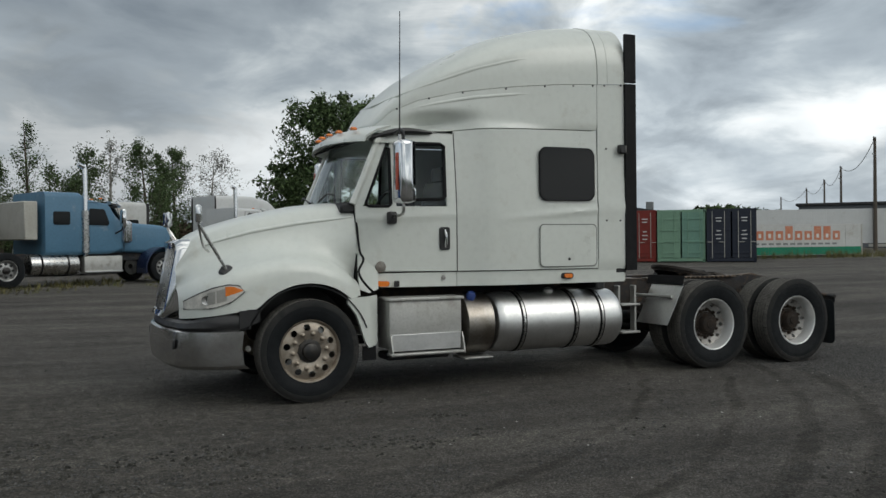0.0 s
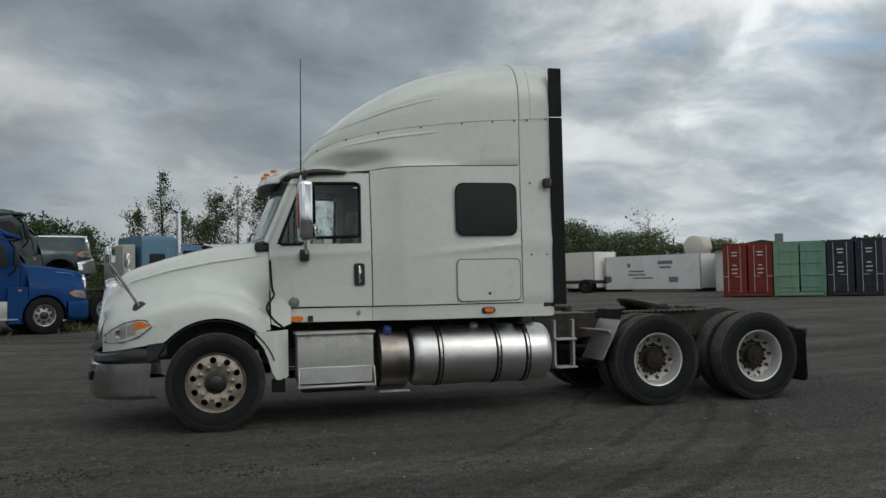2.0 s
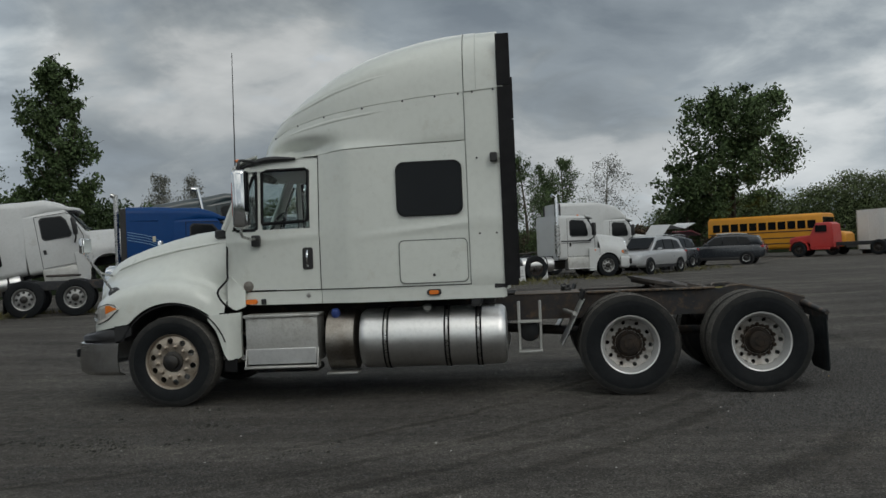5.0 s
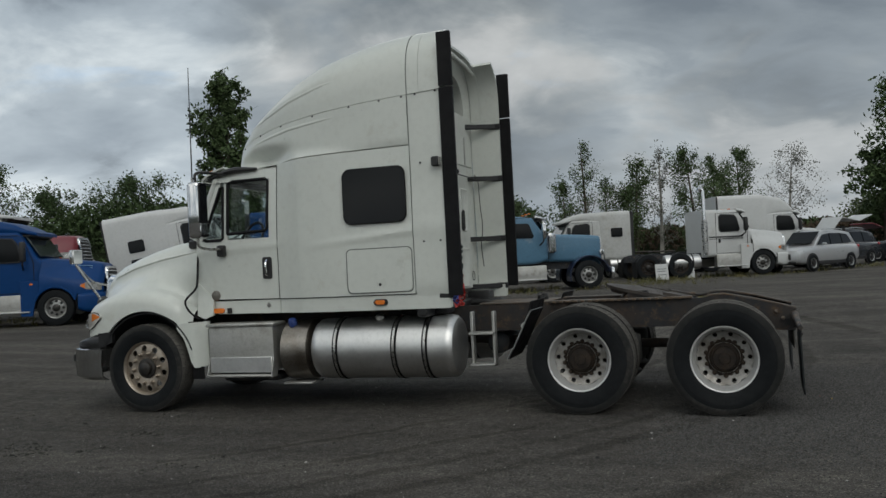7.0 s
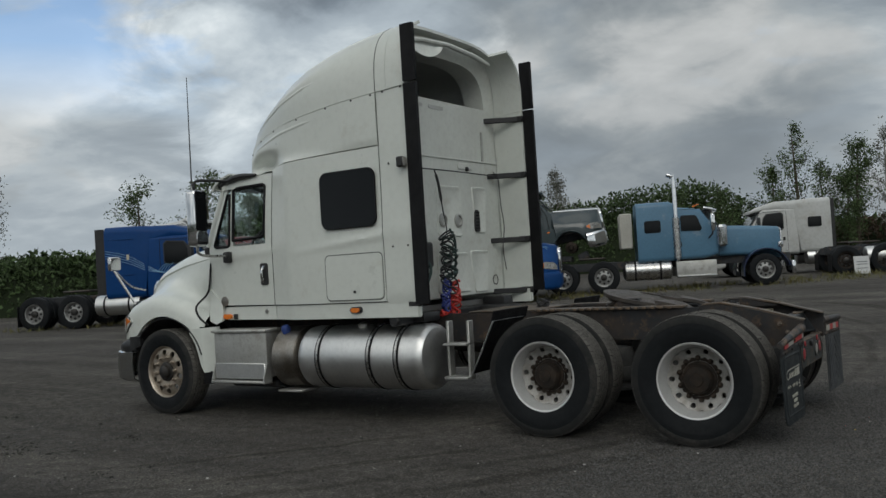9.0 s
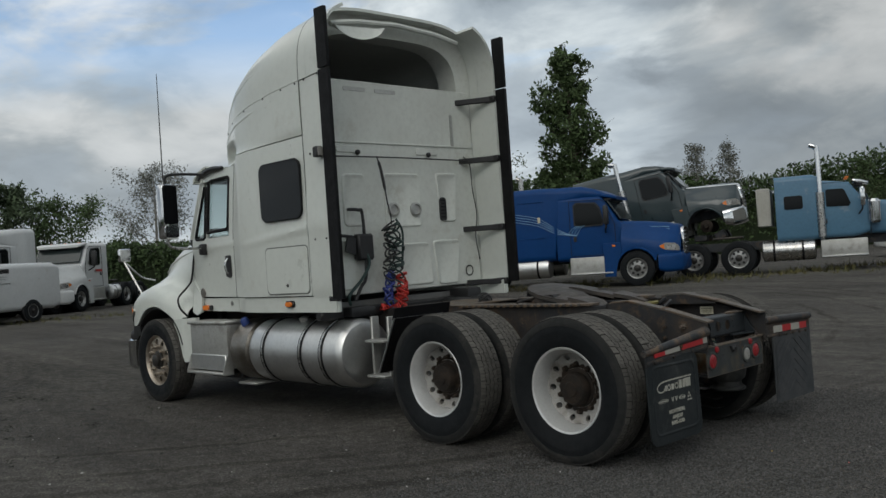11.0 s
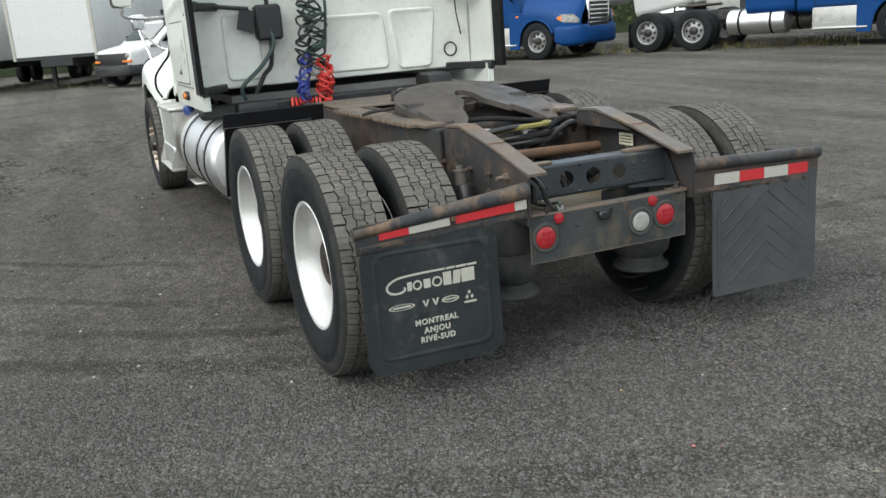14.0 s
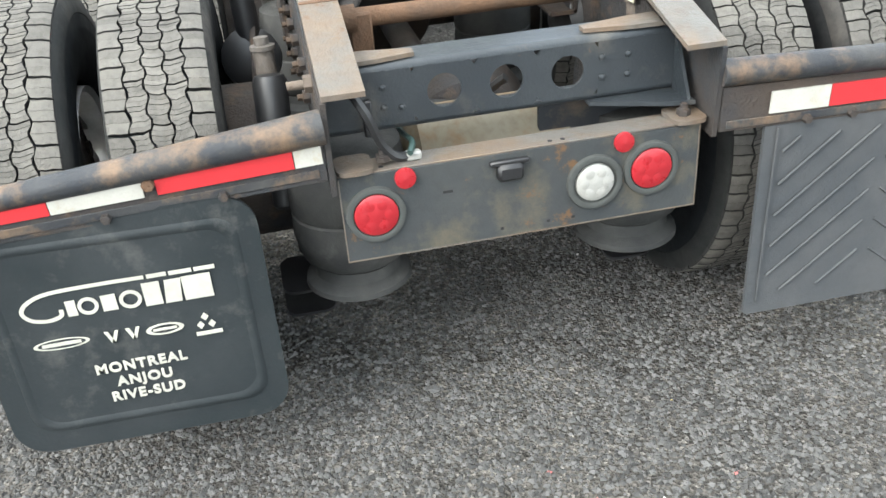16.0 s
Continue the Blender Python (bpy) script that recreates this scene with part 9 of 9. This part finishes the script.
M.update(leaf_willow=leaf_material("olive_willow_leaf", (0.118, 0.150, 0.070), (0.078, 0.105, 0.046)), leaf=leaf_material("poplar_leaf", (0.075, 0.110, 0.045), (0.048, 0.078, 0.030)), leaf_dark=leaf_material("hedge_leaf", (0.060, 0.092, 0.036), (0.040, 0.064, 0.025)),
         leaf_grey=leaf_material("willow_leaf", (0.085, 0.115, 0.065), (0.06, 0.085, 0.045)), leaf_dry=leaf_material("sparse_grey_leaf", (0.20, 0.205, 0.18), (0.13, 0.135, 0.115)),
         bark_pale=surf("pale_birch_bark", (0.30, 0.29, 0.26), 0.85, second=(0.2, 0.19, 0.17), bump=0.4, bump_scale=20), bark=surf("grey_brown_bark", (0.085, 0.07, 0.055), 0.9, bump=0.5, bump_scale=20), brush=leaf_material("dry_brown_brush", (0.085, 0.06, 0.040), (0.055, 0.042, 0.03)),
         grass=leaf_material("dry_grass", (0.16, 0.14, 0.06), (0.07, 0.09, 0.03)), core=surf("shaded_hedge_core", (0.022, 0.032, 0.015), 0.95, second=(0.030, 0.040, 0.020), scale=0.6, amount=0.8))
rng = np.random.default_rng(7)


def quads(name, centres, sizes, mat, parent=None, flat=0.0, aspect=1.7):
    """Many small leaves: pointed quads turned every way."""
    n = len(centres)
    c = np.asarray(centres, float)
    a = rng.normal(size=(n, 3))
    a[:, 2] += flat
    a /= np.linalg.norm(a, axis=1)[:, None]
    b = np.cross(a, rng.normal(size=(n, 3)))
    b /= np.linalg.norm(b, axis=1)[:, None]
    s = np.asarray(sizes, float)[:, None]
    fold = np.cross(a, b) * s * 0.16
    v = np.stack([c - a * s * 0.5 * aspect, c - b * s * 0.42 + fold, c + a * s * 0.5 * aspect, c + b * s * 0.42 + fold], 1).reshape(-1, 3)
    f = np.arange(n * 4).reshape(-1, 4)
    me = bpy.data.meshes.new(name)
    me.from_pydata(v.tolist(), [], f.tolist())
    me.materials.append(M[mat])
    ob = new(name, me)
    ob.parent = parent
    return ob


def tree(x, y, h, width, foot, label, leaf="leaf", leaves=2600, size=0.26, limbs=26, slim=1.0, seed=1, gaps=0.5, point=0.0, clump=1.0):
    """A tapered trunk, limbs that leave it on the way up, and leaves in clumps round their twigs."""
    r = np.random.default_rng(seed)
    t = thing("tree", pose(x, y, grade(x, y)), label, "tree", "trees of the yard's edge")
    top = h - grade(x, y)
    lean = r.normal(size=2) * 0.025 * top
    def stem(z):
        f = z / top
        return np.array((lean[0] * f * f + 0.10 * math.sin(3 * f + seed), lean[1] * f * f, z))
    wood = nb()
    tube(wood, [stem(z) for z in spans(0, top * 0.97, 10)], lambda f: max(0.012, 0.018 * top * (1 - f) ** 0.8), 8, 0)
    tips = []
    for k in range(limbs):
        f = foot / top + (0.90 - foot / top) * (k + r.random()) / limbs
        z = f * top
        g = (z - foot) / (top - foot)
        reach = width / 2 * (math.sin(math.pi * min(1.0, 0.22 + 0.70 * g)) ** 0.8) * (0.65 + 0.5 * r.random()) * (1.0 - g) ** point
        a = r.random() * 2 * math.pi
        rise = (0.35 + 0.5 * r.random()) * slim
        p0 = stem(z)
        d = np.array((math.cos(a), math.sin(a), rise))
        p2 = p0 + d * reach
        p2[2] = min(p2[2], top * (0.93 + 0.04 * r.random()))
        p1 = p0 + d * reach * 0.5 + np.array((0, 0, -0.08 * reach))
        tube(wood, [p0, p1, p2], lambda q, g=g: max(0.006, 0.0045 * top * (1 - 0.75 * g) * (1 - 0.8 * q)), 5, 3)
        tips += [(p1, 0.55 * reach * 0.5), (p2, 0.6 * reach * 0.5), ((p1 + p2) / 2, 0.6 * reach * 0.5)]
        for _ in range(2):
            q = p1 + (p2 - p1) * r.random() + r.normal(size=3) * 0.28 * reach
            tube(wood, [(p1 + p2) / 2, q], 0.007, 4, 0)
            tips.append((q, 0.4 * reach * 0.5))
    tips += [(stem(top * 0.96), 0.35), (stem(top * 0.9), 0.4)]
    part("trunk", wood, "bark_pale" if leaf == "leaf_dry" else "bark", t)
    keep = [q for q in tips if r.random() > gaps * 0.35]
    pts = []
    for _ in range(leaves):
        c, rad = keep[int(r.random() * len(keep))]
        pts.append(c + r.normal(size=3) * (0.30 * rad + 0.10) * clump)
    quads("crown", pts, size * (0.6 + 0.8 * r.random(leaves)), leaf, t)
    return t


tree(20.5, 62.2, 13.5, 8.6, 2.0, "tall broad cottonwood with dense dark green leaves", leaves=17000, size=0.21, limbs=46, seed=3, gaps=0.6)
tree(17.0, 64.0, 8.5, 5.0, 1.0, "smaller cottonwood beside a taller one", leaves=5000, size=0.2, limbs=22, seed=13)
tree(-19.6, 33.0, 12.8, 4.1, 1.8, "slender poplar with dense dark green leaves", leaves=15000, size=0.145, limbs=64, slim=1.8, seed=5, gaps=0.5, point=0.35, clump=0.8)
tree(-21.5, 33.5, 6.0, 3.0, 1.0, "low poplar shoot beside a taller tree", leaves=3000, size=0.155, limbs=18, seed=6)
for k, (x, y, h, w, leaf, n, lab) in enumerate((
        (-2.6, 47.0, 9.1, 2.6, "leaf", 620, "thin young poplar with sparse leaves"), (-4.0, 47.6, 6.6, 2.4, "leaf", 800, "thin young poplar with sparse leaves"),
        (-1.2, 48.0, 6.6, 2.2, "leaf", 600, "thin young poplar with sparse leaves"), (0.55, 47.9, 7.7, 2.6, "leaf", 1300, "young poplar in full leaf"),
        (-0.3, 49.0, 6.0, 2.4, "leaf", 1000, "young poplar in full leaf"), (1.9, 48.5, 8.4, 1.8, "leaf_dry", 380, "almost bare young birch"),
        (4.0, 48.0, 8.0, 2.8, "leaf", 1700, "young poplar in full leaf"), (5.2, 50.5, 7.6, 2.4, "leaf", 1400, "young poplar in full leaf"), (7.0, 56.1, 8.7, 3.0, "leaf", 1700, "young poplar in full leaf"),
        (6.0, 54.0, 6.4, 2.6, "leaf", 1100, "young poplar in full leaf"), (10.3, 61.4, 8.8, 4.2, "leaf_dry", 900, "almost bare young birch"), (-9.5, 46.0, 5.6, 2.6, "leaf", 700, "thin young poplar with sparse leaves"),
        (-7.0, 46.5, 5.2, 2.2, "leaf", 700, "thin young poplar with sparse leaves"),
        (-19.7, 45.9, 7.9, 2.6, "leaf_dry", 900, "pale slender birch with sparse leaves"), (-17.8, 46.8, 7.8, 2.6, "leaf_dry", 900, "pale slender birch with sparse leaves"),
        (-28.0, 25.0, 7.6, 3.4, "leaf", 1300, "young poplar above a hedge"), (-30.5, 22.5, 7.0, 3.4, "leaf", 900, "thin young poplar with sparse leaves"),
        (-43.7, 20.3, 8.6, 5.4, "leaf_dry", 2400, "loose grey-green willow tree"), (-38.4, 5.2, 7.0, 5.6, "leaf_grey", 3600, "wind-blown grey-green willow tree"), (-36.5, 8.5, 6.4, 4.6, "leaf_grey", 2600, "wind-blown grey-green willow tree"),
        (-34.6, 11.5, 5.6, 4.0, "leaf", 2000, "leafy green hedge tree"), (-22.5, 28.5, 6.6, 4.6, "leaf_dark", 3000, "dense dark green hedge tree"), (-25.0, 26.0, 6.0, 4.2, "leaf_dark", 2600, "dense dark green hedge tree"),
        (-45.0, 10.0, 6.0, 3.4, "leaf_dry", 900, "thin nearly bare tree"))):
    tree(x, y, h, w, 0.5 if leaf != "leaf_dry" else 1.2, lab, leaf=leaf, leaves=int(n * 3.3), size=0.085 if leaf != "leaf_grey" else 0.14, limbs=30 if w < 3.2 else 28, slim=2.4 if w < 3.2 else 1.3, seed=20 + k, point=0.40 if w < 3.2 else 0.15, clump=1.15 if w < 3.2 else 1.1)
bare = tree(47.0, 78.0, 9.2, 7.0, 1.5, "bare leafless tree above the hedge", leaves=60, size=0.2, limbs=40, seed=77)


def hedge(name, line, label, leaf, per=330, size=0.26, depth=2.6, core=0.72, wild=0.16):
    """An uneven bank of leaves along a line of (x, y, height)."""
    pts, sizes, ridge = [], [], []
    for (x0, y0, h0), (x1, y1, h1) in zip(line, line[1:]):
        L = math.hypot(x1 - x0, y1 - y0)
        for k in range(max(1, int(L / 0.5))):
            f = k / max(1, int(L / 0.5))
            x, y = x0 + (x1 - x0) * f, y0 + (y1 - y0) * f
            h = (h0 + (h1 - h0) * f) * (1 + wild * noise.noise((x * 0.35, y * 0.35, 1.0)) + 0.10 * noise.noise((x * 1.3, y * 1.3, 5.0)))
            ridge.append((x, y, h))
            n = int(per * 0.5 * (0.35 + 0.16 * h))
            z = h * np.sqrt(rng.random(n)) * (0.93 + 0.14 * rng.random(n))
            off = rng.normal(size=(n, 2)) * depth * 0.36 * (1.15 - 0.55 * (z / h))[:, None]
            pts.append(np.stack([x + off[:, 0], y + off[:, 1], z + grade(x, y)], 1))
            sizes.append(size * (0.55 + 0.8 * rng.random(n)))
    ob = quads(name, np.concatenate(pts), np.concatenate(sizes), leaf)
    tagged(ob, label, "hedge", "", "stuff")
    # a plain sheet closes the gaps; its dark colour stands for inner shade
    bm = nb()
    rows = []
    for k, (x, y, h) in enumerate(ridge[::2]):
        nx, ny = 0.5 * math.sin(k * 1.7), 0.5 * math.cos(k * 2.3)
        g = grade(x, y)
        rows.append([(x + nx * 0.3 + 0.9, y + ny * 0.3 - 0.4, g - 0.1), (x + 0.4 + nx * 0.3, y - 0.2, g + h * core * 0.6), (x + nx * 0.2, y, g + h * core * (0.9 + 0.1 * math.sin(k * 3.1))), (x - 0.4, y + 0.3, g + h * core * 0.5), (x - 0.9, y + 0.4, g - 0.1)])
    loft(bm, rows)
    tagged(part("thicket", bm, "core", None), "dark sheet standing for the shaded inside of the hedge", "hedge", "", "stuff")


hedge("hedge_west", [(-48, -30, 4.0), (-44, -12, 4.2), (-39, 0, 3.4), (-35, 8, 2.8), (-32, 14, 2.6), (-28, 21, 3.3), (-22, 27.5, 4.9), (-20, 37, 4.6), (-19.5, 46, 4.9), (-14, 49, 5.2), (-9.5, 51.5, 5.6), (-6.5, 53, 4.4)],
      "dense dark green hedge along the yard's edge", "leaf_dark", 760, 0.165, 2.6, 0.88)
hedge("brush_bank", [(-6.5, 53, 2.6), (0, 51.5, 2.4), (6, 55, 2.5), (12, 62, 2.6), (19, 68, 3.0)], "low bank of brown dry brush behind the parked trucks", "brush", 240, 0.22)
hedge("hedge_north", [(15, 70, 3.8), (21, 76, 4.6), (27, 80, 5.6), (32, 80.5, 6.4), (36, 79, 6.2), (40, 78, 6.6), (44, 76, 5.4), (48, 74, 4.6), (53, 72, 4.6), (58, 74, 3.8)], "row of green willows beyond the yard", "leaf_willow", 1500, 0.15, 3.0, 0.80, 0.55)
hedge("far_trees", [(96, 104, 5.5), (110, 112, 6.5), (121, 108, 5.0)], "small clump of trees far off", "leaf_dark", 120, 0.7, 4.0)
hedge("far_woods", [(60, 130, 4), (20, 190, 5), (-60, 190, 6), (-150, 120, 7), (-180, 0, 7), (-150, -120, 7), (-40, -190, 7), (80, -190, 7), (190, -100, 6), (220, 40, 5), (190, 150, 4)], "distant line of woods round the yard", "leaf_dark", 30, 1.4, 7.0, 0.8)


def tufts(line, label, per=26, h=0.22, spread=0.5, mat="grass"):
    pts = []
    for (x0, y0), (x1, y1) in zip(line, line[1:]):
        n = int(math.hypot(x1 - x0, y1 - y0) * per)
        f = rng.random(n)
        pts += [(x0 + (x1 - x0) * a + b, y0 + (y1 - y0) * a + c, 0.0) for a, b, c in zip(f, rng.normal(size=n) * spread, rng.normal(size=n) * spread)]
    v, fc = [], []
    for x, y, _ in pts:
        if noise.noise((x * 0.6, y * 0.6, 2.0)) < -0.12:
            continue
        for _ in range(3):
            a, hh, lx, ly = rng.random() * 6.3, h * (0.4 + rng.random()), rng.normal() * 0.07, rng.normal() * 0.07
            g = grade(x, y) - 0.01
            k = len(v)
            v += [(x + 0.015 * math.cos(a), y + 0.015 * math.sin(a), g), (x - 0.015 * math.cos(a), y - 0.015 * math.sin(a), g), (x + lx, y + ly, g + hh)]
            fc.append((k, k + 1, k + 2))
    me = bpy.data.meshes.new("grass_tufts")
    me.from_pydata(v, [], fc)
    me.materials.append(M[mat])
    tagged(new("grass_tufts", me), label, "grass", "", "stuff")


tufts([(-30, -8), (-23, -2), (-19, 6), (-16, 10), (-9, 14.5), (-2, 18.5), (4, 23.5), (9, 31), (14, 37)], "patchy dry grass along the row of parked trucks", 40, 0.12, 0.9)
tufts([(-18, 11.5), (-12, 13.5), (-5, 17.5), (2, 24), (7, 31)], "weeds under the parked trucks", 40, 0.18, 0.8)
tufts([(36, 29.5), (48, 28.0), (60, 30)], "dry grass in front of a trailer", 70, 0.45, 1.0)


# ---- loose stones on the yard ----
def heaped(x, y, heaps):
    """Strongest of some long heaps (x, y, angle, half length, half width) at a place."""
    best = 0.0
    for hx, hy, a, hl, hw in heaps:
        u, v = (x - hx) * math.cos(a) + (y - hy) * math.sin(a), (y - hy) * math.cos(a) - (x - hx) * math.sin(a)
        best = max(best, 0.75 * math.exp(-(u / hl) ** 2 - (v / hw) ** 2))
    return best


def stones(name, n, box4, lo, hi, label, mat, patch=0.0, heaps=(), power=3):
    x0, y0, x1, y1 = box4
    px, py = x0 + (x1 - x0) * rng.random(n), y0 + (y1 - y0) * rng.random(n)
    soft = np.minimum(np.minimum(px - x0, x1 - px) / (x1 - x0), np.minimum(py - y0, y1 - py) / (y1 - y0)) > 0.30 * rng.random(n) ** 1.5
    px, py = px[soft], py[soft]
    n = len(px)
    if patch:
        hold = np.array([noise.noise((i * 1.1, j * 1.5, 7.0)) + 0.6 * noise.noise((i * 4, j * 4, 2.0)) + heaped(i, j, heaps) > patch for i, j in zip(px, py)])
        px, py = px[hold], py[hold]
        n = len(px)
    s = lo + (hi - lo) * rng.random(n) ** power
    base = np.array([(1, 0, -0.3), (-1, 0, -0.3), (0, 1, -0.3), (0, -1, -0.3), (-0.45, 0.1, 0.8), (0.45, -0.1, 0.8)], float)
    tri = np.array([(0, 2, 5), (5, 2, 4), (2, 1, 4), (1, 3, 4), (4, 3, 5), (3, 0, 5)])
    a = rng.random(n) * 6.28
    v = base[None] * (0.65 + 0.7 * rng.random((n, 6, 1))) * s[:, None, None]
    v[:, :, 2] *= 0.6
    ca, sa = np.cos(a)[:, None], np.sin(a)[:, None]
    vx, vy = v[:, :, 0] * ca - v[:, :, 1] * sa, v[:, :, 0] * sa + v[:, :, 1] * ca
    g = np.array([grade(i, j) for i, j in zip(px, py)])
    v = np.stack([vx + px[:, None], vy + py[:, None], v[:, :, 2] + (g + 0.08 * s)[:, None]], 2).reshape(-1, 3)
    f = (tri[None] + 6 * np.arange(n)[:, None, None]).reshape(-1, 3)
    me = bpy.data.meshes.new(name)
    me.from_pydata(v.tolist(), [], f.tolist())
    me.materials.append(mat)
    tagged(new(name, me), label, "gravel", "", "stuff")


grit = surf("grey_gravel", (0.068, 0.067, 0.065), 0.85, second=(0.098, 0.096, 0.092), scale=30, amount=0.6, piece=0.55)
stones("loose_gravel", 90000, (4.6, -5.2, 10.6, 4.0), 0.0035, 0.010, "loose grey gravel behind the truck", grit)
stones("loose_gravel", 110000, (5.6, -3.2, 8.6, 2.6), 0.0045, 0.0120, "close-packed grey gravel behind the tail", grit, 0.0, (), 1.6)
stones("loose_gravel", 16000, (-6.0, -9.5, 13.0, 5.0), 0.005, 0.014, "scattered gravel on the yard", grit)
stones("pale_pebbles", 380, (-4.0, -8.0, 11.0, 3.0), 0.006, 0.015, "few pale pebbles on the dark yard", surf("pale_pebble", (0.36, 0.35, 0.33), 0.8, piece=0.3))
stones("loose_gravel", 2600, (-14.0, -9.0, 18.0, 14.0), 0.010, 0.024, "coarse stones on the yard", grit)
stones("loose_gravel", 60000, (-6.5, -6.6, 3.6, -0.6), 0.005, 0.013, "rough broken gravel before the truck", grit, 0.02)
stones("asphalt_clods", 30000, (-6.0, -6.6, 3.2, -0.8), 0.004, 0.026, "dark clods of broken asphalt", surf("dark_clod", (0.030, 0.030, 0.026), 0.9, second=(0.058, 0.053, 0.044), scale=20, amount=0.6, piece=0.5), 0.48,
       ((-1.35, -1.45, 0.5, 1.3, 0.20), (-1.0, -3.0, -0.2, 0.9, 0.30), (-3.2, -2.3, 0.5, 1.2, 0.25), (0.1, -3.4, 0.3, 0.6, 0.15)))
stones("yellow_chips", 4, (6.6, -0.7, 7.3, 0.7), 0.008, 0.013, "few yellow plastic chips on the gravel", surf("yellow_chip", (0.60, 0.44, 0.10), 0.5))
stones("red_chips", 9, (6.9, -0.6, 8.0, 0.9), 0.008, 0.014, "few red plastic chips on the gravel", surf("red_chip", (0.42, 0.14, 0.13), 0.5))
